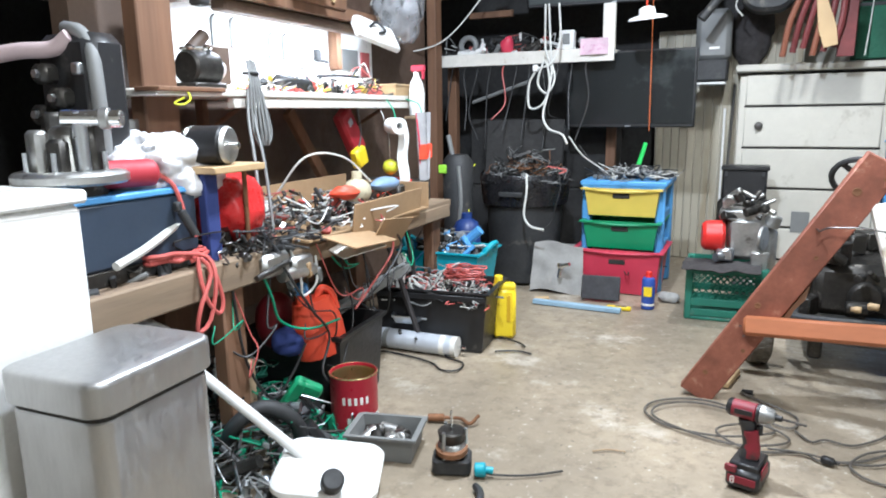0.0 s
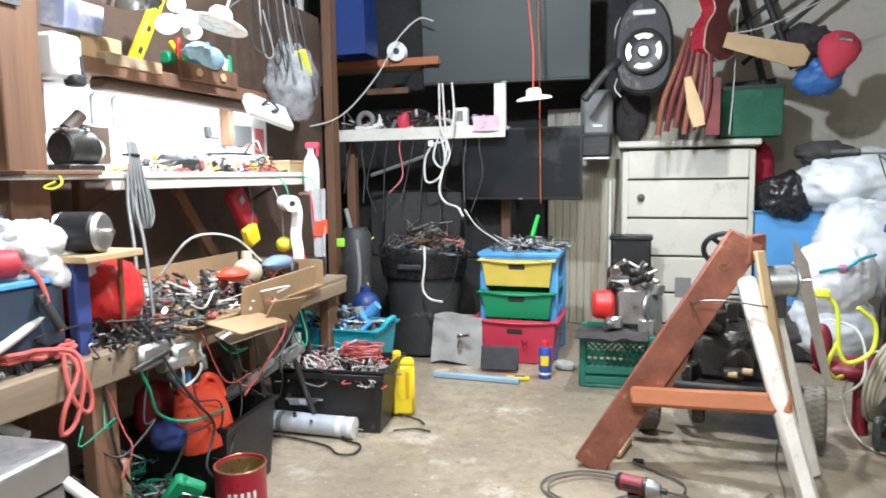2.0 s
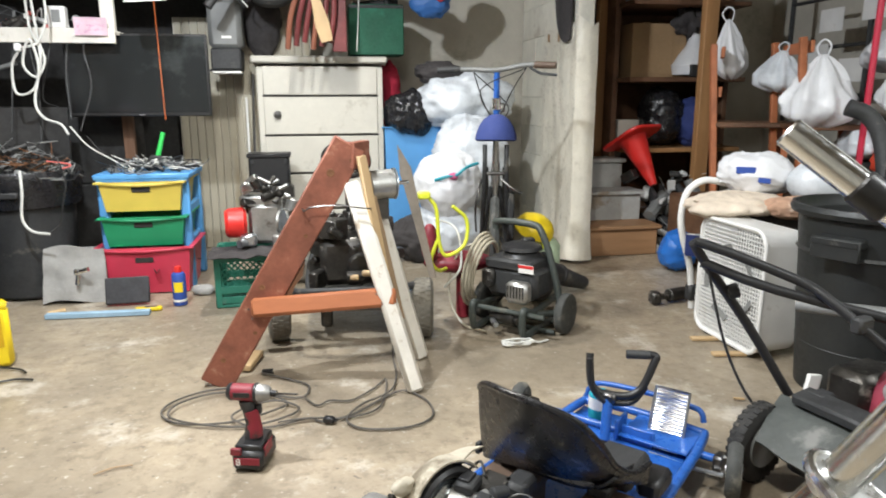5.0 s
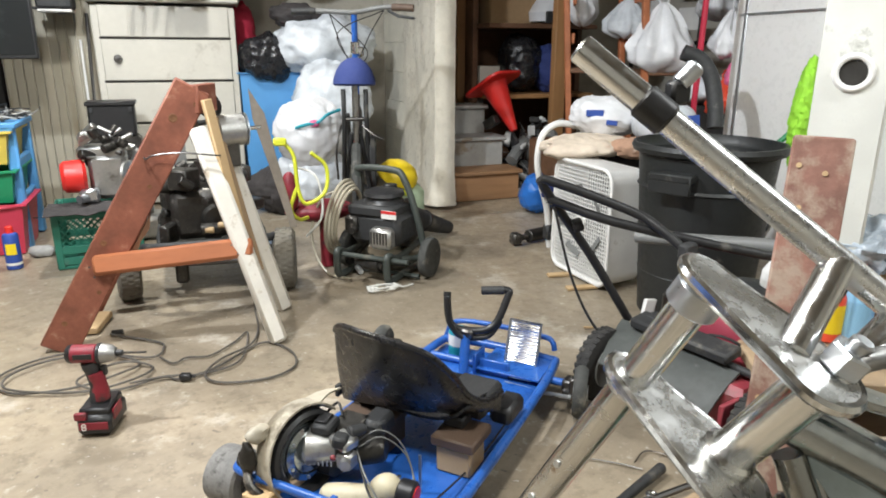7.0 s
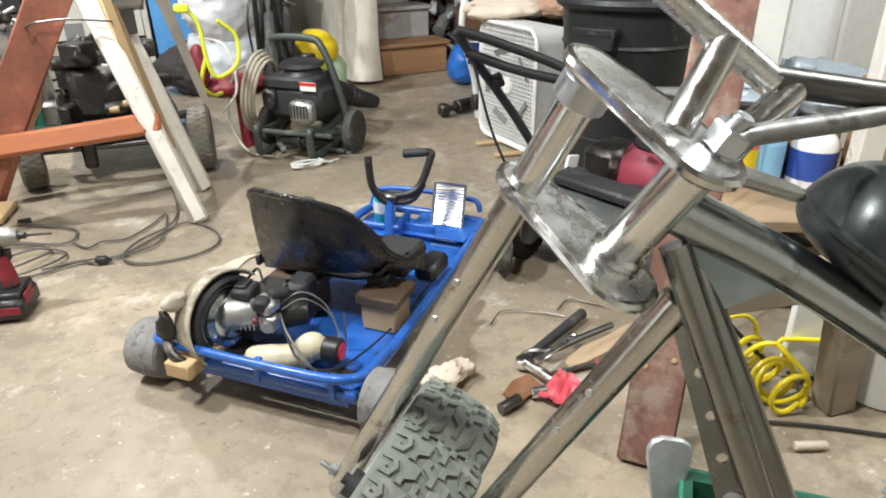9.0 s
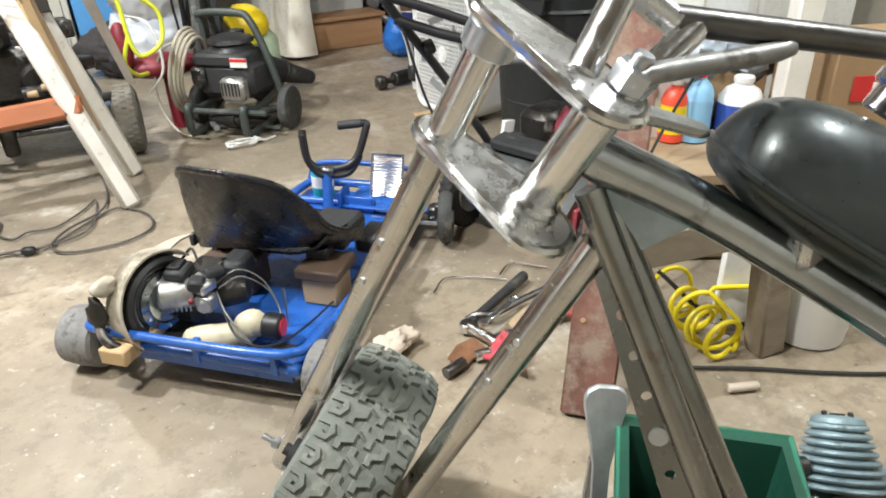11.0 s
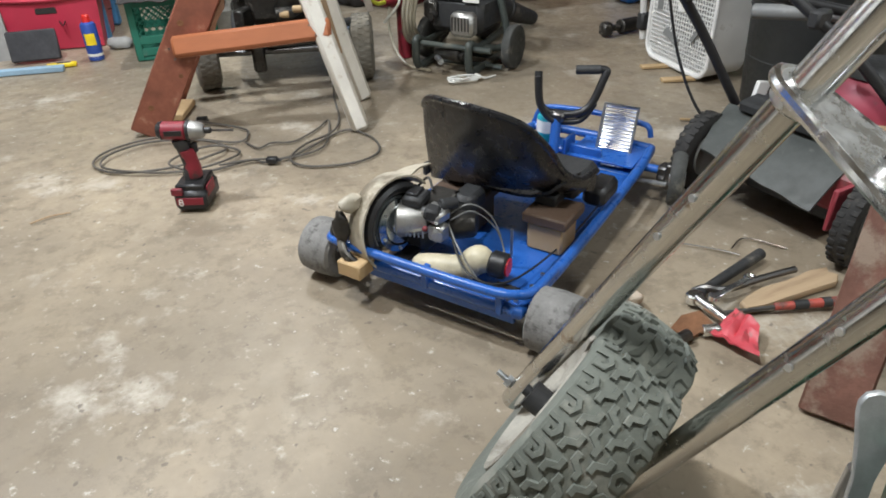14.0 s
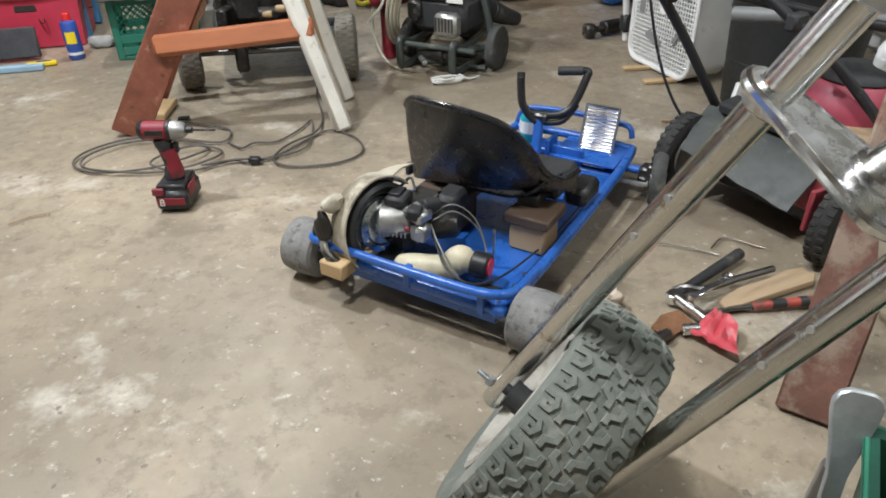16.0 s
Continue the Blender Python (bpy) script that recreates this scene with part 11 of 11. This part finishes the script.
part("bracket", Mesh().box((0, -0.01, -0.07), (0.18, 0.2, 0.13), bev=0.01).box((-0.02, -0.03, -0.135), (0.2, 0.12, 0.012)), BLACKM, gcs)
part("white_ledge", Mesh().box((0.0, -0.03, -0.148), (0.17, 0.14, 0.014), bev=0.003), WHITEP, gcs)
part("wall_arm", Mesh().box((0, 0.13, -0.14), (0.04, 0.12, 0.03)), BLACKM, gcs)
solid("monitor_arm", Mesh().tube([(0.30, 4.35, 1.5), (0.42, 4.4, 1.66), (0.5, 4.5, 1.74), (0.5, 4.9, 1.74)], 0.025, 10, 3), BLACKM, "black swivel arm behind the screens", "bracket")
bag("black_sack", (0.56, 4.86, 1.46), (0.12, 0.1, 0.22), CLOTHD, "dark grey sack hanging beside the dresser", 97, 0.15)
solid("wall_cloth", Mesh().sheet(lambda u, v: (2.385 + 0.01 * math.sin(u * 14) - 0.03 * v * u, 4.95 - 0.86 * u, 2.5 - (0.62 + 0.5 * u + 0.12 * math.sin(u * 9)) * v), 26, 14, 0.006), CLOTHD, "torn dark grey cloth draped over the partition", "cloth", sharp=60)

# ---- shelving and things beyond the stairs ----
SHW = mat("dark_shelf_wood", (0.15, 0.075, 0.04), 0.65, var=0.35, scale=6, fine=40, bump=0.2)
SHO = mat("honey_wood", (0.42, 0.22, 0.09), 0.6, var=0.3, scale=6, fine=40, bump=0.2, stretch=(1, 1, 0.1))
bkc = thing("bookcase", "tall brown bookcase crowded with boxes and bags", "bookcase", pose(3.35, 4.85, 0))
for x in (-0.42, 0.42):
    part("side", Mesh().box((x, 0.05, 1.0), (0.04, 0.40, 2.0), bev=0.004), SHW, bkc)
part("face_post", Mesh().box((0.05, -0.50, 0.95), (0.095, 0.06, 1.9), bev=0.006), SHO, bkc, "honey-coloured timber upright")
for z in (0.64, 1.11, 1.60):
    part("shelf", Mesh().box((0, -0.08, z), (0.84, 0.60, 0.03), bev=0.004), SHW if z > 0.7 else SHO, bkc)
part("back", Mesh().box((0, 0.26, 1.0), (0.84, 0.015, 2.0)), SHW, bkc)
part("left_trim", Mesh().box((-0.47, 0.02, 1.0), (0.06, 0.06, 2.0), bev=0.004), SHO, bkc)
ctn = thing("carton", "plain tan cardboard carton on the bookcase", "box", pose(3.22, 4.83, 1.128))
part("box", Mesh().box((0, 0, 0.18), (0.40, 0.34, 0.36), bev=0.005), CARD, ctn)
part("flap", Mesh().box((-0.05, -0.172, 0.19), (0.29, 0.004, 0.33)), CARD, ctn)
part("tape", Mesh().box((-0.10, 0, 0.362), (0.05, 0.34, 0.003)), TANW, ctn)
solid("figurine", Mesh().lathe([(0.0, 0.0), (0.14, 0.0), (0.15, 0.06), (0.10, 0.14), (0.06, 0.19), (0.05, 0.22), (0.04, 0.25), (0.035, 0.29), (0.0, 0.31)], 26), BAGW, "plain white bell-shaped figurine on the shelf", "figurine", pose(3.46, 4.62, 1.145))
solid("dried_plant", Mesh().ball((0, 0, 0), (0.12, 0.08, 0.10), 30, 16, 0.5, 22, 3), CLOTHD, "dark bunch of dried flowers", "flowers", pose(3.44, 4.64, 1.50))
solid("photo_frame", Mesh().box((0, 0, 0.04), (0.12, 0.02, 0.08), bev=0.004), BLACKM, "small dark frame on the shelf", "frame", pose(3.42, 4.48, 1.128))
bag("black_bag", (3.28, 4.68, 0.86), (0.16, 0.16, 0.2), BAGB, "shiny black bag on the bookcase", 101, 0.2)
bag("blue_blanket", (3.50, 4.64, 0.82), (0.14, 0.18, 0.17), NAVY, "folded dark blue blanket on the bookcase", 103, 0.15, "blanket")
solid("white_card", Mesh().box((0, 0, 0.09), (0.16, 0.1, 0.18), bev=0.004), WHITEW, "pale carton beside the black bag", "box", pose(3.06, 4.78, 0.66))
bag("grey_top_bag", (3.2, 4.8, 1.70), (0.2, 0.14, 0.1), BAGG, "grey plastic bag on the top shelf", 105, 0.2)
pile("stair_clutter", (2.98, 3.6, 4.2, 4.75, 0.0, 0.52), 170, [BLACKM, GREYPL, CLOTHD, WHITEP], "dark jumble of shoes and bags beside the stairs", 106, sizes=(0.03, 0.11), kinds=(0.6, 0.3, 0.1))
cn2 = thing("traffic_cone", "red traffic cone lying upside down beside the stairs", "traffic cone", axes((3.045, 4.28, 0.43), (-0.10, 0.18, 0.33)))
part("cone", Mesh().lathe([(0.0, 0.0), (0.025, 0.0), (0.035, 0.05), (0.09, 0.33), (0.10, 0.345), (0.0, 0.345)], 28, pose(0, 0, 0, 0, 90, 0)), REDB, cn2)
part("flange", Mesh().prism(rrect(0.33, 0.33, 0.07), 0.0, 0.022, pose(0.34, 0, 0, 0, 90, 0), 0.006), REDB, cn2)
part("support", Mesh().box((0.12, 0.06, -0.1), (0.06, 0.06, 0.1)), GREASE, cn2)
wk = thing("walker", "white tubular walking frame with cloth draped over it", "walker", pose(2.60, 3.0, 0))
part("tube", Mesh().tube([(0.03, 0.02, 0.0), (0.0, 0.01, 0.20), (-0.055, 0.0, 0.36), (-0.07, 0.0, 0.46), (-0.048, 0.0, 0.565), (0.025, 0.0, 0.615), (0.12, 0.0, 0.605), (0.26, 0.03, 0.56), (0.30, 0.04, 0.45), (0.30, 0.04, 0.0)], 0.016, 12, 5), WHITEP, wk)
part("tube", Mesh().tube([(0.28, 0.30, 0.0), (0.28, 0.28, 0.4), (0.25, 0.15, 0.52), (0.2, 0.03, 0.57)], 0.016, 12, 4), WHITEP, wk)
part("cross_bar", Mesh().tube([(-0.055, 0.0, 0.36), (0.1, -0.01, 0.35), (0.30, 0.04, 0.34)], 0.012, 10, 3), WHITEP, wk)
part("sling", Mesh().sheet(lambda u, v: (-0.05 + 0.22 * u, -0.02 - 0.01 * math.sin(3 * u), 0.37 - 0.1 * v - 0.03 * u), 8, 5, 0.006), NAVY, wk)
part("foot_clamp", Mesh().box((0.02, 0.015, 0.08), (0.05, 0.05, 0.08), bev=0.01), BLACKM, wk)
solid("dumbbell", Mesh().cyl((0, 0, 0.035), (0.10, 0.03, 0.035), 0.033, n=14, bev=0.004).cyl((-0.06, -0.02, 0.035), (0.0, 0.0, 0.035), 0.016, n=10).box((-0.08, -0.02, 0.035), (0.05, 0.06, 0.06), bev=0.01), GREASE, "greasy black castor parts on the floor", "castor", pose(2.56, 3.12, 0))
bag("blue_bag", (2.93, 3.72, 0.12), (0.11, 0.10, 0.12), paint("bright_blue_film", (0.02, 0.17, 0.6), rough=0.35, bump=0.5), "bright blue plastic bag on the floor", 111, 0.15)
bag("soiled_cloth", (2.66, 2.80, 0.535), (0.22, 0.18, 0.055), CLOTHW, "stained cream cloth draped over the fan", 113, 0.28, "cloth")
bag("soiled_cloth", (2.80, 2.62, 0.545), (0.12, 0.10, 0.05), mat("brown_stained_cloth", (0.5, 0.3, 0.2), 0.9, var=0.3, bump=0.5, second=(0.68, 0.58, 0.47), amount=0.3, spot=9), "brown-stained cloth on the fan", 115, 0.3, "cloth")
tp = thing("tissue_pack", "white plastic-wrapped pack with blue print", "tissue pack", pose(2.83, 2.92, 0.56, 0, 6, -28))
part("pack", Mesh().ball((0, 0, 0.09), (0.165, 0.115, 0.10), 60, 40, 0.10, 9, 6, flat=0.0, crease=0.09), BAGW, tp, sharp=60)
part("print_bar", Mesh().box((-0.05, -0.112, 0.115), (0.08, 0.012, 0.03), pose(0, 0, 0, 0, -6, 0), 0.003), BLUEINK, tp)
part("print_bar", Mesh().box((0.02, -0.118, 0.075), (0.05, 0.012, 0.022), bev=0.003), BLUEINK, tp)
tp2 = thing("tissue_pack", "torn clear pack of white rolls", "tissue pack", pose(3.02, 2.70, 0.56, 0, -8, -20))
part("pack", Mesh().ball((0, 0, 0.08), (0.14, 0.1, 0.1), 24, 14, 0.12, 9, 3), BAGG, tp2)
part("print_bar", Mesh().box((0.1, -0.09, 0.08), (0.06, 0.004, 0.05)), BLUEINK, tp2)
solid("padded_crate", Mesh().box((0, 0, 0.26), (0.42, 0.36, 0.52), bev=0.02), CLOTHD, "dark padded crate behind the fan", "crate", pose(2.93, 2.83, 0, 0, 0, -15))
# wooden chairs stacked beyond
def chair(m, label):
    c = thing("wooden_chair", label, "chair", m, group="stacked chairs")
    for x in (-0.18, 0.18):
        part("back_post", Mesh().box((x, 0.18, 0.45), (0.035, 0.035, 0.9), pose(0, 0, 0, -4, 0, 0), 0.004), CEDAR, c)
        part("leg", Mesh().box((x, -0.17, 0.21), (0.035, 0.035, 0.42), bev=0.004), CEDAR, c)
    part("seat", Mesh().box((0, 0, 0.435), (0.42, 0.40, 0.03), bev=0.008), SHW, c)
    for z in (0.62, 0.84):
        part("slat", Mesh().box((0, 0.19, z), (0.36, 0.02, 0.06), bev=0.004), CEDAR, c)
    part("rail", Mesh().box((0, -0.17, 0.38), (0.36, 0.025, 0.06), bev=0.003), CEDAR, c)
    part("stretcher", Mesh().box((-0.18, 0, 0.2), (0.025, 0.34, 0.025), bev=0.003), CEDAR, c)
    return c


chair(pose(3.42, 3.85, 0.40, 0, 0, 60), "reddish wooden chair standing on a crate")
chair(pose(3.60, 3.45, 0.40, 0, 0, 75), "reddish wooden chair pushed against another")
solid("chair_platform", Mesh().box((0, 0, 0.2), (0.85, 0.95, 0.4), bev=0.01), SHW, "dark timber platform under the chairs", "platform", pose(3.5, 3.65, 0))
def carrier(c, w, h, ma, label, seed, turn=0.0):
    """A thin carrier bag hung by its knotted top, with folds running down to a sagging foot."""
    g = random.Random(seed)
    ph = [g.uniform(0, 6.3) for k in range(4)]
    m = Mesh()
    nu, nv = 48, 26
    vs, fs = [], []
    for j in range(nv + 1):
        t = j / nv
        prof = 0.07 + 0.93 * min(1.0, (t / 0.62)) ** 0.75 if t < 0.8 else 1.0 - ((t - 0.8) / 0.2) ** 2 * 0.75
        for i in range(nu):
            a = 2 * math.pi * i / nu
            fold = 0.16 * (1 - 0.75 * t) * math.sin(7 * a + ph[0] + 2 * t) + 0.10 * (1 - 0.5 * t) * math.sin(11 * a + ph[1] - 3 * t)
            d = Vector((math.cos(a), math.sin(a), 0))
            k = prof * (1 + fold + 0.16 * noise.noise(d * 1.7 + Vector((seed, t * 2.4, 0))) + 0.08 * noise.noise(d * 4 + Vector((seed, t * 6, 3))))
            vs.append((w * k * d.x, w * 0.62 * k * d.y, h * (1 - t) + 0.03 * h * math.sin(3 * a + ph[2]) * (t > 0.7)))
    for j in range(nv):
        for i in range(nu):
            q = (i + 1) % nu
            fs.append((j * nu + i, (j + 1) * nu + i, (j + 1) * nu + q, j * nu + q))
    fs.append(tuple(range(nu)))
    fs.append(tuple(range(nv * nu, (nv + 1) * nu))[::-1])
    m.add(vs, fs)
    b = solid("carrier_bag", m, ma, label, "bag", pose(*c, g.uniform(-8, 8), g.uniform(-10, 10), turn), sharp=75)
    part("handle_loop", Mesh().tube([(-0.02, 0, h * 0.97), (-0.03, 0.01, h * 1.12), (0.0, 0.0, h * 1.2), (0.03, -0.01, h * 1.1), (0.015, 0, h * 0.97)], 0.005, 6, 4), ma, b)
    return b


for c, w, h, ma, sd, lab in [((3.42, 3.30, 0.84), 0.17, 0.36, BAGW, 121, "white carrier bag hung on the chairs"), ((3.62, 3.05, 0.92), 0.13, 0.24, BAGW, 123, "white paper bag on the heap"), ((3.40, 3.62, 1.02), 0.12, 0.22, BAGG, 125, "grey plastic bag on a chair"), ((3.75, 2.98, 0.74), 0.16, 0.26, PINK, 127, "pink plastic bag on the heap"), ((3.62, 3.0, 0.62), 0.11, 0.2, ORANGE, 129, "orange packet in the heap"), ((3.33, 3.95, 1.10), 0.09, 0.34, BAGW, 131, "white cloth hung by the bookcase"), ((3.72, 3.3, 0.66), 0.2, 0.26, BAGG, 133, "grey bag of clothes on the chairs"), ((3.9, 3.4, 1.12), 0.2, 0.24, BAGW, 137, "white bag of linen on the heap")]:
    carrier(c, w, h, ma, lab, sd, sd * 37 % 180)
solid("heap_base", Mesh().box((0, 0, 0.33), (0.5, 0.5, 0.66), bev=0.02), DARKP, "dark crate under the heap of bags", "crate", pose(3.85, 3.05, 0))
solid("red_pole", Mesh().cyl((0, 0, 0.0), (0.03, 0.0, 1.8), 0.014, n=10), paint("deep_red_pole", (0.45, 0.01, 0.04)), "thin red pole standing by the trash can", "pole", pose(3.24, 2.80, 0))
solid("dark_hose", Mesh().tube([(3.173, 2.557, 0.623), (3.185, 2.585, 0.719), (3.183, 2.627, 0.838), (3.145, 2.668, 0.915), (3.079, 2.704, 0.946)], 0.035, 12, 6), BLACKM, "thick black hose curling over the heap", "hose")
rk = thing("wall_rack", "dark wire rack with papers along the side wall", "rack", pose(4.1, 3.7, 0))
for z in (1.0, 1.3, 1.6):
    part("rail", Mesh().cyl((0, -0.6, z), (0, 0.8, z), 0.012, n=8), BLACKM, rk)
for y in (-0.6, 0.1, 0.8):
    part("post", Mesh().cyl((0, y, 0), (0, y, 1.9), 0.016, n=8), BLACKM, rk)
for k, (y, z) in enumerate([(-0.45, 1.18), (-0.15, 1.22), (0.2, 1.15), (0.5, 1.25), (-0.3, 1.48), (0.05, 1.5), (0.4, 1.46)]):
    part("paper", Mesh().box((-0.02, y, z), (0.004, 0.2, 0.14), pose(0, 0, 0), 0.001), WHITEP, rk)
solid("blue_tarp", Mesh().sheet(lambda u, v: (-1.75 + 0.05 * math.sin(u * 5), 1.0 + 1.3 * u, 1.52 + 0.75 * v + 0.06 * math.sin(u * 8)), 20, 10, 0.01), paint("blue_tarpaulin", (0.04, 0.13, 0.42), rough=0.35, bump=0.3), "glossy blue tarpaulin on the side shelf", "tarpaulin")
sds = thing("side_shelf", "rough brown shelf boards in the dark side bay", "shelf", pose(0, 0, 0))
part("board", Mesh().box((-1.65, 1.55, 1.48), (0.5, 1.6, 0.04), bev=0.004), POSTW, sds)
part("front_edge", Mesh().box((-1.41, 1.55, 1.42), (0.03, 1.6, 0.12), bev=0.004), BROWNP, sds)
part("post", Mesh().box((-1.45, 0.8, 0.75), (0.06, 0.08, 1.5), bev=0.004), POSTW, sds)
part("post", Mesh().box((-1.75, 2.3, 0.75), (0.06, 0.08, 1.5), bev=0.004), POSTW, sds)
